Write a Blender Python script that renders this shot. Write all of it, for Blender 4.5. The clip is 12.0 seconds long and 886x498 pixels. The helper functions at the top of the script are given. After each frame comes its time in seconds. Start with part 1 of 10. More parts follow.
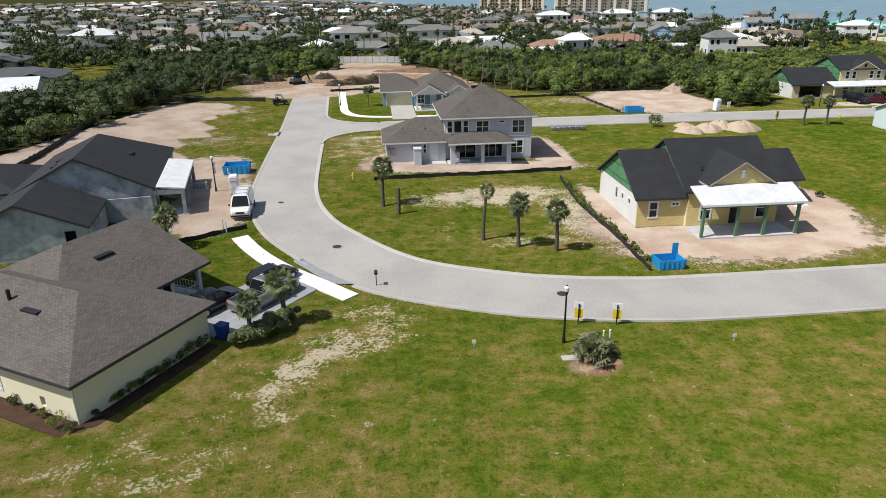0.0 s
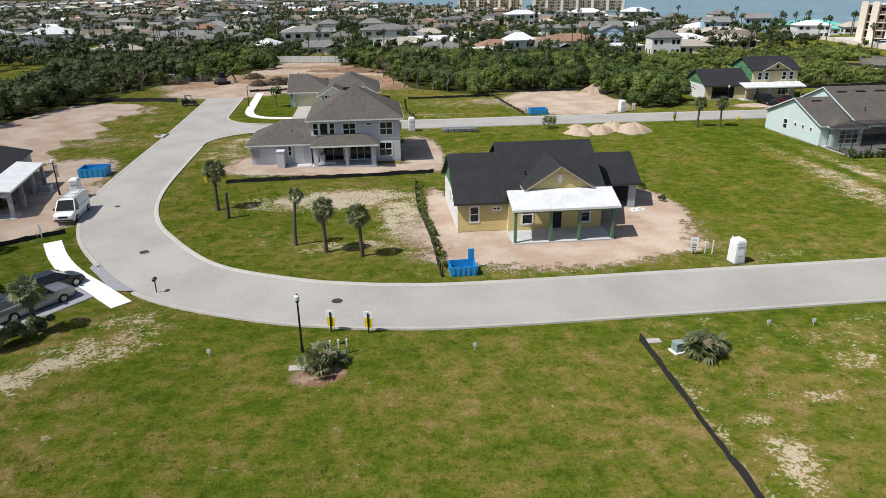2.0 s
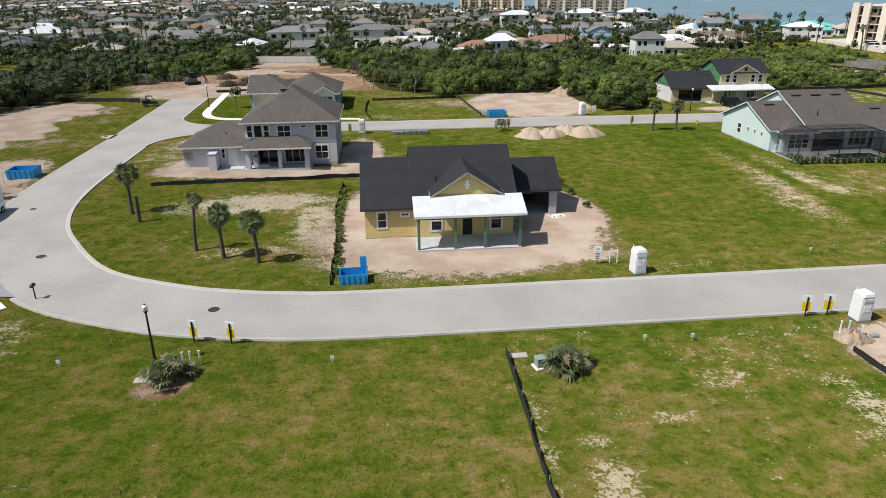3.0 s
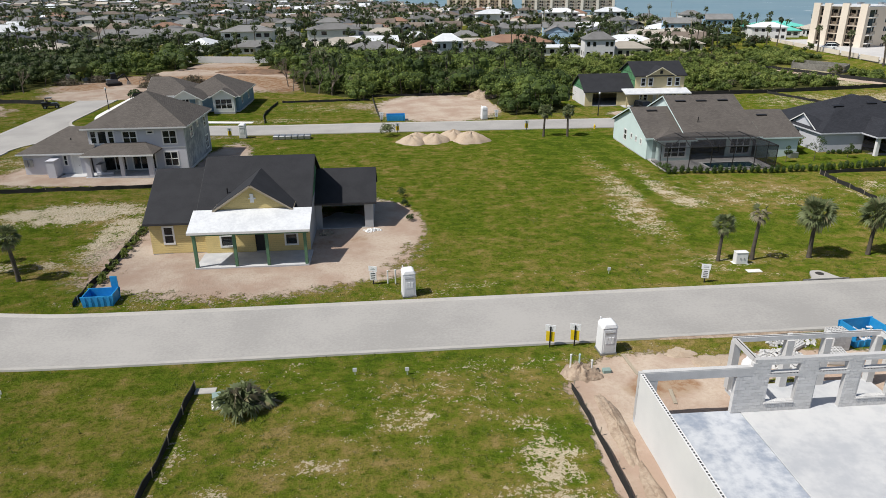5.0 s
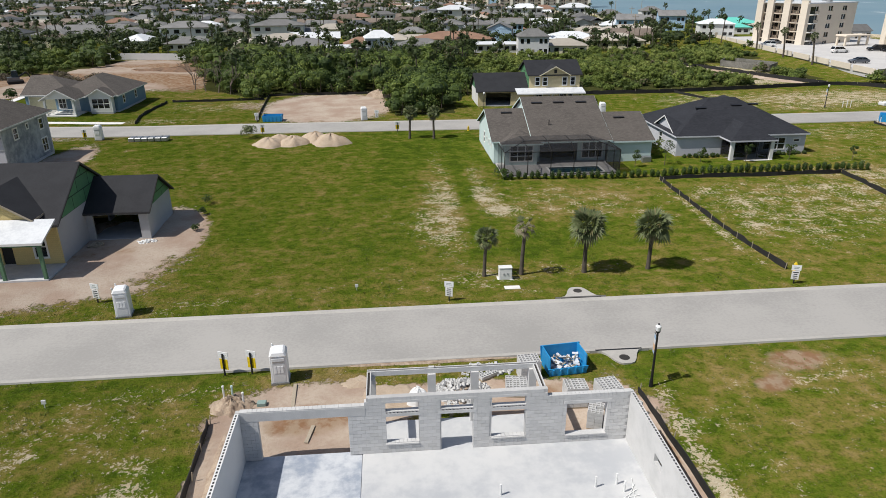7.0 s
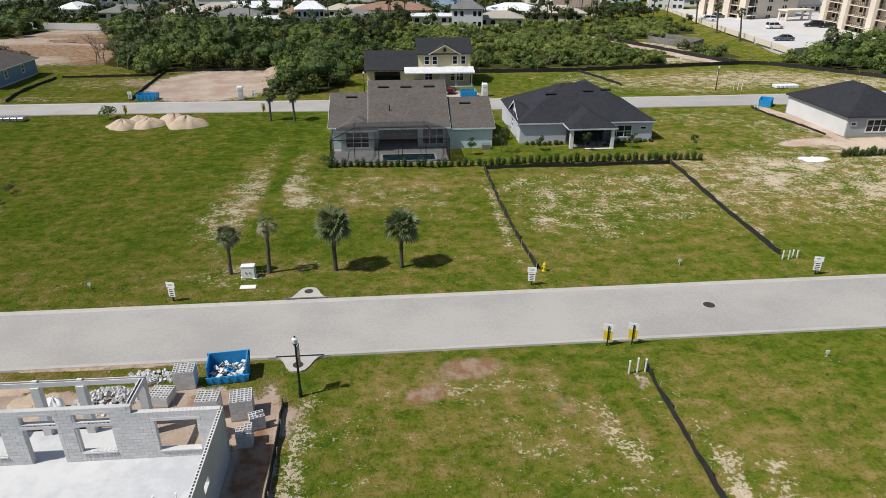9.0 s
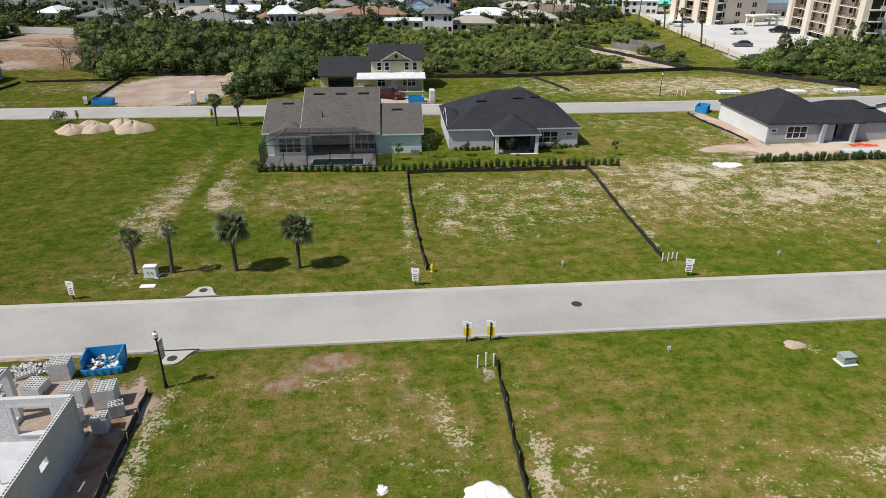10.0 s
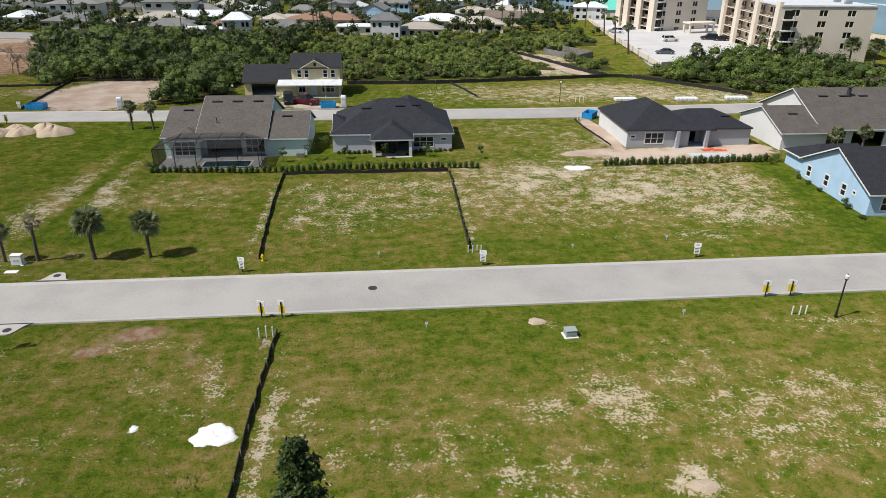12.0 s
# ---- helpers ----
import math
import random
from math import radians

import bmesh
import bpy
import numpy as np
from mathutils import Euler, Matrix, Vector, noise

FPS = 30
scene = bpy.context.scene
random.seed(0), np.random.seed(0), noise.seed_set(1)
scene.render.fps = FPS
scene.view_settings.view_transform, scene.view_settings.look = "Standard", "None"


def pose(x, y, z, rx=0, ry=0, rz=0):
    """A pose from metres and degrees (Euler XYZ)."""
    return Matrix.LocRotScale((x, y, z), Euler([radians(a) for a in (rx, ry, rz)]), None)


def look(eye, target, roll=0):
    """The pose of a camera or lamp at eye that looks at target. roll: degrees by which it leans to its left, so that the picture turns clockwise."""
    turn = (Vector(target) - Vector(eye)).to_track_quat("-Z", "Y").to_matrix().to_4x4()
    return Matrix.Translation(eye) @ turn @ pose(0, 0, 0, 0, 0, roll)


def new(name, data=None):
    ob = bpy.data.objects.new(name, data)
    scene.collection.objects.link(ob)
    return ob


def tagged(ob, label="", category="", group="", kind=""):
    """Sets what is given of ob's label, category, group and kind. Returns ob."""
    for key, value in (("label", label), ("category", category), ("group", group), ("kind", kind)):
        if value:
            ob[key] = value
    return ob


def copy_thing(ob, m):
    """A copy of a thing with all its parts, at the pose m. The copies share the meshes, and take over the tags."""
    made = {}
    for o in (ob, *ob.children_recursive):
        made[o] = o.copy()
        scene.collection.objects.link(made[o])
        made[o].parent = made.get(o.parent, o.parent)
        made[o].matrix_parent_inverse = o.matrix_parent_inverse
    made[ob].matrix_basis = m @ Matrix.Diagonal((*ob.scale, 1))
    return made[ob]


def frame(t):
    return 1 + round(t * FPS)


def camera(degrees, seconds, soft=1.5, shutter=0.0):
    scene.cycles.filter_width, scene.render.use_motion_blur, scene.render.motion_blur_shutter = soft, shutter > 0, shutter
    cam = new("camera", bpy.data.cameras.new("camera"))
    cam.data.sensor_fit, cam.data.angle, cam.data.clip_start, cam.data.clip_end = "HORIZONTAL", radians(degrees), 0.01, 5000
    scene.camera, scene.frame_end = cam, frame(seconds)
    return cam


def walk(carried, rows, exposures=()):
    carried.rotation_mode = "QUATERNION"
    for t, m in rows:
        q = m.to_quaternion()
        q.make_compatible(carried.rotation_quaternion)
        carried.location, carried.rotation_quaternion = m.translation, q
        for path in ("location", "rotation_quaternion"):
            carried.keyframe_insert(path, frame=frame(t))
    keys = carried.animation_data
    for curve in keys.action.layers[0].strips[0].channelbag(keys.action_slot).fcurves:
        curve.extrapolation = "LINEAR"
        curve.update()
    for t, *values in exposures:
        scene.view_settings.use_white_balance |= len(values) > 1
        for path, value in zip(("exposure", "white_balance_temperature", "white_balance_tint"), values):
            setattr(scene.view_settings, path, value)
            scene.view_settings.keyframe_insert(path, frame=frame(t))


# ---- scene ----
cam = camera(67.7, 12.0, soft=0.8)
PATH = [
    (0, (0.107, 0.017, 21.348), (0.289, 1.869, 20.614), -0.8),
    (0.5, (3.69, -0.355, 21.366), (3.873, 1.496, 20.631), -0.8),
    (1, (7.728, -0.711, 21.393), (7.916, 1.139, 20.657), -0.7),
    (1.5, (11.878, -0.968, 21.461), (12.067, 0.881, 20.725), -0.7),
    (2, (16.557, -0.97, 21.507), (16.75, 0.878, 20.769), -0.7),
    (2.5, (21.268, -0.827, 21.513), (21.457, 1.022, 20.773), -0.6),
    (2.7, (23.197, -0.693, 21.506), (23.375, 1.157, 20.767), -0.6),
    (4.3, (38.258, 0.879, 21.614), (38.397, 2.733, 20.876), -0.4),
    (4.5, (40.141, 1.104, 21.627), (40.282, 2.956, 20.887), -0.5),
    (5, (44.971, 1.648, 21.623), (45.115, 3.499, 20.881), -0.5),
    (5.5, (49.823, 2.135, 21.604), (49.969, 3.986, 20.86), -0.5),
    (6, (54.838, 2.578, 21.661), (54.987, 4.428, 20.915), -0.4),
    (6.1, (55.83, 2.668, 21.668), (55.959, 4.52, 20.925), -0.3),
    (6.2, (56.815, 2.756, 21.676), (56.967, 4.605, 20.928), -0.3),
    (6.5, (59.772, 3.002, 21.73), (59.922, 4.85, 20.982), -0.4),
    (7, (64.839, 3.441, 21.74), (64.99, 5.287, 20.985), -0.4),
    (7.5, (69.894, 3.697, 21.732), (70.043, 5.521, 20.925), -0.4),
    (7.7, (71.895, 3.715, 21.788), (72.046, 5.53, 20.962), -0.2),
    (9.3, (87.715, 2.474, 24.175), (87.865, 4.281, 23.33), 0.1),
    (9.5, (89.53, 1.906, 24.341), (89.679, 3.714, 23.499), 0.1),
    (10, (93.652, -0.338, 25.148), (93.8, 1.47, 24.306), 0.2),
    (10.5, (97.351, -3.103, 26.136), (97.498, -1.295, 25.294), 0.2),
    (11, (101.071, -6.113, 27.078), (101.218, -4.305, 26.237), 0.2),
    (11.5, (105.082, -8.356, 27.743), (105.229, -6.549, 26.899), 0.3),
    (12, (109.501, -9.646, 28.248), (109.649, -7.839, 27.403), 0.4),
]
walk(cam, [(t, look(eye, target, roll)) for t, eye, target, roll in PATH],
     exposures=((0, 0.10), (2.5, 0.04), (5, -0.03), (7.5, -0.10), (9.5, -0.02), (12, 0.02)))

# ---- world and sun ----
SUN = Vector((-0.66, -0.22, 1.0)).normalized()      # towards the sun
world = bpy.data.worlds.new("sky")
scene.world = world
world.use_nodes = True
wn = world.node_tree.nodes
sky = wn.new("ShaderNodeTexSky")
sky.sky_type, sky.sun_disc = "NISHITA", False
sky.sun_elevation = math.asin(SUN.z)
sky.sun_rotation = math.atan2(SUN.x, SUN.y)
sky.air_density, sky.dust_density = 1.0, 1.5
wn["Background"].inputs["Strength"].default_value = 0.082
world.node_tree.links.new(sky.outputs[0], wn["Background"].inputs["Color"])
sun_data = bpy.data.lights.new("sun", "SUN")
sun_data.energy, sun_data.angle, sun_data.color = 4.5, radians(0.55), (1.0, 0.96, 0.89)
sun = new("sun", sun_data)
sun.matrix_world = look(SUN * 300, (0, 0, 0))


# ---- materials ----
def tree_of(name):
    m = bpy.data.materials.new(name)
    m.use_nodes = True
    return m, m.node_tree.nodes, m.node_tree.links, m.node_tree.nodes["Principled BSDF"]


def noise_node(n, l, scale, detail=4.0, rough=0.55, vec=None):
    t = n.new("ShaderNodeTexNoise")
    t.inputs["Scale"].default_value, t.inputs["Detail"].default_value, t.inputs["Roughness"].default_value = scale, detail, rough
    if vec:
        l.new(vec, t.inputs["Vector"])
    return t


def ramp(n, l, src, a, b):
    r = n.new("ShaderNodeMapRange")
    r.interpolation_type = "SMOOTHSTEP"
    r.inputs["From Min"].default_value, r.inputs["From Max"].default_value = a, b
    l.new(src, r.inputs["Value"])
    return r.outputs[0]


def mixc(n, l, fac, a, b, mode="MIX"):
    x = n.new("ShaderNodeMix")
    x.data_type, x.blend_type = "RGBA", mode
    for sock, v in ((x.inputs[0], fac), (x.inputs[6], a), (x.inputs[7], b)):
        if isinstance(v, (int, float)):
            sock.default_value = v
        elif isinstance(v, tuple):
            sock.default_value = (*v, 1)
        else:
            l.new(v, sock)
    return x.outputs[2]


def arith(n, l, op, a, b):
    x = n.new("ShaderNodeMath")
    x.operation = op
    for sock, v in ((x.inputs[0], a), (x.inputs[1], b)):
        if isinstance(v, (int, float)):
            sock.default_value = v
        else:
            l.new(v, sock)
    return x.outputs[0]


def bump_to(n, l, p, src, strength, dist):
    b = n.new("ShaderNodeBump")
    b.inputs["Strength"].default_value, b.inputs["Distance"].default_value = strength, dist
    l.new(src, b.inputs["Height"])
    l.new(b.outputs[0], p.inputs["Normal"])


def surface(name, col, col2=None, rough=0.8, metal=0.0, big=0.35, fine=9.0, bump=0.25, dist=0.02, vary=0.0, spec=0.4):
    """Base colour that wanders to col2 at two scales, with fine relief; vary: difference from object to object."""
    m, n, l, p = tree_of(name)
    col2 = col2 or tuple(c * 0.78 for c in col)
    co = n.new("ShaderNodeTexCoord").outputs["Object"]
    a, b = noise_node(n, l, big, 5, 0.6, co), noise_node(n, l, fine, 4, 0.6, co)
    f = arith(n, l, "ADD", arith(n, l, "MULTIPLY", a.outputs[0], 0.6), arith(n, l, "MULTIPLY", b.outputs[0], 0.4))
    c = mixc(n, l, ramp(n, l, f, 0.38, 0.64), col, col2)
    if vary:
        r = n.new("ShaderNodeObjectInfo").outputs["Random"]
        h = n.new("ShaderNodeHueSaturation")
        l.new(arith(n, l, "ADD", arith(n, l, "MULTIPLY", r, vary), 1 - vary / 2), h.inputs["Value"])
        l.new(c, h.inputs["Color"])
        c = h.outputs[0]
    l.new(c, p.inputs["Base Color"])
    p.inputs["Roughness"].default_value, p.inputs["Metallic"].default_value = rough, metal
    p.inputs["Specular IOR Level"].default_value = spec
    if bump:
        bump_to(n, l, p, b.outputs[0], bump, dist)
    return m


def shingles(name, col, col2, row=0.14, wide=0.30):
    """Asphalt shingles in rows along the roof's own uv."""
    m, n, l, p = tree_of(name)
    uv = n.new("ShaderNodeTexCoord").outputs["UV"]
    co = n.new("ShaderNodeTexCoord").outputs["Object"]
    br = n.new("ShaderNodeTexBrick")
    br.inputs["Scale"].default_value, br.inputs["Mortar Size"].default_value = 1.0, 0.016
    br.inputs["Brick Width"].default_value, br.inputs["Row Height"].default_value = wide, row
    br.inputs["Color1"].default_value, br.inputs["Color2"].default_value = (*[c * 1.18 for c in col], 1), (*[c * 0.68 for c in col2], 1)
    br.inputs["Mortar"].default_value = (*[c * 0.28 for c in col], 1)
    l.new(uv, br.inputs["Vector"])
    a, b = noise_node(n, l, 0.5, 5, 0.6, co), noise_node(n, l, 30, 3, 0.6, co)
    c = mixc(n, l, arith(n, l, "MULTIPLY", ramp(n, l, a.outputs[0], 0.35, 0.7), 0.35), br.outputs[0], tuple(x * 1.3 for x in col))
    c = mixc(n, l, 0.35, c, mixc(n, l, ramp(n, l, b.outputs[0], 0.35, 0.65), tuple(x * 0.6 for x in col), tuple(x * 1.5 for x in col2)))
    l.new(c, p.inputs["Base Color"])
    p.inputs["Roughness"].default_value = 0.88
    p.inputs["Specular IOR Level"].default_value = 0.25
    bump_to(n, l, p, br.outputs["Fac"], -0.6, 0.02)
    return m


def sheathing(name, col):
    """Green wall boards with dark taped seams, in bond along the gable."""
    m, n, l, p = tree_of(name)
    co = n.new("ShaderNodeTexCoord").outputs["Object"]
    sp, cb = n.new("ShaderNodeSeparateXYZ"), n.new("ShaderNodeCombineXYZ")
    l.new(co, sp.inputs[0])
    l.new(sp.outputs[1], cb.inputs[0])
    l.new(sp.outputs[2], cb.inputs[1])
    br = n.new("ShaderNodeTexBrick")
    br.inputs["Scale"].default_value, br.inputs["Mortar Size"].default_value = 1.0, 0.05
    br.inputs["Brick Width"].default_value, br.inputs["Row Height"].default_value = 2.4, 1.2
    br.inputs["Color1"].default_value, br.inputs["Color2"].default_value = (*col, 1), (*[c * 0.82 for c in col], 1)
    br.inputs["Mortar"].default_value = (0.02, 0.045, 0.025, 1)
    l.new(cb.outputs[0], br.inputs["Vector"])
    a = noise_node(n, l, 1.2, 4, 0.6, co)
    l.new(mixc(n, l, arith(n, l, "MULTIPLY", ramp(n, l, a.outputs[0], 0.45, 0.7), 0.4), br.outputs[0], tuple(c * 0.6 for c in col)), p.inputs["Base Color"])
    p.inputs["Roughness"].default_value = 0.7
    return m


def siding(name, col, board=0.18):
    """Lapped boards: each one leans out towards its lower edge."""
    m, n, l, p = tree_of(name)
    co = n.new("ShaderNodeTexCoord").outputs["Object"]
    s = n.new("ShaderNodeSeparateXYZ")
    l.new(co, s.inputs[0])
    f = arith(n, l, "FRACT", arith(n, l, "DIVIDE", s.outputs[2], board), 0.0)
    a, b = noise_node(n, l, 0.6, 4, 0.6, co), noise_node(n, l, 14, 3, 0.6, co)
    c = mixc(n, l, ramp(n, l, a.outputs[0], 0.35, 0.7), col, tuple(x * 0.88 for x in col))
    # shade line of each lap, painted as a darker lowest tenth of the board
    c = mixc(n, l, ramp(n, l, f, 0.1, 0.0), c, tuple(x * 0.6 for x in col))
    l.new(mixc(n, l, ramp(n, l, b.outputs[0], 0.5, 0.75), c, tuple(min(1, x * 1.12) for x in col)), p.inputs["Base Color"])
    p.inputs["Roughness"].default_value = 0.65
    bump_to(n, l, p, arith(n, l, "SUBTRACT", 1.0, f), 0.7, 0.03)
    return m


def foliage(name, dark, light, dry=(0.16, 0.13, 0.06)):
    m, n, l, p = tree_of(name)
    g = n.new("ShaderNodeNewGeometry")
    a = noise_node(n, l, 0.22, 3, 0.6, g.outputs["Position"])
    c = mixc(n, l, ramp(n, l, a.outputs[0], 0.36, 0.66), dark, light)
    r = g.outputs["Random Per Island"]
    c = mixc(n, l, arith(n, l, "MULTIPLY", r, 0.5), c, tuple(min(1, x * 1.7) for x in light))
    c = mixc(n, l, arith(n, l, "MULTIPLY", ramp(n, l, r, 0.9, 0.96), 0.7), c, dry)
    l.new(c, p.inputs["Base Color"])
    p.inputs["Roughness"].default_value = 0.55
    p.inputs["Specular IOR Level"].default_value = 0.35
    t = n.new("ShaderNodeBsdfTranslucent")
    l.new(c, t.inputs["Color"])
    mx = n.new("ShaderNodeMixShader")
    mx.inputs[0].default_value = 0.25
    l.new(p.outputs[0], mx.inputs[1])
    l.new(t.outputs[0], mx.inputs[2])
    l.new(mx.outputs[0], n["Material Output"].inputs["Surface"])
    return m


def canopy_leaf(name, dark, mid, light, dry):
    """Leaves whose colour goes by the crown that they belong to."""
    m, n, l, p = tree_of(name)
    g = n.new("ShaderNodeNewGeometry")
    a = n.new("ShaderNodeAttribute")
    a.attribute_name = "tone"
    big = noise_node(n, l, 0.06, 3, 0.6, g.outputs["Position"])
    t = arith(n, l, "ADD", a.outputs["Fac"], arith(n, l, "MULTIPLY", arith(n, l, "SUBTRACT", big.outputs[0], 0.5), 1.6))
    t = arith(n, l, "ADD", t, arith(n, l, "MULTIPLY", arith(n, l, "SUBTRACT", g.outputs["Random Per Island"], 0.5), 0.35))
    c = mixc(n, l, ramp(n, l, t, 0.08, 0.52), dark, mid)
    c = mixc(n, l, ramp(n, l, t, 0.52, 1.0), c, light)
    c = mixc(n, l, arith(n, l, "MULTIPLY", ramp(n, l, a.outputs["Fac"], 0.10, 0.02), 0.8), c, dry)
    l.new(c, p.inputs["Base Color"])
    p.inputs["Roughness"].default_value = 0.6
    p.inputs["Specular IOR Level"].default_value = 0.25
    t = n.new("ShaderNodeBsdfTranslucent")
    l.new(c, t.inputs["Color"])
    mx = n.new("ShaderNodeMixShader")
    mx.inputs[0].default_value = 0.18
    l.new(p.outputs[0], mx.inputs[1])
    l.new(t.outputs[0], mx.inputs[2])
    l.new(mx.outputs[0], n["Material Output"].inputs["Surface"])
    return m


def glass(name, tint):
    m, n, l, p = tree_of(name)
    p.inputs["Base Color"].default_value = (*tint, 1)
    p.inputs["Roughness"].default_value, p.inputs["IOR"].default_value = 0.04, 1.45
    p.inputs["Transmission Weight"].default_value = 0.6
    return m


def mesh_screen(name, col, through_share):
    """Fine woven screen: part of the light passes straight on."""
    m, n, l, p = tree_of(name)
    p.inputs["Base Color"].default_value, p.inputs["Roughness"].default_value = (*col, 1), 0.8
    t = n.new("ShaderNodeBsdfTransparent")
    mx = n.new("ShaderNodeMixShader")
    mx.inputs[0].default_value = through_share
    l.new(p.outputs[0], mx.inputs[1])
    l.new(t.outputs[0], mx.inputs[2])
    l.new(mx.outputs[0], n["Material Output"].inputs["Surface"])
    return m


def ground_material():
    m, n, l, p = tree_of("ground_cover")
    co = n.new("ShaderNodeTexCoord").outputs["Object"]

    def attr(name):
        a = n.new("ShaderNodeAttribute")
        a.attribute_name = name
        return a.outputs["Fac"]
    n0, n1, n2, n3, n4 = (noise_node(n, l, s, d, 0.62, co).outputs[0] for s, d in ((0.045, 5), (0.22, 6), (1.1, 6), (4.5, 5), (15.0, 3)))
    # streaks left by mowing and wheels
    mp = n.new("ShaderNodeMapping")
    mp.inputs["Rotation"].default_value = (0, 0, 1.0)
    mp.inputs["Scale"].default_value = (0.7, 2.0, 1)
    l.new(co, mp.inputs["Vector"])
    n5 = noise_node(n, l, 0.55, 6, 0.62, mp.outputs[0]).outputs[0]
    # grass: lush to dry, with clumps of coarser weed
    n6 = noise_node(n, l, 0.6, 9, 0.76, co).outputs[0]
    n7 = noise_node(n, l, 1.3, 7, 0.68, co).outputs[0]
    wet = arith(n, l, "ADD", attr("lush"), arith(n, l, "MULTIPLY", arith(n, l, "SUBTRACT", arith(n, l, "ADD", n1, n0), 1.0), 3.6))
    wet = arith(n, l, "ADD", wet, arith(n, l, "MULTIPLY", arith(n, l, "SUBTRACT", arith(n, l, "ADD", n2, n5), 1.0), 4.6))
    wet = arith(n, l, "ADD", wet, arith(n, l, "MULTIPLY", arith(n, l, "SUBTRACT", n6, 0.5), 8.5))
    grass = mixc(n, l, ramp(n, l, wet, -1.25, -0.35), (0.285, 0.215, 0.085), (0.200, 0.176, 0.042))
    grass = mixc(n, l, ramp(n, l, wet, -0.25, 0.85), grass, (0.126, 0.156, 0.018))
    grass = mixc(n, l, ramp(n, l, wet, 0.85, 1.9), grass, (0.084, 0.134, 0.011))
    grass = mixc(n, l, ramp(n, l, wet, 1.7, 3.0), grass, (0.056, 0.092, 0.010))
    clump = arith(n, l, "MULTIPLY", ramp(n, l, n7, 0.51, 0.62), ramp(n, l, wet, -0.3, 0.8))
    grass = mixc(n, l, arith(n, l, "MULTIPLY", clump, 0.62), grass, (0.040, 0.076, 0.006))
    grass = mixc(n, l, arith(n, l, "MULTIPLY", ramp(n, l, n3, 0.50, 0.64), 0.48), grass, (0.040, 0.052, 0.010))
    grass = mixc(n, l, arith(n, l, "MULTIPLY", ramp(n, l, n4, 0.50, 0.66), 0.24), grass, (0.245, 0.225, 0.062))
    grass = mixc(n, l, arith(n, l, "MULTIPLY", ramp(n, l, n4, 0.47, 0.36), 0.32), grass, (0.030, 0.044, 0.008))
    # thin spots where sand shows between the blades
    s = arith(n, l, "ADD", attr("sand"), arith(n, l, "MULTIPLY", arith(n, l, "SUBTRACT", 0.5, n6), 2.6))
    s = arith(n, l, "SUBTRACT", s, arith(n, l, "MULTIPLY", attr("lush"), 0.28))
    s = arith(n, l, "ADD", s, arith(n, l, "MULTIPLY", arith(n, l, "SUBTRACT", n3, 0.5), 3.0))
    s = arith(n, l, "ADD", s, arith(n, l, "MULTIPLY", arith(n, l, "SUBTRACT", n4, 0.5), 1.4))
    s = arith(n, l, "ADD", s, arith(n, l, "MULTIPLY", arith(n, l, "SUBTRACT", n5, 0.5), 1.4))
    sand = mixc(n, l, ramp(n, l, n3, 0.3, 0.7), (0.68, 0.60, 0.48), (0.48, 0.40, 0.285))
    c = mixc(n, l, arith(n, l, "MULTIPLY", ramp(n, l, s, 0.50, 0.74), 0.95), grass, sand)
    # worked soil of the building lots
    d = arith(n, l, "ADD", attr("dirt"), arith(n, l, "MULTIPLY", arith(n, l, "SUBTRACT", n2, 0.5), 0.7))
    d = arith(n, l, "ADD", d, arith(n, l, "MULTIPLY", arith(n, l, "SUBTRACT", n3, 0.5), 0.5))
    soil = mixc(n, l, ramp(n, l, n1, 0.36, 0.64), (0.395, 0.295, 0.232), (0.50, 0.42, 0.345))
    soil = mixc(n, l, arith(n, l, "MULTIPLY", ramp(n, l, n3, 0.42, 0.72), 0.45), soil, (0.36, 0.27, 0.205))
    c = mixc(n, l, ramp(n, l, d, 0.42, 0.58), c, soil)
    k = arith(n, l, "ADD", attr("rust"), arith(n, l, "MULTIPLY", arith(n, l, "SUBTRACT", n1, 0.5), 1.0))
    c = mixc(n, l, ramp(n, l, k, 0.42, 0.62), c, mixc(n, l, ramp(n, l, n2, 0.4, 0.6), (0.27, 0.155, 0.09), (0.36, 0.27, 0.19)))
    # woods floor: dark soil colour that also paints the shade between crowns
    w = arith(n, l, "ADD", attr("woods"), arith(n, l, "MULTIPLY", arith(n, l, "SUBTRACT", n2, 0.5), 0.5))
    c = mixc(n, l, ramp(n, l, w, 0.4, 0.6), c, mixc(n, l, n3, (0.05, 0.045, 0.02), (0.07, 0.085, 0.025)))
    l.new(c, p.inputs["Base Color"])
    p.inputs["Roughness"].default_value = 1.0
    p.inputs["Specular IOR Level"].default_value = 0.0
    p.inputs["Diffuse Roughness"].default_value = 0.8
    h = arith(n, l, "ADD", n3, arith(n, l, "MULTIPLY", n4, 0.5))
    smooth = arith(n, l, "SUBTRACT", 1.0, arith(n, l, "MULTIPLY", ramp(n, l, d, 0.42, 0.58), 0.78))
    bump_to(n, l, p, arith(n, l, "MULTIPLY", h, smooth), 1.0, 0.22)
    return m


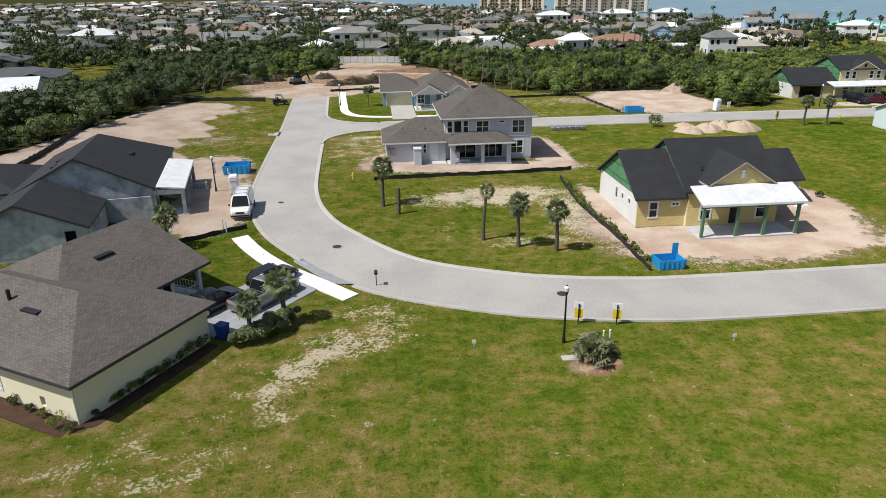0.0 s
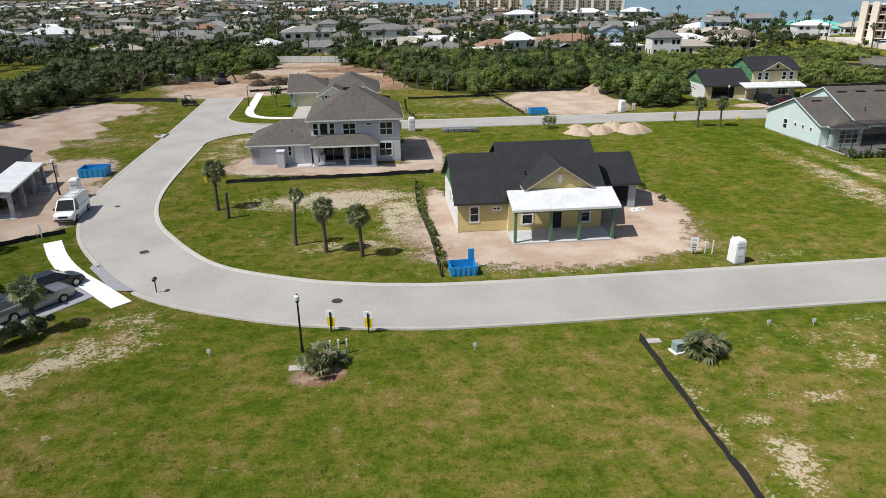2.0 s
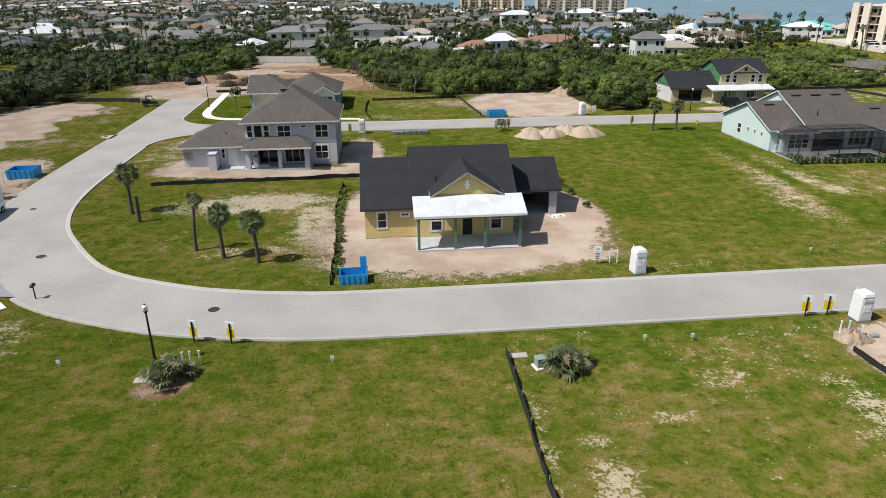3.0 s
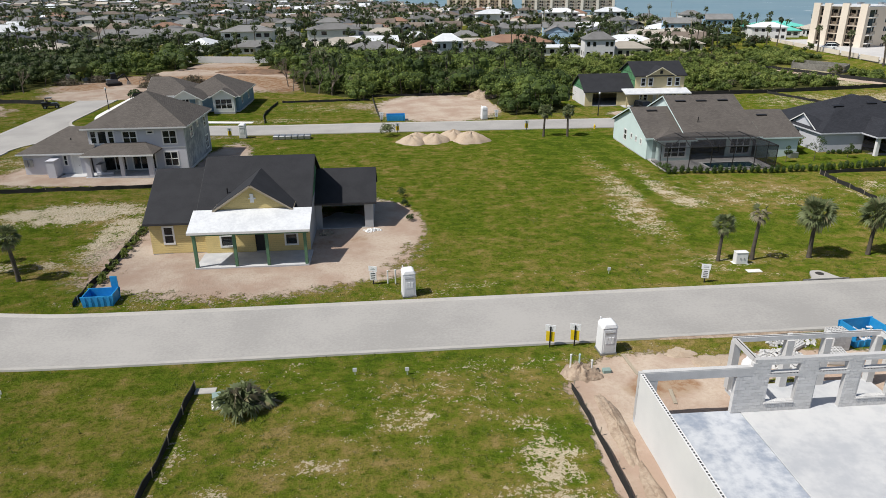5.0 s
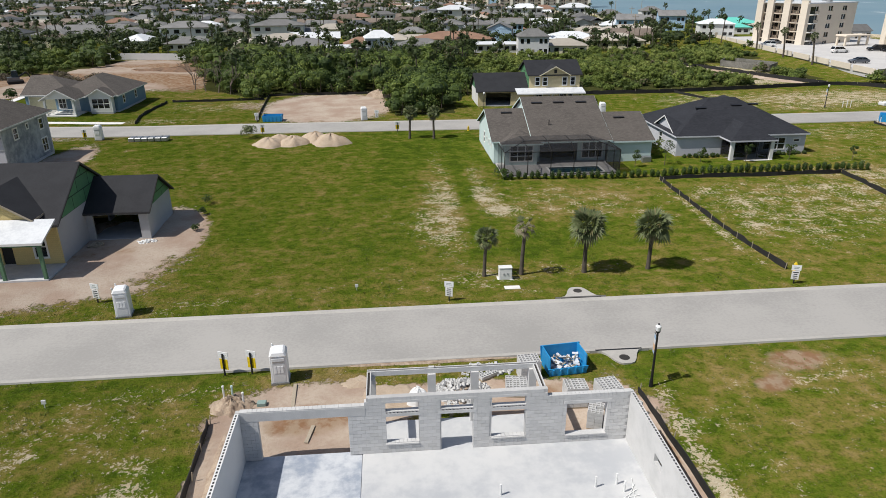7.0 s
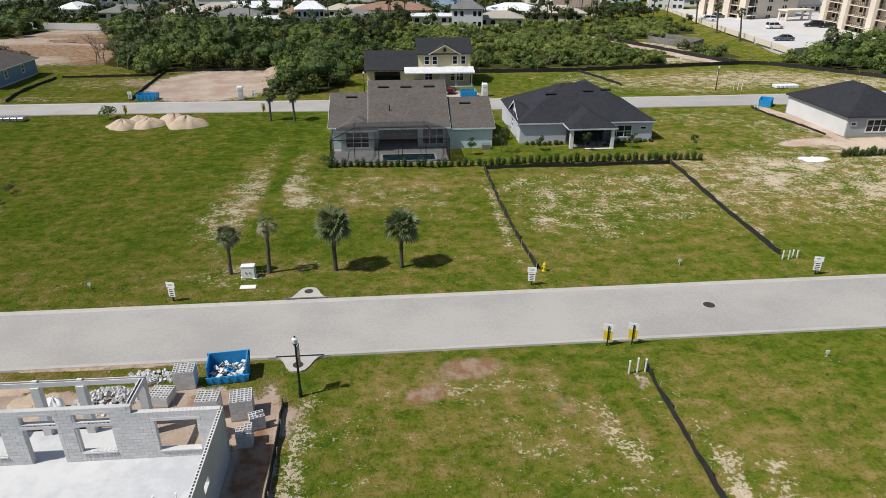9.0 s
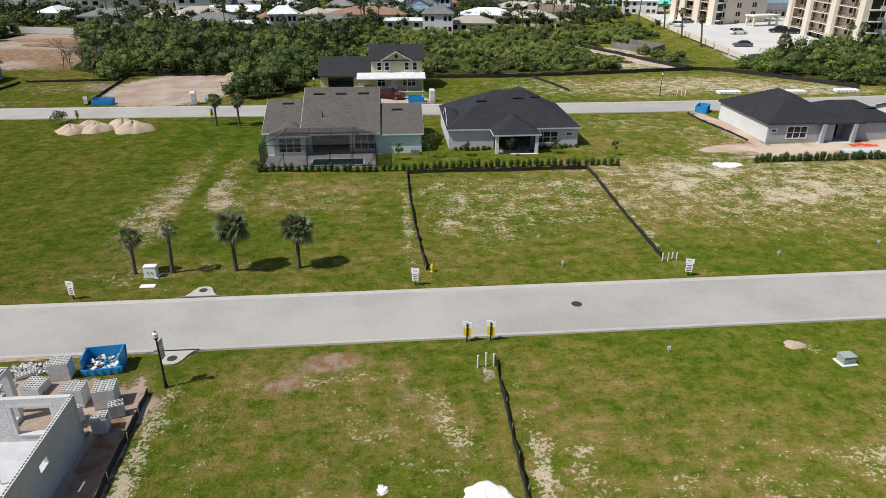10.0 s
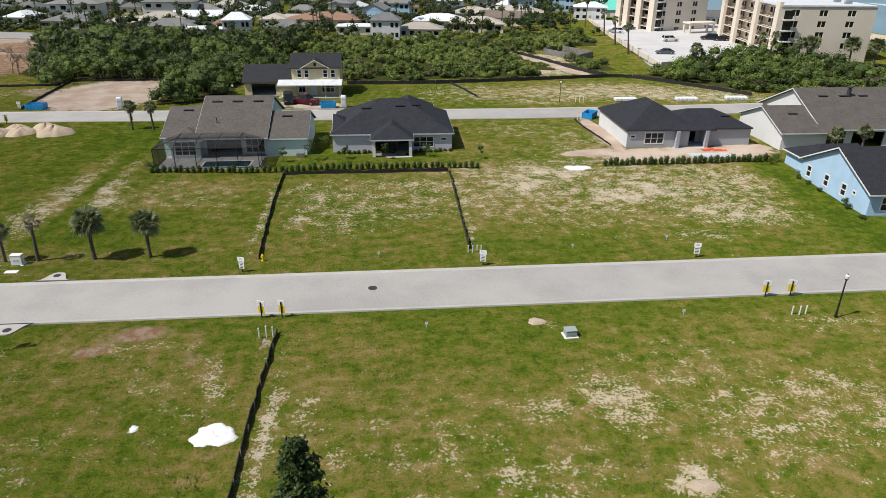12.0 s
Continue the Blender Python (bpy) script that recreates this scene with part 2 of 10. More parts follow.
M_GROUND = ground_material()
M_ROAD = surface("road_concrete", (0.405, 0.39, 0.37), (0.325, 0.315, 0.30), 0.9, big=0.16, fine=5.0, bump=0.1, dist=0.004, spec=0.2)
M_KERB = surface("kerb_concrete", (0.46, 0.44, 0.41), (0.39, 0.375, 0.35), 0.9, big=0.5, fine=6, bump=0.2)
M_RAIL = surface("brown_railing", (0.19, 0.14, 0.105), (0.15, 0.11, 0.085), 0.7)
M_DECK = surface("car_park_concrete", (0.60, 0.59, 0.58), (0.52, 0.51, 0.50), 0.9, big=0.12, fine=2.0)
M_PATIO = surface("patio_paver", (0.50, 0.48, 0.47), (0.40, 0.385, 0.38), 0.9, big=0.8, fine=5, bump=0.2)
M_MULCH = surface("bark_mulch", (0.075, 0.040, 0.025), (0.045, 0.025, 0.016), 1.0, big=1.5, fine=14, bump=0.8, dist=0.05)
M_WALK = surface("new_concrete", (0.80, 0.79, 0.76), (0.70, 0.69, 0.66), 0.85, big=0.6, fine=8, bump=0.1)
M_PAVER = surface("grey_paver", (0.315, 0.325, 0.345), (0.26, 0.27, 0.29), 0.9, big=1.5, fine=12, vary=0.12)
M_SLAB = surface("slab_concrete", (0.57, 0.575, 0.58), (0.43, 0.445, 0.47), 0.8, big=0.22, fine=1.4, bump=0.08)
M_BLOCK = surface("concrete_block", (0.61, 0.605, 0.60), (0.52, 0.52, 0.515), 0.95, big=1.2, fine=30, bump=0.4, vary=0.16)
M_MORTAR = surface("mortar", (0.55, 0.545, 0.54), rough=0.95, fine=30)
M_SHINGLE_TAN = shingles("shingle_brown_grey", (0.134, 0.118, 0.107), (0.116, 0.103, 0.095))
M_SHINGLE_GREY = shingles("shingle_grey_brown", (0.124, 0.110, 0.099), (0.110, 0.098, 0.089))
M_SHINGLE_BLACK = shingles("shingle_charcoal", (0.036, 0.038, 0.046), (0.026, 0.028, 0.035))
M_FELT = surface("roofing_felt", (0.026, 0.027, 0.032), (0.018, 0.019, 0.023), 0.85, big=0.8, fine=10, bump=0.2)
M_MEMBRANE = surface("white_membrane", (0.70, 0.72, 0.74), (0.57, 0.59, 0.62), 0.6, big=0.9, fine=4, bump=0.15)
M_SHEATH = sheathing("green_sheathing", (0.10, 0.27, 0.13))
M_YELLOW = siding("yellow_siding", (0.66, 0.52, 0.23))
M_YELLOW2 = siding("pale_yellow_siding", (0.66, 0.56, 0.33))
M_STUCCO_W = surface("white_stucco", (0.74, 0.74, 0.73), (0.66, 0.665, 0.66), 0.9, fine=25, bump=0.2)
M_STUCCO_G = surface("grey_stucco", (0.46, 0.47, 0.49), (0.41, 0.42, 0.44), 0.92, fine=20, bump=0.2)
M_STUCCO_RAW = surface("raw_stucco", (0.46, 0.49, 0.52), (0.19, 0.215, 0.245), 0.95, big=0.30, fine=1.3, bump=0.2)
M_STUCCO_LAV = surface("lavender_stucco", (0.58, 0.59, 0.64), (0.53, 0.54, 0.59), 0.9, fine=20, bump=0.15)
M_STUCCO_TAN = surface("cream_stucco", (0.80, 0.745, 0.56), (0.75, 0.70, 0.52), 0.9, fine=20, bump=0.15)
M_STUCCO_TEAL = surface("pale_teal_stucco", (0.62, 0.74, 0.73), (0.57, 0.69, 0.68), 0.9, fine=20, bump=0.15)
M_BLUE_SIDE = siding("light_blue_siding", (0.42, 0.60, 0.78))
M_BLUE_DEEP = siding("slate_blue_siding", (0.17, 0.29, 0.40))
M_STUCCO_CONDO = surface("beige_stucco", (0.76, 0.68, 0.57), (0.70, 0.62, 0.52), 0.9, big=0.1, fine=4, bump=0.05)
M_WHITE = surface("white_paint", (0.80, 0.80, 0.79), (0.74, 0.74, 0.73), 0.5, fine=12, bump=0.05)
M_TRIM = surface("trim_paint", (0.70, 0.71, 0.72), (0.64, 0.65, 0.66), 0.55, fine=12, bump=0.05)
M_FASCIA_D = surface("dark_trim", (0.05, 0.05, 0.055), rough=0.6)
M_GARAGE = surface("cream_door", (0.66, 0.62, 0.42), rough=0.5)
M_GLASS = glass("window_glass", (0.05, 0.058, 0.065))
M_DARK = surface("dark_interior", (0.030, 0.030, 0.032), rough=0.9)
M_SCREEN = mesh_screen("insect_screen", (0.014, 0.015, 0.018), 0.52)
M_FRAME_D = surface("bronze_frame", (0.035, 0.032, 0.03), rough=0.5, metal=0.3)
M_BLACK = surface("black_paint", (0.018, 0.018, 0.02), rough=0.45)
M_SILT = surface("black_geotextile", (0.018, 0.018, 0.019), (0.030, 0.029, 0.028), 0.8, big=1.5, fine=20, bump=0.3)
M_WOOD = surface("grey_timber", (0.42, 0.36, 0.28), (0.33, 0.28, 0.21), 0.85, big=1.0, fine=14)
M_TIMBER_GREEN = surface("green_primed_post", (0.11, 0.22, 0.13), (0.08, 0.17, 0.10), 0.7)
M_PLASTIC_W = surface("white_plastic", (0.82, 0.83, 0.84), (0.76, 0.77, 0.78), 0.4, fine=5, bump=0.02)
M_PVC = surface("white_pvc", (0.82, 0.83, 0.82), rough=0.4, bump=0.0)
M_PVC_T = surface("teal_pvc", (0.55, 0.72, 0.70), rough=0.4, bump=0.0)
M_BLUE = surface("blue_steel", (0.015, 0.25, 0.56), (0.03, 0.31, 0.62), 0.5, fine=4, bump=0.1)
M_BLUE_BIN = surface("blue_plastic", (0.01, 0.05, 0.30), rough=0.45, bump=0.0)
M_YSIGN = surface("yellow_sign", (0.80, 0.58, 0.02), rough=0.5, bump=0.0)
M_TRUNK = surface("palm_bark", (0.12, 0.10, 0.08), (0.07, 0.058, 0.045), 0.95, big=2.0, fine=9, bump=0.8, dist=0.05)
M_BARK = surface("bark", (0.14, 0.11, 0.085), (0.09, 0.07, 0.055), 0.95, fine=8, bump=0.6, dist=0.04)
M_PALM = foliage("palm_frond", (0.075, 0.098, 0.038), (0.150, 0.175, 0.078), (0.22, 0.18, 0.10))
M_PALM_DRY = foliage("dry_frond", (0.16, 0.14, 0.09), (0.24, 0.21, 0.14), (0.3, 0.26, 0.18))
M_BUSH = foliage("bush_leaf", (0.036, 0.064, 0.008), (0.150, 0.190, 0.028), (0.17, 0.14, 0.07))
M_SCRUB = canopy_leaf("scrub_leaf", (0.040, 0.066, 0.017), (0.106, 0.152, 0.032), (0.215, 0.262, 0.058), (0.17, 0.13, 0.09))
M_OAK_SHADE = canopy_leaf("shaded_oak_scrub_leaf", (0.028, 0.046, 0.014), (0.064, 0.092, 0.026), (0.125, 0.160, 0.050), (0.10, 0.08, 0.05))
M_SCRUB_LOW = canopy_leaf("low_scrub_leaf", (0.068, 0.100, 0.024), (0.150, 0.200, 0.042), (0.255, 0.295, 0.075), (0.19, 0.15, 0.10))
M_TREE_FAR = foliage("oak_leaf", (0.028, 0.042, 0.016), (0.070, 0.095, 0.030), (0.10, 0.085, 0.05))
M_TOWN_LEAF = canopy_leaf("town_oak_leaf", (0.022, 0.036, 0.012), (0.052, 0.076, 0.022), (0.110, 0.140, 0.040), (0.14, 0.11, 0.07))
M_HEDGE = foliage("hedge_leaf", (0.022, 0.044, 0.010), (0.055, 0.095, 0.018))
M_BARE = surface("bare_twig", (0.20, 0.16, 0.13), (0.15, 0.12, 0.10), 0.9)
M_SANDPILE = surface("sand_heap", (0.49, 0.395, 0.30), (0.39, 0.30, 0.22), 0.95, big=0.8, fine=9, bump=0.5, dist=0.06)
M_WHITEPILE = surface("white_lime", (0.82, 0.83, 0.83), (0.72, 0.73, 0.73), 0.9, big=1.0, fine=6, bump=0.6, dist=0.06)
M_METAL = surface("galvanised_steel", (0.45, 0.46, 0.47), rough=0.45, metal=0.8)
M_RUBBER = surface("tyre_rubber", (0.015, 0.015, 0.016), rough=0.85)
M_MANHOLE = surface("cast_iron_and_groove_shade", (0.07, 0.065, 0.06), rough=0.7, metal=0.4, fine=25)
M_UTIL_TEAL = surface("utility_teal", (0.27, 0.37, 0.34), rough=0.55)
M_UTIL = surface("utility_green", (0.34, 0.39, 0.37), rough=0.55)
M_RED_EARTH = surface("red_earth", (0.25, 0.155, 0.10), (0.15, 0.10, 0.07), 0.95, big=0.5, fine=3, bump=0.8, dist=0.15)
M_BARE_EARTH = surface("dug_earth", (0.45, 0.36, 0.275), (0.28, 0.205, 0.150), 0.95, big=0.9, fine=5, bump=0.8, dist=0.1)


# ---- mesh building ----
class Geo:
    """Collects points and faces for one mesh."""

    def __init__(self):
        self.v, self.f = [], []

    def face(self, *pts):
        i = len(self.v)
        self.v += [tuple(p) for p in pts]
        self.f.append(tuple(range(i, i + len(pts))))

    def hexa(self, a, b):
        """A solid between two matching four-point faces, a below or behind b."""
        i = len(self.v)
        self.v += [tuple(p) for p in (*a, *b)]
        self.f += [(i + 3, i + 2, i + 1, i), (i + 4, i + 5, i + 6, i + 7)]
        self.f += [(i + k, i + (k + 1) % 4, i + 4 + (k + 1) % 4, i + 4 + k) for k in range(4)]

    def box(self, x0, x1, y0, y1, z0, z1):
        self.hexa(((x0, y0, z0), (x1, y0, z0), (x1, y1, z0), (x0, y1, z0)), ((x0, y0, z1), (x1, y0, z1), (x1, y1, z1), (x0, y1, z1)))

    def bar(self, p, q, w, h=None):
        """A square bar from p to q."""
        p, q = Vector(p), Vector(q)
        h = h or w
        d = (q - p).normalized()
        s = d.cross(Vector((0, 0, 1)))
        s = s.normalized() if s.length > 1e-3 else Vector((1, 0, 0))
        t = s.cross(d)
        k = [s * (w / 2 * i) + t * (h / 2 * j) for i, j in ((-1, -1), (1, -1), (1, 1), (-1, 1))]
        self.hexa([p + o for o in k], [q + o for o in k])

    def tube(self, p, q, r0, r1=None, n=10, caps=True):
        p, q = Vector(p), Vector(q)
        r1 = r0 if r1 is None else r1
        d = (q - p).normalized()
        s = d.cross(Vector((0, 0, 1)))
        s = s.normalized() if s.length > 1e-3 else Vector((1, 0, 0))
        t = d.cross(s)
        i = len(self.v)
        for c, r in ((p, r0), (q, r1)):
            self.v += [tuple(c + s * (r * math.cos(6.28318 * k / n)) + t * (r * math.sin(6.28318 * k / n))) for k in range(n)]
        self.f += [(i + k, i + (k + 1) % n, i + n + (k + 1) % n, i + n + k) for k in range(n)]
        if caps:
            self.f += [tuple(i + n - 1 - k for k in range(n)), tuple(i + n + k for k in range(n))]

    def prism(self, pts, z0, z1):
        """An upright prism over a flat outline (anticlockwise)."""
        n, i = len(pts), len(self.v)
        self.v += [(x, y, z0) for x, y in pts] + [(x, y, z1) for x, y in pts]
        self.f += [tuple(i + n - 1 - k for k in range(n)), tuple(i + n + k for k in range(n))]
        self.f += [(i + k, i + (k + 1) % n, i + n + (k + 1) % n, i + n + k) for k in range(n)]


def mesh_of(name, g, material, bevel=0.0, smooth=False):
    me = bpy.data.meshes.new(name)
    me.from_pydata(g.v, [], g.f)
    if bevel:
        bm = bmesh.new()
        bm.from_mesh(me)
        bmesh.ops.remove_doubles(bm, verts=bm.verts, dist=1e-5)
        bmesh.ops.bevel(bm, geom=bm.edges[:], offset=bevel, segments=1, affect="EDGES", clamp_overlap=True)
        bm.to_mesh(me)
        bm.free()
    if smooth:
        me.polygons.foreach_set("use_smooth", [True] * len(me.polygons))
    me.materials.append(material)
    return me


def part(name, g, material, parent, label="", bevel=0.0, smooth=False):
    """Links one mesh as a part of a thing or of a part."""
    ob = new(name, g if isinstance(g, bpy.types.Mesh) else mesh_of(name, g, material, bevel, smooth))
    ob.parent = parent
    return tagged(ob, label)


def thing(name, at, label, category, group="", turn=0.0, kind=""):
    """An Empty at a thing's base; its parts hang under it."""
    ob = new(name)
    ob.matrix_basis = pose(*at, 0, 0, turn)
    ob.empty_display_size = 0.3
    return tagged(ob, label, category, group, kind)


def single(name, g, material, at, label, category, group="", turn=0.0, kind="", bevel=0.0, smooth=False):
    ob = new(name, mesh_of(name, g, material, bevel, smooth))
    ob.matrix_basis = pose(*at, 0, 0, turn)
    return tagged(ob, label, category, group, kind)


# ---- the lie of the land ----
def ease(a, b, x):
    t = np.clip((x - a) / (b - a), 0, 1)
    return t * t * (3 - 2 * t)


def shore(y):
    return 250 - 0.3 * (y - 280)


def lie(x, y):
    """Height of the ground before kerbs and small unevenness."""
    left = 1 - ease(5, 28, x)
    z = 0.8 * left * ease(45, 80, y) + 0.3 * (1 - left) * ease(52, 76, y) + 0.35 * ease(90, 102, x) * ease(60, 74, y) * (1 - ease(88, 100, y))
    z = z - 0.4 * np.exp(-((x - 80) / 12) ** 2 - ((y - 54) / 5) ** 2) - 0.5 * np.exp(-((x - 13) / 7) ** 2 - ((y - 62) / 5) ** 2)
    z = z + 1.4 * ease(166, 184, x) * ease(144, 166, y)
    return z - 6.0 * ease(-15, 60, x - shore(y))


def smooth_line(pts, step):
    """Even points along a smooth line through a few given ones."""
    pts = [Vector((*p, 0)) for p in pts]
    pts = [2 * pts[0] - pts[1]] + pts + [2 * pts[-1] - pts[-2]]
    out = []
    for a, b, c, d in zip(pts, pts[1:], pts[2:], pts[3:]):
        n = max(1, round((c - b).length / step))
        for k in range(n):
            t = k / n
            out.append(0.5 * ((2 * b) + (c - a) * t + (2 * a - 5 * b + 4 * c - d) * t * t + (3 * b - a - 3 * c + d) * t ** 3))
    out.append(pts[-2])
    return np.array([(p.x, p.y) for p in out])


def normals_of(line):
    d = np.gradient(line, axis=0)
    d /= np.linalg.norm(d, axis=1)[:, None]
    return np.stack([-d[:, 1], d[:, 0]], 1)


MAIN_ROAD = smooth_line([(-12.9, 140.2), (-12.5, 130), (-12.0, 119), (-11.4, 105), (-10.9, 84), (-10.2, 70.2), (-8.1, 61.8), (-4.5, 55.5), (-0.6, 50.4), (3.3, 47.3),
                         (9.4, 44.4), (13.4, 43.2), (17.5, 42.4), (24, 41.9), (45, 42.0), (90, 42.4), (155, 43.1), (230, 44.0)], 1.0)
FAR_ROAD = smooth_line([(-8.7, 106.8), (0, 106.8), (28, 108.6), (70, 108.2), (120, 106.9), (146, 107.1), (170, 108.2), (230, 112)], 1.5)
HALF = 3.27


def gap_to(line, x, y):
    """Distance of each place from a line of points."""
    out = np.full(x.shape, 1e9)
    for k in range(0, len(line), 1):
        out = np.minimum(out, (x - line[k, 0]) ** 2 + (y - line[k, 1]) ** 2)
    return np.sqrt(out)


def blobs(x, y, rows):
    """Soft patches: centre, half sizes, turn, strength."""
    out = np.zeros(x.shape)
    for cx, cy, rx, ry, turn, s in rows:
        c, q = math.cos(radians(turn)), math.sin(radians(turn))
        u, v = ((x - cx) * c + (y - cy) * q) / rx, (-(x - cx) * q + (y - cy) * c) / ry
        out = np.maximum(out, s * np.clip(1.6 - 1.0 * np.sqrt(u * u + v * v), 0, 1))
    return out


def rects(x, y, rows, soft=1.2):
    out = np.zeros(x.shape)
    for x0, x1, y0, y1, s in rows:
        d = np.minimum(np.minimum(x - x0, x1 - x), np.minimum(y - y0, y1 - y))
        out = np.maximum(out, s * np.clip(0.5 + d / (2 * soft), 0, 1))
    return out


def in_woods(x, y):
    """Where scrub and trees stand, 0 or 1."""
    edge = np.interp(x, [-200, -70, -52, -40, -36, -30, -24, -19, -13, -10, 8, 14, 20, 26, 40, 42, 64, 66, 76.5, 78.5, 100, 150, 160, 172, 186, 200, 230], [60, 70, 92, 140, 150, 168, 174, 180, 187, 205, 204, 188, 178, 150, 137, 142, 142, 117, 118, 136, 138, 141, 143, 136, 122, 115, 108])
    top = np.interp(x, [-200, -60, -40, 25, 70, 110, 130, 150, 171, 172, 185, 206, 230], [190, 196, 204, 206, 204, 204, 208, 214, 222, 146, 149, 155, 153])
    trail = ((np.abs(x - (156 - 0.33 * (y - 141))) < 2.8) & (y < 172)) | ((x > 144) & (x < 157) & (y < 150)) | ((np.abs(x - (150.5 - 0.55 * (y - 168))) < 2.6) & (y > 160) & (y < 188))
    lawn = ((x > 164) & (x < 176) & (y > 143) & (y < 190)) | ((x > 156) & (x < 165) & (y > 140) & (y < 149))
    yard = (np.abs(x - 157.5) < 7) & (np.abs(y - 172.5) < 9)
    left = (x < np.interp(y, [84, 118, 134, 150], [-53.6, -53.6, -51.0, -46.0])) & (y > 84) & (y < 150) & (x > -90)
    homes = (x < -61) & (y > 134) & (y < 196)
    return (((y > edge) & (y < top) & ~homes & ~lawn & ~yard & ~trail) | (left & ~homes)).astype(float)


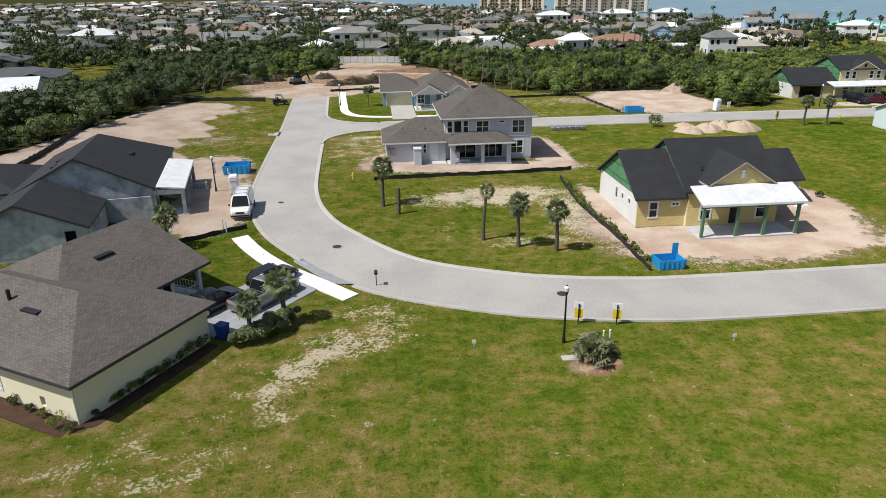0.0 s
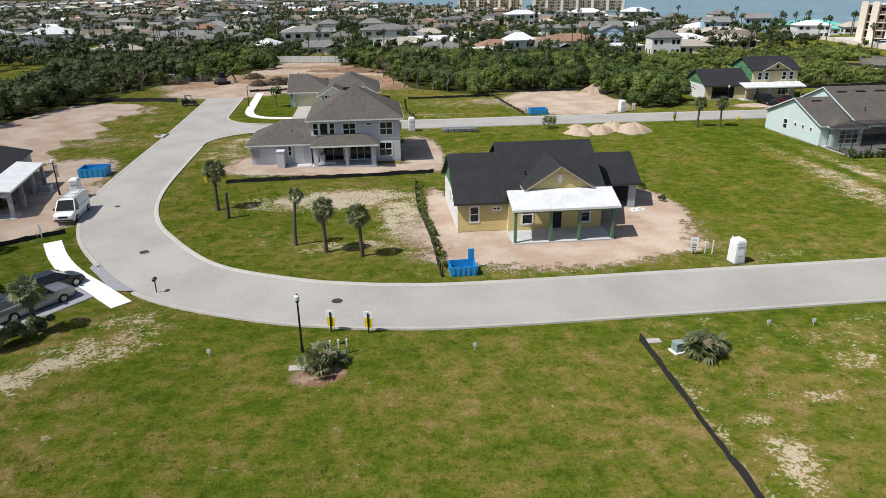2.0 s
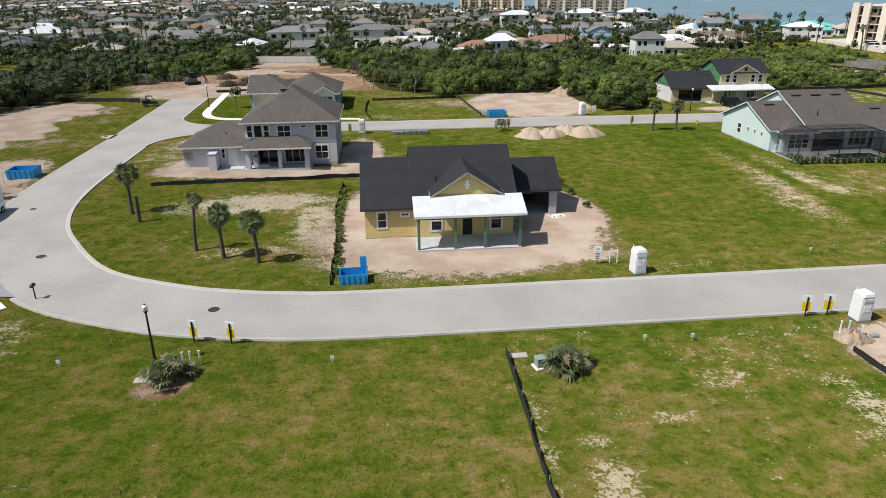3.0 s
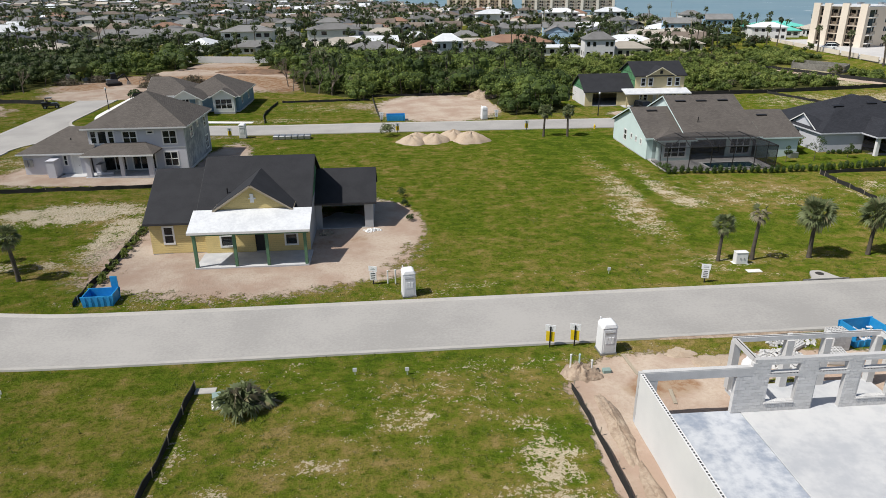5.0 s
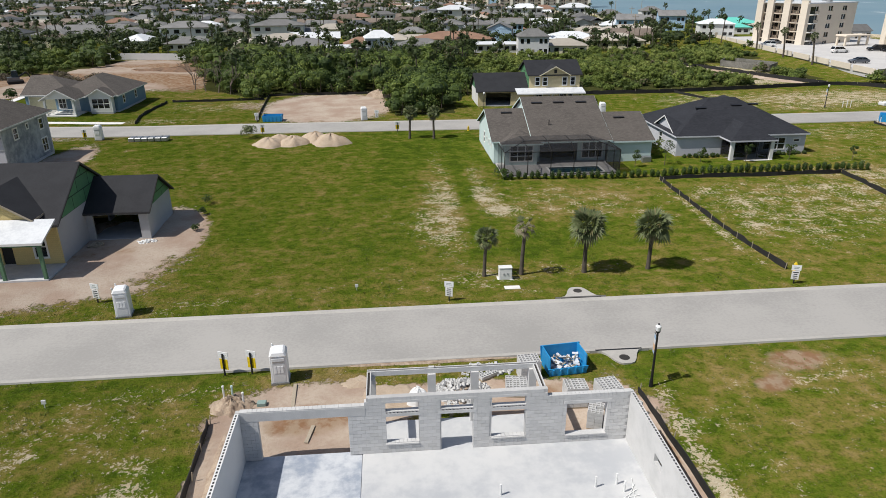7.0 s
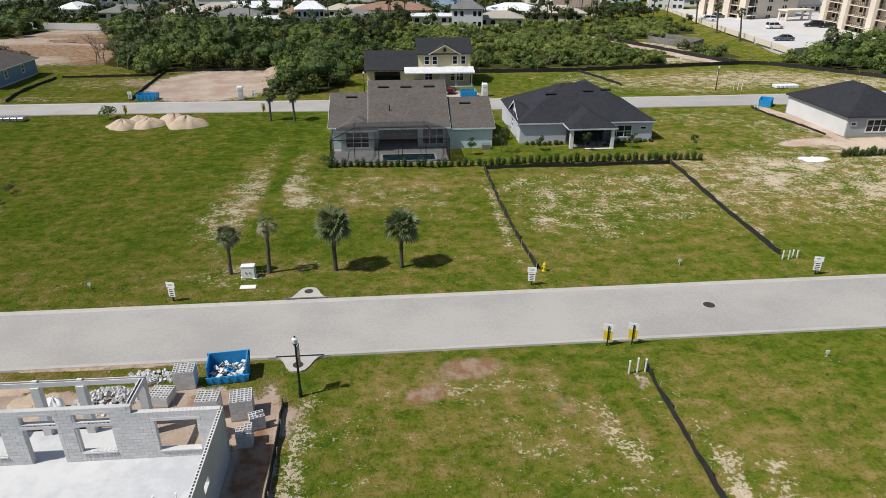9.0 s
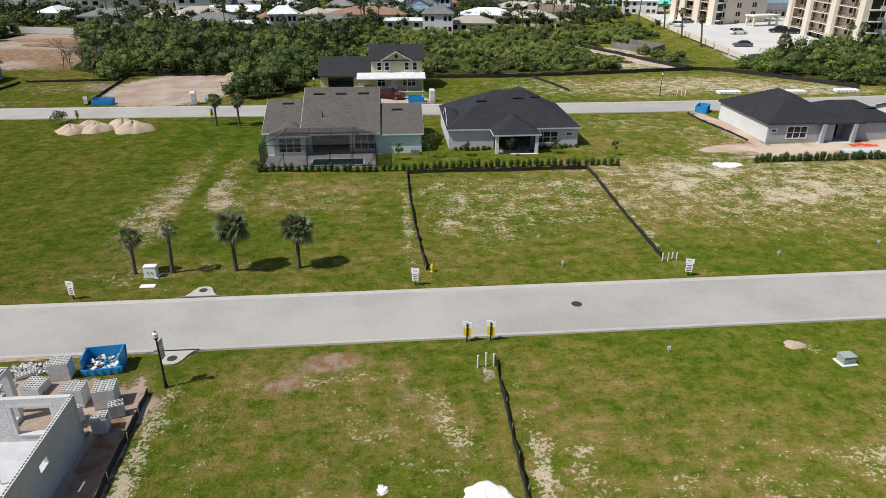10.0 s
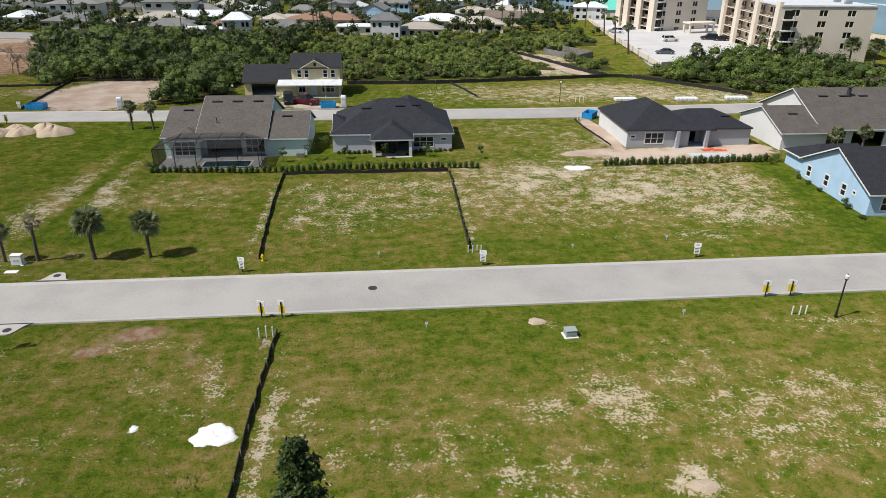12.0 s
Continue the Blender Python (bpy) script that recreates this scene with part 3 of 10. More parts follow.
SAND = [(95.1, 61, 0.5, 10, 0, 0.75), (117.9, 61, 0.5, 10, 0, 0.6), (100.9, 22, 0.4, 12, 0, 0.75), (33.7, 27, 0.35, 8, 0, 0.55), (-1.5, 37.5, 2.8, 1.0, 12, 0.80), (-3.8, 36.6, 1.9, 1.2, 20, 0.92), (-5.4, 34.9, 1.3, 1.3, 40, 0.88), (-6.5, 32.9, 0.9, 1.3, -25, 0.88), (-6.0, 30.8, 0.7, 0.9, 0, 0.7), (0.1, 41.2, 1.6, 2.4, 0, 0.62), (-3.4, 39.0, 2.0, 1.0, 20, 0.55), (-0.8, 98.3, 2.6, 0.8, 2, 1.1), (-3.0, 95.6, 3, 1.4, 0, 0.5), (-8.3, 32.8, 0.8, 0.4, 20, 0.5), (-6.3, 30.3, 0.8, 0.5, 0, 0.6), (-9.1, 28.4, 1.2, 0.5, 10, 0.45), (-10.2, 26.2, 1.6, 0.6, 15, 0.5), (8.8, 25.8, 1.0, 0.4, 0, 0.45), (-1, 42, 3, 1.2, -20, 0.40), (-13.5, 27.5, 2.5, 2, 0, 0.30), (2, 43, 3, 1.0, -10, 0.3), (19.2, 61, 2.4, 6.5, 5, 1.1), (12.5, 67.8, 7.5, 2.4, 4, 1.12), (5.5, 66.4, 3, 1.6, 0, 0.8), (14, 54.8, 5, 1.3, 8, 0.5), (7, 58, 2, 3, 0, 0.3),
        (36.0, 26.3, 0.8, 0.7, 0, 0.66), (36.2, 23.4, 1.0, 1.5, 10, 0.82), (35.8, 21.3, 0.8, 0.9, 0, 0.6), (38.0, 28.5, 0.8, 0.8, 0, 0.4), (103.3, 26.4, 0.8, 1.0, 0, 0.6), (109.2, 20.7, 0.6, 0.4, 0, 0.5), (105.6, 21.5, 0.7, 2, 0, 0.4), (88.1, 24.7, 1.4, 0.6, 10, 0.5), (36.6, 36.8, 2.6, 0.8, 0, 0.55), (29, 48, 7, 1.4, 2, 0.55), (48, 47.5, 6, 1.2, 0, 0.3), (51.5, 36.2, 4, 0.9, 0, 0.45), (52.3, 26.5, 1.5, 3.4, 5, 0.72), (50.6, 22.5, 1.2, 2.6, 10, 0.62), (44.8, 31.0, 2.2, 0.8, 10, 0.5), (40.6, 27.8, 1.2, 0.6, 0, 0.5), (46, 34, 6, 3, 0, 0.16),
        (69.3, 62, 2.4, 5.5, 6, 0.62), (70.3, 70, 1.9, 7, -3, 0.52), (71.0, 82, 1.1, 8, 2, 0.46), (74.6, 78, 0.9, 6, -6, 0.46), (74.5, 70.5, 1.5, 4.5, 0, 0.62), (76.2, 65.4, 2.6, 1.8, -30, 0.60), (84, 67, 6, 3, 0, 0.26), (72, 50.5, 3, 1.6, 0, 0.5), (79, 52, 5, 1, 0, 0.3), (90, 62, 2.4, 3, 0, 0.35),
        (79.5, 27, 0.6, 7, 0, 0.9), (82.6, 26, 1.6, 3, 0, 0.34), (81.5, 31, 1.5, 0.8, 0, 0.42), (96.8, 29, 0.8, 3.5, 10, 0.60), (93, 27, 4, 4, 0, 0.24), (86, 22, 3, 2, 0, 0.34), (101.2, 25, 0.7, 6, 0, 0.5),
        (103, 62, 6, 7, 0, 0.44), (98.8, 59, 1.6, 2.0, 0, 0.6), (112, 59.4, 3, 1.0, 8, 0.66), (111, 66, 6, 6, 0, 0.44), (101, 68, 4, 3, 0, 0.42),
        (126, 69, 3.5, 4, 25, 0.78), (131, 72.5, 5, 2.2, -20, 0.82), (137, 64.5, 4, 2.4, -15, 0.84), (142, 66.5, 5, 2.6, -30, 0.76), (149, 58.5, 7, 3.5, -10, 0.68), (152, 66, 6, 6, 0, 0.54), (128, 62, 6, 5, 0, 0.38), (124, 74, 6, 7, 0, 0.46), (142.6, 52.4, 4, 1.2, 0, 0.52), (138, 86, 6, 9, 0, 0.46), (121, 64, 3, 5, 0, 0.46), (131, 95, 8, 5, 0, 0.4),
        (103.1, 24.4, 0.9, 3, 8, 0.50), (124.6, 26, 2.4, 3.2, 20, 0.62), (119.2, 25, 1.8, 1.2, 0, 0.60), (126.8, 18, 1.6, 1.4, 0, 0.75), (134, 23, 6, 4, 0, 0.38), (139, 24, 5, 4, 0, 0.42), (112, 22, 4, 4, 0, 0.26), (130, 29, 6, 3, 0, 0.3), (121.3, 35.8, 1.0, 0.8, 0, 0.6), (145, 34.5, 4, 1.2, 0, 0.45), (118, 19, 4, 2, 0, 0.35),
        (152, 125, 20, 8, 3, 0.60), (170, 120, 16, 6, -12, 0.68), (125, 124, 12, 8, 0, 0.50), (139, 116, 8, 3, 0, 0.5), (135, 70, 22, 13, 0, 0.50), (150, 68, 10, 8, 0, 0.56), (146, 150, 8, 8, 17, 0.9), (152, 168, 4, 12, 30, 0.9), (32, 128, 8, 4, 0, 0.40), (25, 116, 7, 2.0, 0, 0.5), (38, 131, 4, 3, 0, 0.55),
        (-2, 92, 4, 8, 0, 0.40), (1, 84, 3, 5, 0, 0.4), (-24, 100, 9, 5, 0, 0.36), (-20, 118, 4, 6, 0, 0.25)]
# ground worn brown and thin
DRY = [(49, 33, 5, 3, 0, 0.6), (44, 27, 8, 7, 0, 0.25), (-6, 29, 8, 6, 0, 0.45), (-11.2, 33.0, 8, 1.8, 55, 0.6), (-13, 27, 6, 3, 20, 0.5), (-3, 40, 4, 4, 0, 0.4), (-20, 28.5, 7, 2, -20, 0.5), (89.5, 35.6, 4.8, 2.4, 4, 1.1), (92.5, 32, 4, 3.2, -30, 0.6), (85, 33, 3, 3, 0, 0.3), (70.2, 72, 1.8, 13, 0, 0.9), (75.2, 72, 1.8, 9, 0, 0.8), (83, 70, 8, 3.5, 0, 0.8), (66, 37.4, 9, 1.0, 0, 0.9), (84, 67, 7, 4, 0, 0.62), (47, 34, 9, 3, 0, 0.22), (14, 54, 7, 2.5, 0, 0.4), (62, 48.5, 14, 2.2, 0, 0.45), (74, 52, 6, 2.4, 0, 0.4), (106, 64, 9, 8, 0, 0.25), (135, 66, 22, 12, 0, 0.35), (130, 23, 22, 9, 0, 0.35), (108, 30, 4, 8, 0, 0.15), (-2, 92, 6, 12, 0, 0.5), (86, 22, 6, 3, 0, 0.3), (150, 124, 24, 8, 0, 0.4), (62, 64, 6, 8, 0, 0.12), (37, 27, 8, 8, 0, 0.32), (22, 27, 8, 6, 0, 0.22), (0, 24, 12, 5, 0, 0.25)]
DIRT = [(33, 57, 12.5, 9, 0, 1.0), (33, 51, 13.5, 2.6, 0, 0.8), (44.5, 63, 3, 6.5, 10, 0.9), (23, 62, 1.6, 10, 0, 0.7), (12, 79.6, 13, 2.6, 0, 1.0), (2, 83, 3.5, 6, 0, 0.75), (-1, 81, 2, 3, 0, 0.6), (23, 88, 3, 11, 0, 0.8), (15.4, 103, 8, 2, 0, 0.5),
        (54, 126.5, 10.8, 13.4, 0, 1.0), (40, 129, 5, 4, 0, 0.5), (-21, 80, 6, 10, 0, 0.8), (-17, 68, 4.5, 8, 0, 1.0), (-46, 112, 4, 32, 2, 0.8), (-3, 162, 26, 16, 0, 1.0), (-14, 148, 12, 8, 0, 1.0), (-5, 190, 18, 16, 0, 1.0), (12, 180, 10, 8, 0, 1.0),
        (60, 33.0, 5, 3.4, 0, 1.0), (68, 34.6, 9, 1.5, 0, 0.85), (74, 32.5, 5, 2, 0, 1.0), (77.4, 25, 1.3, 10, 0, 1.0), (56.2, 26, 1.4, 9, 0, 1.0), 
        (152, 79.6, 12, 3, 0, 1.0), (143.0, 92, 1.3, 9.5, 0, 1.2), (138, 81, 5, 1.6, 15, 0.8), (146, 77, 10, 1.0, 0, 0.7), (162, 82, 4, 3, 0, 0.8), (139, 80, 3, 1.4, 25, 0.6), (99.4, 34.2, 0.6, 1.1, 0, 0.55), (12.4, 33.4, 1.9, 1.7, 0, 0.5), (96, 114.6, 4.5, 3, 0, 0.9), (88, 116, 6, 3, 0, 0.6), (152.6, 151.5, 2.4, 9.5, 17, 1.0), (147, 165, 2.2, 8, 17, 0.9), (144, 178, 2.0, 8, 28, 0.9)]
RUST = [(89.6, 36.4, 3.8, 1.4, 3, 0.52), (86.6, 34.2, 1.6, 1.0, 20, 0.55), (93.5, 33.0, 2.6, 1.2, -40, 0.48), (77.5, 27.5, 1.0, 7, 0, 0.62), (60.0, 33.0, 2.6, 1.6, 0, 0.62), (75, 34.5, 3, 1.2, 0, 0.55), (40, 58, 3.5, 3, 10, 0.5), (12.6, 33.6, 1.7, 1.3, 0, 0.72), (2, 168, 24, 9, -4, 0.9), (20, 160, 7, 14, 20, 0.7), (-24, 160, 8, 8, 0, 0.6), (-2, 150, 20, 5, 0, 0.45), (2, 196, 22, 5, -3, 0.85), (-16, 176, 9, 4, 0, 0.6), (8, 186, 9, 3, 0, 0.5)]
LUSH = [(88, 26, 7, 6, 0, 0.35), (13, 30, 17, 9, 0, 0.30), (24, 29, 8, 9, 0, 0.35), (-10, 56, 6, 8, 0, 0.5), (13, 61, 6, 3, 0, 0.45), (8, 50, 10, 3, -20, 0.35), (-4, 64, 4, 10, 10, 0.25), (10, 54, 10, 4, 0, 0.2), (12, 27, 16, 4, 0, 0.35), (-12, 25, 8, 3, 0, -0.2), (56, 72, 11, 22, 0, 0.72), (80, 58, 9, 3.6, 0, 1.0), (72.9, 77, 0.8, 14, 0, 1.5), (75.5, 61.5, 2, 2, -40, 1.0), (88, 60, 8, 5, 0, 0.5), (68, 86, 10, 14, 0, 0.9), (110, 79, 26, 3, 0, 0.75), (118, 33, 16, 4, 0, 0.30), (161.2, 62, 2.6, 22, 0, 1.3), (98, 90, 3, 12, 0, 0.8), (112, 49, 40, 2.5, 0, 0.35), (30, 95, 14, 6, 0, 0.4), (-2, 124, 6, 10, 0, 0.95), (8, 118, 10, 4, 0, 0.9), (28, 31, 10, 8, 0, 0.28), (135, 48, 30, 2, 0, 0.3), (110, 125, 14, 8, 0, 0.25), (-18, 54, 7, 6, 20, 0.7)]


def pads(x, y):
    """Graded building pads with a ragged edge."""
    w = 1.6 * np.sin(y * 0.33 + 1.5 * np.sin(x * 0.21)) + 1.1 * np.sin(x * 0.5 + y * 0.9)
    return rects(x + w, y + 0.8 * w, [(-53.5, -46, 78, 130, 1.0), (-46, -27, 82, 136, 1.0), (-28, -22, 120, 133, 0.55), (-28, -20, 96, 103, 0.5), (-46, -36, 70, 84, 0.9)], 2.6)


def build_ground():
    def axis(lo, hi, step, far_lo, far_hi):
        a = list(np.arange(lo, hi + step, step))
        s = step
        while a[-1] < far_hi:
            s *= 1.22
            a.append(a[-1] + s)
        s = step
        while a[0] > far_lo:
            s *= 1.22
            a.insert(0, a[0] - s)
        return np.array(a)
    xs, ys = axis(-62, 186, 0.62, -3200, 4200), axis(12, 150, 0.62, -1500, 4500)
    x, y = np.meshgrid(xs, ys)
    road = np.minimum(gap_to(MAIN_ROAD, x, y), gap_to(FAR_ROAD, x, y))
    z = lie(x, y) - 0.10 + 0.13 * ease(HALF + 0.1, HALF + 1.1, road)
    z = z - 0.12 * np.clip(1.3 - np.hypot(x + 8.3, y - 103.4) / 3.6, 0, 1) - 0.12 * np.clip(1.3 - np.hypot(x + 8.3, y - 110.4) / 3.6, 0, 1)
    bump = np.sin(x * 0.7 + 2 * np.sin(y * 0.31)) * np.sin(y * 0.63 + 1.7 * np.sin(x * 0.27)) * 0.05 + np.sin(x * 1.9 + y * 0.7) * np.sin(y * 1.6 - x * 0.5) * 0.02
    z = z + bump * ease(HALF + 0.6, HALF + 3, road)
    nx, ny = len(xs), len(ys)
    me = bpy.data.meshes.new("ground")
    me.vertices.add(nx * ny)
    me.vertices.foreach_set("co", np.stack([x, y, z], -1).astype(np.float32).ravel())
    i = (np.arange(ny - 1)[:, None] * nx + np.arange(nx - 1)[None, :]).ravel()
    quads = np.stack([i, i + 1, i + nx + 1, i + nx], 1)
    me.loops.add(quads.size)
    me.loops.foreach_set("vertex_index", quads.ravel().astype(np.int32))
    me.polygons.add(len(quads))
    me.polygons.foreach_set("loop_start", (np.arange(len(quads)) * 4).astype(np.int32))
    me.polygons.foreach_set("use_smooth", np.ones(len(quads), bool))
    me.update(calc_edges=True)
    beach = np.clip(1 - np.abs(x - shore(y) + 8) / 30, 0, 1) * (y > 120)
    suburb = ((y > 225) & (x < shore(y) - 30)).astype(float)
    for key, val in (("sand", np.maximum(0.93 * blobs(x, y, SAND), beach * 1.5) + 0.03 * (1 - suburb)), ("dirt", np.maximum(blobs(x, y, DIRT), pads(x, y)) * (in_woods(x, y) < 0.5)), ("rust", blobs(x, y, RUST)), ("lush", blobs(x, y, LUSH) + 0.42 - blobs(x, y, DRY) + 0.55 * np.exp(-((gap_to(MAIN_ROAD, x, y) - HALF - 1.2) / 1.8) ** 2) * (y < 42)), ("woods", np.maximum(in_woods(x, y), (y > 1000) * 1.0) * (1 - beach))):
        me.attributes.new(key, "FLOAT", "POINT").data.foreach_set("value", val.astype(np.float32).ravel())
    me.materials.append(M_GROUND)
    return tagged(new("ground", me), "mown grass lots with bare sand patches", "ground", kind="structure")


ground = build_ground()


def strip(line, a, b, za, zb, material, name, label, lift=lie):
    """A band along a line, from offset a to b, at heights za and zb over the land."""
    nrm = normals_of(line)
    g = Geo()
    p, q = line + nrm * a, line + nrm * b
    zc = lie(line[:, 0], line[:, 1])
    for k in range(len(line) - 1):
        g.face((*p[k], zc[k] + za), (*p[k + 1], zc[k + 1] + za), (*q[k + 1], zc[k + 1] + zb), (*q[k], zc[k] + zb))
    return g


def road_of(line, name, label, mouth=None, start=-9e9):
    rise = 0.006 if start > -100 else 0.0
    g = strip(line, HALF, -HALF, rise, rise, M_ROAD, name, label)
    ob = new(name, mesh_of(name, g, M_ROAD))
    tagged(ob, label, "road", kind="structure")
    for s in (1, -1):
        k = Geo()
        for a, b, za, zb in ((HALF, HALF + 0.15, 0.0, 0.05), (HALF + 0.15, HALF + 0.42, 0.05, 0.07), (HALF + 0.42, HALF + 0.47, 0.07, -0.15)):
            e = strip(line, a * s, b * s, za, zb, None, "", "")
            if mouth and s > 0:
                e.f = [f for f in e.f if not (e.v[f[0]][0] < 0 and mouth[0] < e.v[f[0]][1] < mouth[1])]
            e.f = [f for f in e.f if e.v[f[0]][0] > start or e.v[f[0]][1] < 90 or mouth]
            # no kerb where a drive meets the road
            e.f = [f for f in e.f if not (-6.9 < e.v[f[0]][0] < -2.2 and 47.6 < e.v[f[0]][1] < 53.7)]
            o = len(k.v)
            k.v += e.v
            k.f += [tuple(i + o for i in (f if s < 0 else f[::-1])) for f in e.f]
        tagged(new("kerb", mesh_of("kerb", k, M_KERB)), "low pale concrete kerb along the road", "kerb", kind="structure")
    return ob


road_of(MAIN_ROAD, "road", "pale concrete residential road bending past the lots", (95.6, 118.8))
road_of(FAR_ROAD, "road", "pale concrete cross street behind the lots", start=0.4)
# rounded corners where the cross street leaves the main road
for s, cx, rad in ((-1, -7.86, 8.2), (1, -8.5, 8.8)):
    g, k = Geo(), Geo()
    cy = 106.8 + s * HALF
    arc = [(cx + rad - rad * math.sin(a), cy + s * (rad - rad * math.cos(a))) for a in (i * 1.5708 / 14 for i in range(15))]
    z = float(lie(cx, cy))
    fan = [(cx - 0.2, cy - s * 0.1)] + arc
    for p, q in zip(arc, arc[1:]):
        f = [(*fan[0], z + 0.012), (*p, z + 0.012), (*q, z + 0.012)]
        g.face(*(f if s < 0 else f[::-1]))
    tagged(new("road", mesh_of("road", g, M_ROAD)), "rounded concrete corner of the street mouth", "road", kind="structure")
    for p, q in zip(arc, arc[1:]):
        k.bar((*p, z + 0.02), (*q, z + 0.02), 0.42, 0.10)
    tagged(new("kerb", mesh_of("kerb", k, M_KERB)), "curved pale concrete kerb at the street mouth", "kerb", kind="structure")

sea = Geo()
sea.face((120, 120, -1.5), (4600, 120, -1.5), (4600, 4800, -1.5), (-1200, 4800, -1.5))
m, n, l, p = tree_of("sea_water")
co = n.new("ShaderNodeTexCoord").outputs["Object"]
w1 = noise_node(n, l, 0.012, 6, 0.6, co)
foam_map = n.new("ShaderNodeMapping")
foam_map.inputs["Rotation"].default_value = (0, 0, radians(16.7))
foam_map.inputs["Scale"].default_value = (0.05, 0.008, 1)
l.new(co, foam_map.inputs[0])
w2 = noise_node(n, l, 1.0, 5, 0.6, foam_map.outputs[0])
wc = mixc(n, l, ramp(n, l, w1.outputs[0], 0.35, 0.65), (0.16, 0.27, 0.33), (0.21, 0.31, 0.36))
l.new(mixc(n, l, ramp(n, l, w2.outputs[0], 0.66, 0.70), wc, (0.75, 0.78, 0.78)), p.inputs["Base Color"])
p.inputs["Roughness"].default_value = 0.35
bump_to(n, l, p, noise_node(n, l, 0.4, 4, 0.6, co).outputs[0], 0.3, 0.3)
tagged(new("water", mesh_of("water", sea, m)), "grey-blue ocean with breaking waves", "sea", kind="structure")


# ---- houses ----
def side_point(side, box, u, d, z):
    """A place on one side of a box: u along it, d inwards."""
    x0, x1, y0, y1 = box
    return {"s": (u, y0 + d, z), "n": (u, y1 - d, z), "w": (x0 + d, u, z), "e": (x1 - d, u, z)}[side]


def side_box(g, side, box, u0, u1, d0, d1, z0, z1):
    p, q = side_point(side, box, u0, d0, z0), side_point(side, box, u1, d1, z1)
    g.box(min(p[0], q[0]), max(p[0], q[0]), min(p[1], q[1]), max(p[1], q[1]), z0, z1)


def plate(g, side, box, us, zs, solid, d0, d1):
    """A flat slab cut into cells; cells that are not solid are openings through it."""
    idx = {}

    def at(i, j, d):
        if (i, j, d) not in idx:
            idx[i, j, d] = len(g.v)
            g.v.append(side_point(side, box, us[i], d, zs[j]))
        return idx[i, j, d]
    full = {(i, j) for i in range(len(us) - 1) for j in range(len(zs) - 1) if solid(i, j)}
    for i, j in full:
        g.f.append((at(i, j, d0), at(i + 1, j, d0), at(i + 1, j + 1, d0), at(i, j + 1, d0)))
        g.f.append((at(i, j + 1, d1), at(i + 1, j + 1, d1), at(i + 1, j, d1), at(i, j, d1)))
        for (ni, nj), p, q in (((i - 1, j), (i, j + 1), (i, j)), ((i + 1, j), (i + 1, j), (i + 1, j + 1)), ((i, j - 1), (i, j), (i + 1, j)), ((i, j + 1), (i + 1, j + 1), (i, j + 1))):
            if (ni, nj) not in full:
                g.f.append((at(*p, d0), at(*p, d1), at(*q, d1), at(*q, d0)))


def wall_side(g, side, box, z0, z1, holes, thick=0.2):
    """One wall with openings that go through it."""
    x0, x1, y0, y1 = box
    lo, hi = (x0, x1) if side in "sn" else (y0 + thick, y1 - thick)
    us = sorted({lo, hi, *[max(lo, min(hi, h[k])) for h in holes for k in (0, 1)]})
    zs = sorted({z0, z1, *[max(z0, min(z1, h[k])) for h in holes for k in (2, 3)]})

    def solid(i, j):
        u, z = (us[i] + us[i + 1]) / 2, (zs[j] + zs[j + 1]) / 2
        return not any(h[0] < u < h[1] and h[2] < z < h[3] for h in holes)
    plate(g, side, box, us, zs, solid, 0, thick)


def window_in(house, side, box, h, nx=2, ny=2, frame=None, trim=0.1, label=""):
    """Frame with bars and panes in an opening h = (u0, u1, z0, z1)."""
    u0, u1, z0, z1 = h[:4]
    g = Geo()

    def bars(a, b, n):
        out = [a - trim, a + 0.05]
        for k in range(1, n):
            m = a + (b - a) * k / n
            out += [m - 0.04, m + 0.04]
        return out + [b - 0.05, b + trim]
    plate(g, side, box, bars(u0, u1, nx), bars(z0, z1, ny), lambda i, j: i % 2 == 0 or j % 2 == 0, -0.035, 0.05)
    w = part("window", g, frame or M_WHITE, house, label or "white framed window with dark panes")
    k = Geo()
    side_box(k, side, box, u0 + 0.03, u1 - 0.03, 0.056, 0.064, z0 + 0.03, z1 - 0.03)
    pane = part("pane", k, M_GLASS, w)
    pane.visible_shadow = False
    return w


def door_in(house, side, box, h, material, name="door", label="", ribs=0):
    u0, u1, z0, z1 = h[:4]
    g = Geo()
    side_box(g, side, box, u0 + 0.04, u1 - 0.04, 0.08, 0.13, z0, z1 - 0.04)
    for k in range(ribs):
        z = z0 + (z1 - z0) * (k + 0.5) / ribs
        side_box(g, side, box, u0 + 0.15, u1 - 0.15, 0.06, 0.08, z - (z1 - z0) * 0.36 / ribs, z + (z1 - z0) * 0.36 / ribs)
    d = part(name, g, material, house, label)
    f = Geo()
    plate(f, side, box, [u0 - 0.1, u0 + 0.04, u1 - 0.04, u1 + 0.1], [z0, z1 - 0.04, z1 + 0.1], lambda i, j: not (i == 1 and j == 0), -0.03, 0.1)
    part("door_frame", f, M_WHITE, d)
    if ribs == 0:
        k = Geo()
        side_box(k, side, box, u1 - 0.18, u1 - 0.12, 0.02, 0.08, z0 + 0.98, z0 + 1.04)
        part("door_handle", k, M_METAL, d)
    return d


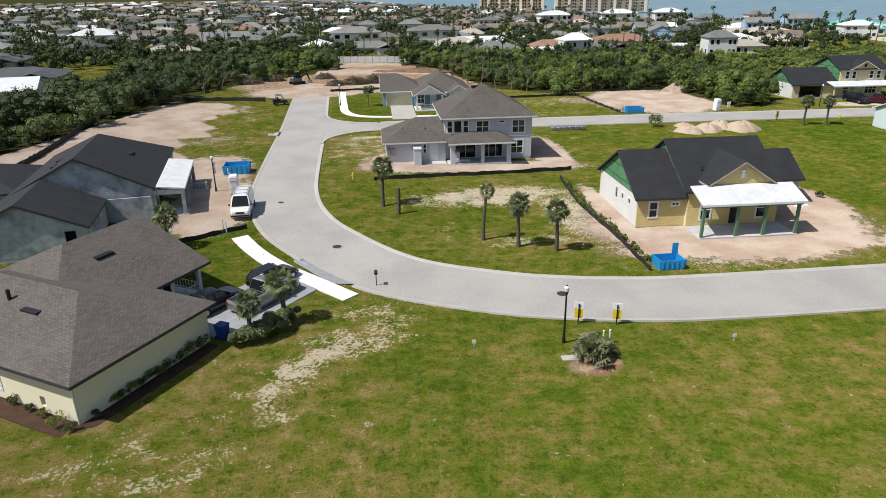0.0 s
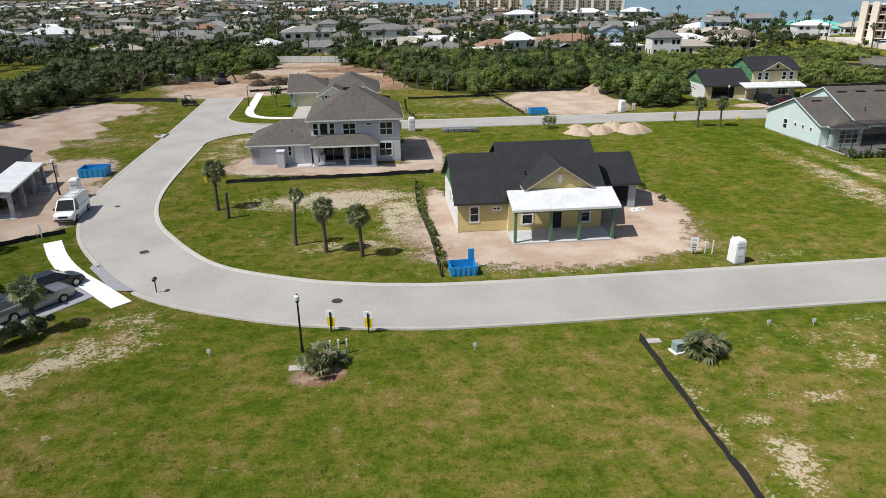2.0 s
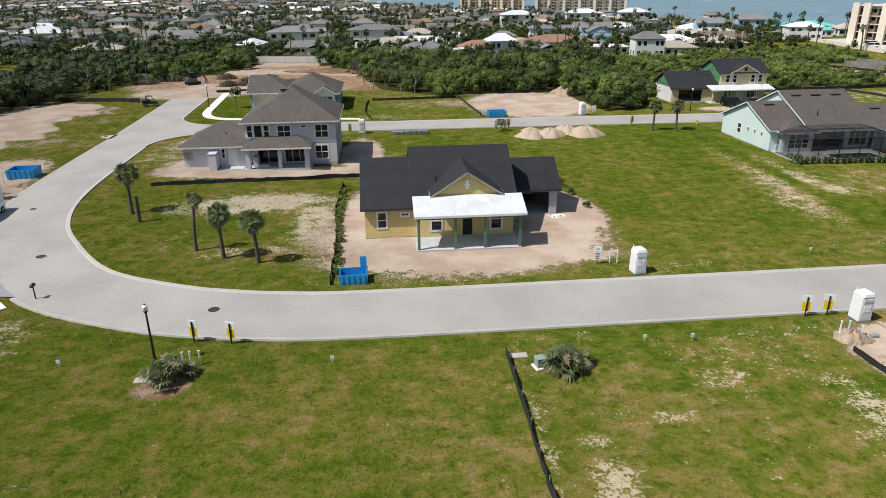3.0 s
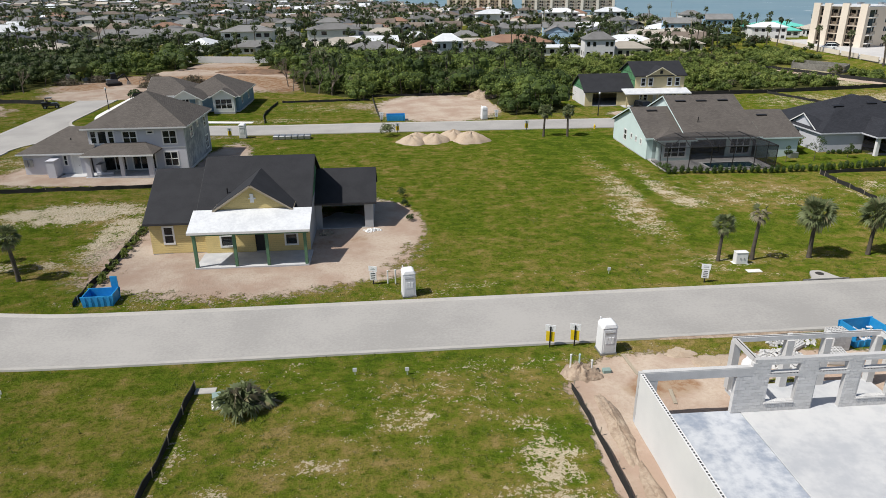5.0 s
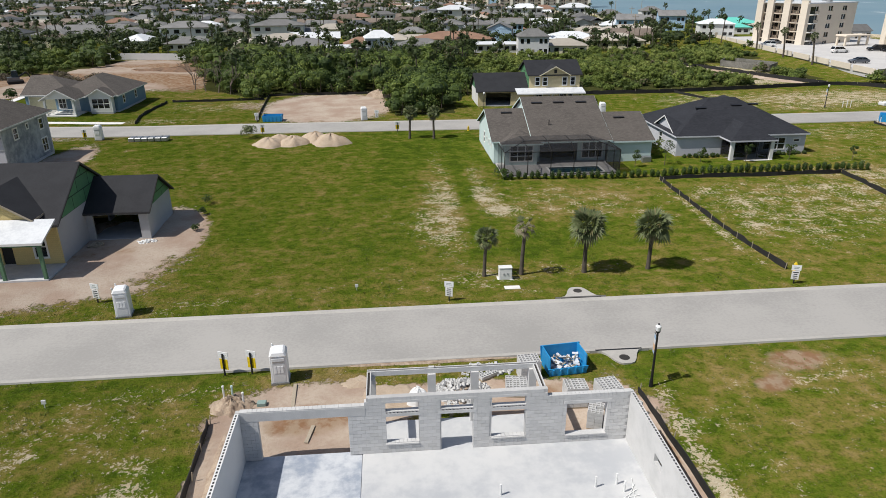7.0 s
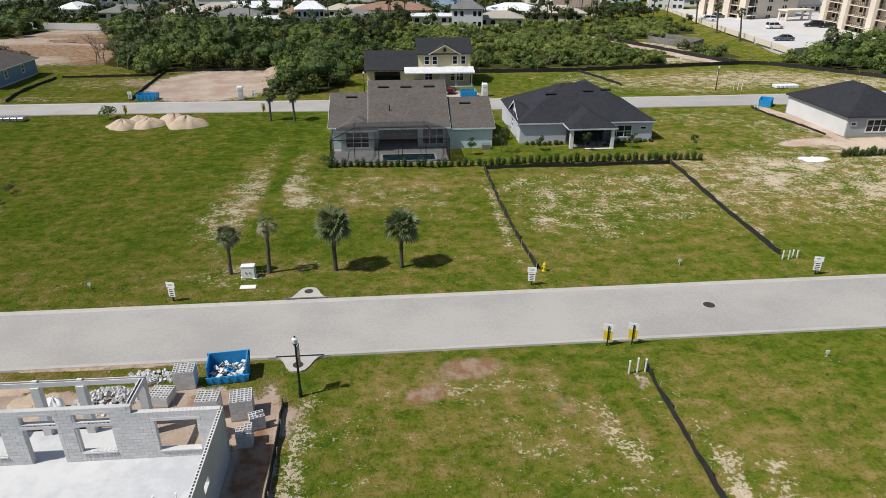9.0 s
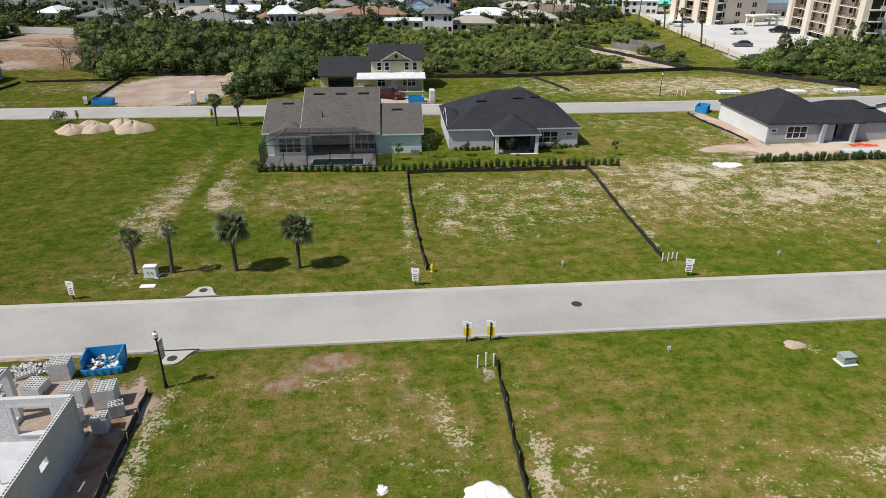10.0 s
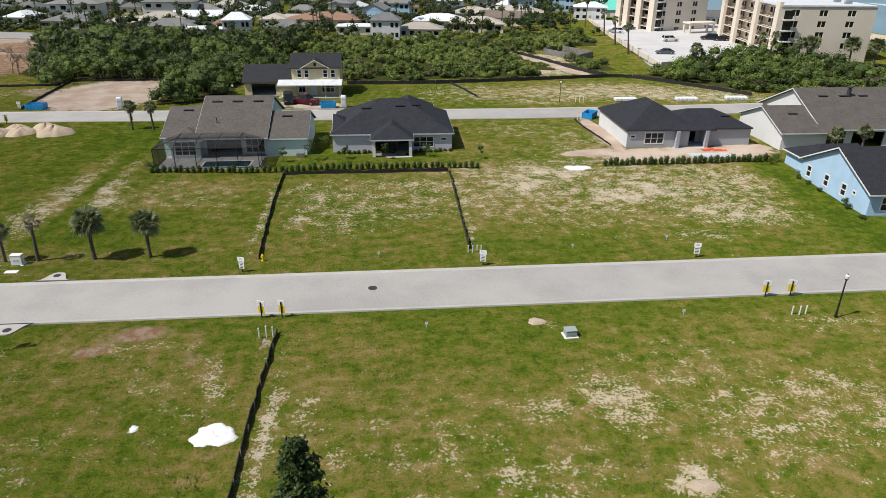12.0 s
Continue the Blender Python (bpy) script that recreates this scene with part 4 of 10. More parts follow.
def volume(house, box, z0, z1, wall, openings=None, skip="", side_mats=None, frame=None, thick=0.2):
    """Four walls of one block of a house. openings: side -> (u0, u1, z0, z1, kind, nx, ny)."""
    openings, side_mats = openings or {}, side_mats or {}
    for side in "snwe":
        if side in skip:
            continue
        g = Geo()
        ops = openings.get(side, [])
        wall_side(g, side, box, z0, z1, ops, thick)
        part("wall", g, side_mats.get(side, wall), house)
        for h in ops:
            kind = h[4] if len(h) > 4 else "open"
            if kind == "win":
                window_in(house, side, box, h, h[5], h[6], frame)
            elif kind == "door":
                door_in(house, side, box, h, M_WHITE, label="white panel door")
            elif kind == "garage":
                door_in(house, side, box, h, h[5], "garage_door", "panelled garage door", 4)
    f = Geo()
    x0, x1, y0, y1 = box
    f.box(x0 + 0.02, x1 - 0.02, y0 + 0.02, y1 - 0.02, z0 - 0.5, z0 + 0.06)
    part("floor_slab", f, M_SLAB, house)


def roof_faces(x0, x1, y0, y1, z, pitch, ends="hh", along=None):
    """Faces of a roof over a rectangle; ends: h hipped or g gabled, at the low and the high end of the ridge."""
    along = along or ("x" if x1 - x0 >= y1 - y0 else "y")
    if along == "y":
        return [[(y, x, c) for x, y, c in f][::-1] for f in roof_faces(y0, y1, x0, x1, z, pitch, ends, "x")]
    half = (y1 - y0) / 2
    t = z + half * math.tan(radians(pitch))
    a, b = x0 + (half if ends[0] == "h" else 0), x1 - (half if ends[1] == "h" else 0)
    if a > b:
        a = b = (a + b) / 2
    ym = (y0 + y1) / 2
    out = [[(x0, y0, z), (x1, y0, z), (b, ym, t), (a, ym, t)], [(x1, y1, z), (x0, y1, z), (a, ym, t), (b, ym, t)]]
    if ends[0] == "h":
        out.append([(x0, y1, z), (x0, y0, z), (a, ym, t)])
    if ends[1] == "h":
        out.append([(x1, y0, z), (x1, y1, z), (b, ym, t)])
    return [[p for k, p in enumerate(f) if k == 0 or p != f[k - 1]] for f in out]


def roof_mesh(name, faces, material, thick=0.15):
    """A solid roof skin with uv along its rows."""
    g = Geo()
    uvs = []
    edges = {}
    for f in faces:
        v = [Vector(p) for p in f]
        nrm = (v[1] - v[0]).cross(v[2] - v[1]).normalized()
        up = Vector((0, 0, 1)) - nrm * nrm.z
        up = up.normalized() if up.length > 1e-4 else Vector((0, 1, 0))
        side = up.cross(nrm)
        g.face(*f)
        uvs += [(p.dot(side), p.dot(up)) for p in v]
        g.face(*[(p[0], p[1], p[2] - thick) for p in f[::-1]])
        uvs += [(0, 0)] * len(f)
        for p, q in zip(f, f[1:] + f[:1]):
            key = tuple(sorted((tuple(round(c, 3) for c in p), tuple(round(c, 3) for c in q))))
            edges.setdefault(key, []).append((p, q))
    for pairs in edges.values():
        if len(pairs) == 1:
            p, q = pairs[0]
            g.face((p[0], p[1], p[2] - thick), (q[0], q[1], q[2] - thick), q, p)
            uvs += [(0, 0)] * 4
    me = mesh_of(name, g, material)
    me.uv_layers.new(name="UVMap").data.foreach_set("uv", [c for uv in uvs for c in uv])
    return me


def roof(house, x0, x1, y0, y1, z, pitch, material, over=0.45, ends="hh", along=None, fascia=None, gable=None, vents=()):
    """A roof with its fascia, gable walls and vents; the rectangle is that of the walls, z their top."""
    tan = math.tan(radians(pitch))
    X0, X1, Y0, Y1 = x0 - over, x1 + over, y0 - over, y1 + over
    ze = z - over * tan + 0.16
    along = along or ("x" if x1 - x0 >= y1 - y0 else "y")
    faces = roof_faces(X0, X1, Y0, Y1, ze, pitch, ends, along)
    r = part("roof", roof_mesh("roof", faces, material), material, house)
    sides = {"x": "sn" + ("w" if ends[0] == "h" else "") + ("e" if ends[1] == "h" else ""), "y": "we" + ("s" if ends[0] == "h" else "") + ("n" if ends[1] == "h" else "")}[along]
    for s in sides:
        lo, hi = (X0, X1) if s in "sn" else (Y0, Y1)
        f = Geo()
        side_box(f, s, (X0, X1, Y0, Y1), lo, hi, -0.03, -0.003, ze - 0.19, ze - 0.015)
        part("fascia", f, fascia or M_WHITE, r)
    for k, s in enumerate({"x": "we", "y": "sn"}[along]):
        if ends[k] != "g":
            continue
        g = Geo()
        lo, hi = (y0, y1) if along == "x" else (x0, x1)
        mid, top = (lo + hi) / 2, z + (hi - lo) / 2 * tan - 0.02
        c0 = [side_point(s, (x0, x1, y0, y1), u, 0, zz) for u, zz in ((lo, z), (hi, z), (mid, top))]
        c1 = [side_point(s, (x0, x1, y0, y1), u, 0.18, zz) for u, zz in ((lo, z), (hi, z), (mid, top))]
        i = len(g.v)
        g.v += c0 + c1
        g.f += [(i, i + 1, i + 2), (i + 5, i + 4, i + 3)] + [(i + q, i + 3 + q, i + 3 + (q + 1) % 3, i + (q + 1) % 3) for q in range(3)]
        part("gable", g, gable or M_STUCCO_W, house)
        e = -over
        w0, w1 = (Y0, Y1) if along == "x" else (X0, X1)
        m = (w0 + w1) / 2
        zt = ze + (w1 - w0) / 2 * tan
        for a, za in ((w0, ze), (w1, ze)):
            b = Geo()
            b.bar(side_point(s, (x0, x1, y0, y1), a, e - 0.02, za - 0.12), side_point(s, (x0, x1, y0, y1), m, e - 0.02, zt - 0.12), 0.03, 0.15)
            part("bargeboard", b, fascia or M_WHITE, r)
    for vx, vy in vents:
        # flat slotted vent lying on the slope
        if along == "x":
            hgt = ze + (min(vy - Y0, Y1 - vy)) * tan
            s = 1 if vy - Y0 < Y1 - vy else -1
            d = (0, s)
        else:
            hgt = ze + (min(vx - X0, X1 - vx)) * tan
            s = 1 if vx - X0 < X1 - vx else -1
            d = (s, 0)
        q = Geo()
        c = Vector((vx, vy, hgt))
        u = Vector((d[0], d[1], tan)).normalized()
        w = Vector((-d[1], d[0], 0))
        nn = w.cross(u)
        nn = nn if nn.z > 0 else -nn
        lo = [c - u * 0.18 - w * 0.7, c - u * 0.18 + w * 0.7, c + u * 0.22 + w * 0.7, c + u * 0.22 - w * 0.7]
        q.hexa([a - nn * 0.02 for a in lo], [a + nn * (0.16 if i < 2 else 0.03) for i, a in enumerate(lo)])
        part("roof_vent", q, M_BLACK, r, "black slotted roof vent")
    return r


def shed_roof(house, x0, x1, y0, y1, z_low, z_high, material, low="s", thick=0.14, name="porch_roof", label="", hips=0.0):
    """A single slope; low names the side of its low edge. hips: how far its upper corners are drawn in."""
    z = {"s": (z_low, z_low, z_high, z_high), "n": (z_high, z_high, z_low, z_low), "e": (z_high, z_low, z_low, z_high), "w": (z_low, z_high, z_high, z_low)}[low]
    pts = [(x0, y0, z[0]), (x1, y0, z[1]), (x1 - hips, y1, z[2]), (x0 + hips, y1, z[3])]
    faces = [pts]
    if hips:
        faces += [[(x0, y1, z_low), pts[0], pts[3]], [pts[1], (x1, y1, z_low), pts[2]]]
    r = part(name, roof_mesh(name, faces, material, thick), material, house, label)
    f = Geo()
    side_box(f, low, (x0, x1, y0, y1), x0 if low in "sn" else y0, x1 if low in "sn" else y1, -0.03, -0.003, z_low - 0.2, z_low - 0.01)
    part("fascia", f, M_WHITE, r)
    return r


def post(house, x, y, z0, z1, w, material, label="", name="post", base=0.0):
    g = Geo()
    g.box(x - w / 2, x + w / 2, y - w / 2, y + w / 2, z0, z1)
    if base:
        g.box(x - w / 2 - base, x + w / 2 + base, y - w / 2 - base, y + w / 2 + base, z0, z0 + 0.2)
        g.box(x - w / 2 - base, x + w / 2 + base, y - w / 2 - base, y + w / 2 + base, z1 - 0.15, z1)
    return part(name, g, material, house, label)


def slab(house, x0, x1, y0, y1, z0, z1, material=None, name="porch_slab", label=""):
    g = Geo()
    g.box(x0, x1, y0, y1, z0, z1)
    return part(name, g, material or M_SLAB, house, label, bevel=0.02)


# ---- yellow house under construction ----
def yellow_house():
    b = 0.12
    h = thing("house", (0, 0, 0), "yellow single-storey house under construction with black felt roof", "house")
    W = lambda a, c, z0=0.95, z1=2.35: (a, c, b + z0, b + z1, "win", 1, 2)
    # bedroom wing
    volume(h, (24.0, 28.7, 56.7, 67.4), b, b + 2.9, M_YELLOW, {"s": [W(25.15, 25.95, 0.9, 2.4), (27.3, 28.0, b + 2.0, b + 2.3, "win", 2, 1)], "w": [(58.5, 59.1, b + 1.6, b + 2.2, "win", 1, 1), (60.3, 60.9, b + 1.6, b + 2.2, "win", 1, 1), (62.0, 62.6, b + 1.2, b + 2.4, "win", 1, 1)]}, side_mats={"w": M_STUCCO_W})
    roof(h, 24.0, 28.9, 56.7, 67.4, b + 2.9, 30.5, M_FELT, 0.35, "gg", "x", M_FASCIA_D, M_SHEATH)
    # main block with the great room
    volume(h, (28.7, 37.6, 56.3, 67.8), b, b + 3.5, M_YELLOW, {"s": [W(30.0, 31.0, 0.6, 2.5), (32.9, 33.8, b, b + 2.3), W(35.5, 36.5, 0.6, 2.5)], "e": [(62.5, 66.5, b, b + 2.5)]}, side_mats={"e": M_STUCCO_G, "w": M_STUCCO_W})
    roof(h, 28.55, 37.6, 56.3, 67.8, b + 3.5, 31.5, M_FELT, 0.3, "gg", "x", M_FASCIA_D, M_SHEATH)
    g = Geo()
    side_box(g, "s", (28.7, 37.6, 56.3, 67.8), 32.9, 33.8, 0.1, 0.16, b, b + 2.26)
    part("door", g, M_DARK, h, "dark entrance door")
    # front gable over the porch
    roof(h, 30.2, 36.2, 55.55, 61.5, b + 4.25, 33, M_FELT, 0.3, "gg", "y", M_WOOD, M_YELLOW)
    k = Geo()
    k.box(30.2, 36.2, 55.55, 56.28, b + 3.3, b + 4.25)
    part("wall", k, M_YELLOW, h)
    v = Geo()
    v.box(33.05, 33.35, 55.46, 55.54, b + 4.75, b + 5.5)
    v.box(32.9, 33.5, 55.47, 55.54, b + 5.05, b + 5.15)
    part("gable_vent", v, M_WHITE, h, "white wooden gable vent")
    # porch
    slab(h, 28.5, 37.8, 53.0, 56.28, -0.2, b + 0.03, M_SLAB, label="bare concrete porch slab")
    shed_roof(h, 28.3, 38.1, 52.75, 55.5, b + 3.2, b + 4.2, M_MEMBRANE, label="white membrane porch roof")
    c = Geo()
    c.box(28.5, 37.9, 53.0, 53.22, b + 2.8, b + 3.05)
    part("beam", c, M_TIMBER_GREEN, h, "green primed porch beam")
    for x in (28.7, 31.9, 34.5, 37.6):
        post(h, x, 53.15, b + 0.04, b + 2.8, 0.24, M_TIMBER_GREEN, "green primed porch post")
    # carport wing
    volume(h, (37.62, 43.0, 61.5, 68.2), b, b + 2.75, M_STUCCO_G, {"s": [(38.2, 42.2, b, b + 2.35)]}, skip="w")
    roof(h, 37.7, 43.0, 61.5, 68.2, b + 2.75, 33, M_FELT, 0.35, "gg", "x", M_FASCIA_D, M_SHEATH)
    # gable on the great room's east end rises above the carport
    for x, y in ((30.6, 58.2), (31.8, 58.0)):
        t = Geo()
        t.tube((x, y, 4.2), (x, y, 5.4), 0.05, n=8)
        part("vent_pipe", t, M_BLACK, h)
    return h


# ---- grey two-storey house ----
def grey_house():
    b = 0.8
    h = thing("house", (-0.7, 0, 0), "grey stucco two-storey house with brown shingle hip roof", "house")
    W = lambda a, c, z0, z1, nx=2, ny=2: (a, c, z0, z1, "win", nx, ny)
    # the two porch windows are widened to stand in for the porch's shade too
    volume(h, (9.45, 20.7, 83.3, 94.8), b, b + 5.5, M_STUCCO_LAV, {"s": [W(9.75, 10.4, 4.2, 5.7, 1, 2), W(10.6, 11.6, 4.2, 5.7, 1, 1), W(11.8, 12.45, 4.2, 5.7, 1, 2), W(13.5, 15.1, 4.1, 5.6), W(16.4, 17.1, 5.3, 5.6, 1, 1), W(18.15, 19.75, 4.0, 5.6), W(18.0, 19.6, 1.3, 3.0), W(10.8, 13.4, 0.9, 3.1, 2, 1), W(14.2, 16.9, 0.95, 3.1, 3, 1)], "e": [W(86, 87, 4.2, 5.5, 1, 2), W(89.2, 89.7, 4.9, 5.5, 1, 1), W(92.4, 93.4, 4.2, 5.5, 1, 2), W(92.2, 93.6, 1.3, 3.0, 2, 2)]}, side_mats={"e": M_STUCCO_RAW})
    roof(h, 9.45, 20.7, 83.3, 94.8, b + 5.5, 29, M_SHINGLE_GREY, 0.55, "hh", "y", M_TRIM)
    # band between the storeys
    g = Geo()
    g.box(9.43, 20.73, 83.24, 83.3, b + 2.75, b + 2.85)
    part("trim_band", g, M_TRIM, h)
    # garage wing
    volume(h, (1.9, 9.4, 82.4, 90.6), b, b + 2.75, M_STUCCO_LAV, {"s": [(6.55, 6.95, b + 1.1, b + 2.3, "win", 1, 2), (7.45, 8.35, b, b + 2.3, "door")]}, skip="e")
    roof(h, 1.9, 9.6, 82.4, 90.6, b + 2.75, 27, M_SHINGLE_GREY, 0.5, "hg", "x", M_TRIM)
    for x in (2.0, 2.6):
        m = Geo()
        m.box(x, x + 0.4, 82.2, 82.38, b + 1.0, b + 1.9)
        part("meter_box", m, M_METAL, h, "grey electric meter box", bevel=0.02)
    # fin wall by the door
    f = Geo()
    f.box(5.3, 6.2, 80.6, 82.36, b - 0.3, b + 2.0)
    f.box(5.25, 6.25, 80.55, 82.36, b + 2.0, b + 2.08)
    part("fin_wall", f, M_STUCCO_LAV, h)
    slab(h, 6.4, 9.4, 80.9, 82.36, b - 0.3, b + 0.05, M_SLAB, "door_step")
    # rear porch
    slab(h, 9.6, 17.6, 80.3, 83.26, b - 0.3, b + 0.08, M_SLAB)
    shed_roof(h, 9.5, 17.9, 79.8, 83.27, b + 2.75, b + 3.5, M_SHINGLE_GREY, label="hipped shingle porch roof", hips=1.9)
    for x, w in ((10.1, 0.55), (13.9, 0.42), (17.2, 0.55)):
        post(h, x, 80.6, b + 0.08, b + 2.6, w, M_STUCCO_LAV, "square stucco porch column", "column")
    c = Geo()
    c.box(9.8, 17.5, 80.4, 80.8, b + 2.4, b + 2.62)
    part("beam", c, M_STUCCO_LAV, h)
    k = Geo()
    k.box(10.5, 11.1, 81.4, 82.8, b + 0.1, b + 1.3)
    k.box(10.5, 12.4, 81.3, 81.8, b + 0.1, b + 0.35)
    part("porch_ledge", k, M_STUCCO_LAV, h)
    for x, y in ((7.0, 84.2), (4.1, 84.4)):
        t = Geo()
        t.tube((x, y, b + 3.0), (x, y, b + 4.0), 0.06, n=8)
        part("vent_pipe", t, M_BLACK, h)
    q = Geo()
    q.hexa([(13.6, 88.6, 9.0), (15.2, 88.6, 9.0), (15.2, 89.0, 9.1), (13.6, 89.0, 9.1)], [(13.6, 88.6, 9.35), (15.2, 88.6, 9.35), (15.2, 89.0, 9.3), (13.6, 89.0, 9.3)])
    part("roof_vent", q, M_BLACK, h)
    return h


# ---- blue house behind it ----
def blue_house():
    b = 0.85
    h = thing("house", (0, 0, 0), "slate-blue single-storey house with white gabled entry", "house")
    volume(h, (1.6, 7.5, 126.3, 135.0), b, b + 2.8, M_BLUE_DEEP, {"s": [(2.2, 7.0, b, b + 2.3, "garage", M_GARAGE)]}, skip="e")
    roof(h, 1.6, 9.5, 126.3, 136.4, b + 2.8, 26, M_SHINGLE_GREY, 0.5, "gh", "x", M_WHITE, M_BLUE_DEEP)
    volume(h, (7.5, 17.9, 124.4, 138.6), b, b + 2.8, M_BLUE_DEEP, {"s": [(8.0, 9.2, b + 0.6, b + 2.3, "win", 2, 2), (10.4, 11.4, b, b + 2.3, "door")], "w": [], "e": [(127, 128, b + 0.9, b + 2.2, "win", 1, 2), (133, 134, b + 0.9, b + 2.2, "win", 1, 2)]})
    roof(h, 7.5, 17.9, 124.4, 138.6, b + 2.8, 26, M_SHINGLE_GREY, 0.5, "hh", "y", M_WHITE)
    # gabled entry porch with a braced white gable
    roof(h, 7.3, 12.5, 120.2, 127.0, b + 2.8, 30, M_SHINGLE_GREY, 0.4, "gh", "y", M_WHITE, M_WHITE)
    slab(h, 7.3, 12.5, 119.9, 124.38, b - 0.5, b + 0.1, M_WALK)
    for x in (7.6, 12.2):
        post(h, x, 120.3, b + 0.1, b + 2.7, 0.34, M_WHITE, "white porch post", base=0.1)
    k = Geo()
    for z in (0.35, 1.05):
        k.bar((7.6, 120.3, b + z), (12.2, 120.3, b + z), 0.07)
    for q in range(20):
        k.bar((7.8 + q * 0.22, 120.3, b + 0.35), (7.8 + q * 0.22, 120.3, b + 1.05), 0.03)
    part("railing", k, M_WHITE, h, "white porch railing")
    volume(h, (13.7, 17.4, 123.0, 124.4), b, b + 2.8, M_WHITE, {"s": [(14.1, 17.0, b + 0.6, b + 2.3, "win", 3, 2)]}, skip="n")
    roof(h, 13.6, 17.5, 123.0, 127.0, b + 2.8, 30, M_SHINGLE_GREY, 0.4, "gh", "y", M_WHITE, M_WHITE)
    return h


# ---- house with the screened pool ----
def pool_house():
    b = 0.45
    h = thing("house", (0, 0, 0), "pale teal house with grey-brown gable roof and screened pool", "house")
    W = lambda a, c, z0, z1, nx=2, ny=2: (a, c, b + z0, b + z1, "win", nx, ny)
    volume(h, (77.8, 92.0, 83.3, 96.5), b, b + 2.75, M_STUCCO_TEAL, {"s": [W(79.4, 82.6, 0.5, 2.4, 3, 3), (83.6, 88.4, b, b + 2.4), W(89.0, 91.6, 0.4, 2.4, 3, 2)], "w": [W(85.2, 85.7, 1.5, 2.1, 1, 1), W(87.0, 87.5, 1.5, 2.1, 1, 1), W(88.8, 89.3, 1.5, 2.1, 1, 1), W(91, 92.0, 0.8, 2.2, 1, 2)]})
    roof(h, 77.8, 82.6, 83.3, 96.5, b + 2.75, 22, M_SHINGLE_GREY, 0.35, "gg", "x", M_STUCCO_TEAL, M_STUCCO_TEAL, vents=((80.2, 88.9),))
    roof(h, 82.7, 92.0, 82.2, 99.6, b + 2.85, 24, M_SHINGLE_GREY, 0.35, "gg", "x", M_STUCCO_TEAL, M_STUCCO_TEAL, vents=((84.3, 89.5), (87.2, 89.5), (90.2, 89.5)))
    # bay in front of the west room
    volume(h, (79.0, 83.0, 81.9, 83.3), b, b + 2.75, M_STUCCO_TEAL, {"s": [W(79.6, 82.4, 0.5, 2.4, 3, 3)]}, skip="n")
    roof(h, 78.8, 83.2, 81.9, 86.5, b + 2.75, 24, M_SHINGLE_GREY, 0.4, "hh", "y", M_STUCCO_TEAL)
    k = Geo()
    k.box(83.6, 88.4, 85.0, 85.1, b, b + 2.6)
    part("sliding_door", k, M_GLASS, h, "wide dark glass sliding doors")
    # east wing
    volume(h, (92.0, 97.6, 82.4, 94.0), b, b + 2.6, M_STUCCO_TEAL, {"e": [W(85, 86, 0.9, 2.2, 1, 2)]}, skip="w")
    roof(h, 91.8, 97.6, 82.4, 94.0, b + 2.6, 22.5, M_SHINGLE_GREY, 0.3, "gg", "x", M_STUCCO_TEAL, M_STUCCO_TEAL, vents=((94.6, 86.9),))
    for x, y in ((85.0, 85.0), (84.8, 87.5)):
        t = Geo()
        t.tube((x, y, 4.0), (x, y, 5.4), 0.06, n=8)
        part("vent_pipe", t, M_BLACK, h)
    u = Geo()
    u.box(96.2, 97.3, 81.3, 82.0, b - 0.2, b + 0.75)
    part("condenser", u, M_METAL, h, "grey air-conditioning unit", bevel=0.04)
    return h


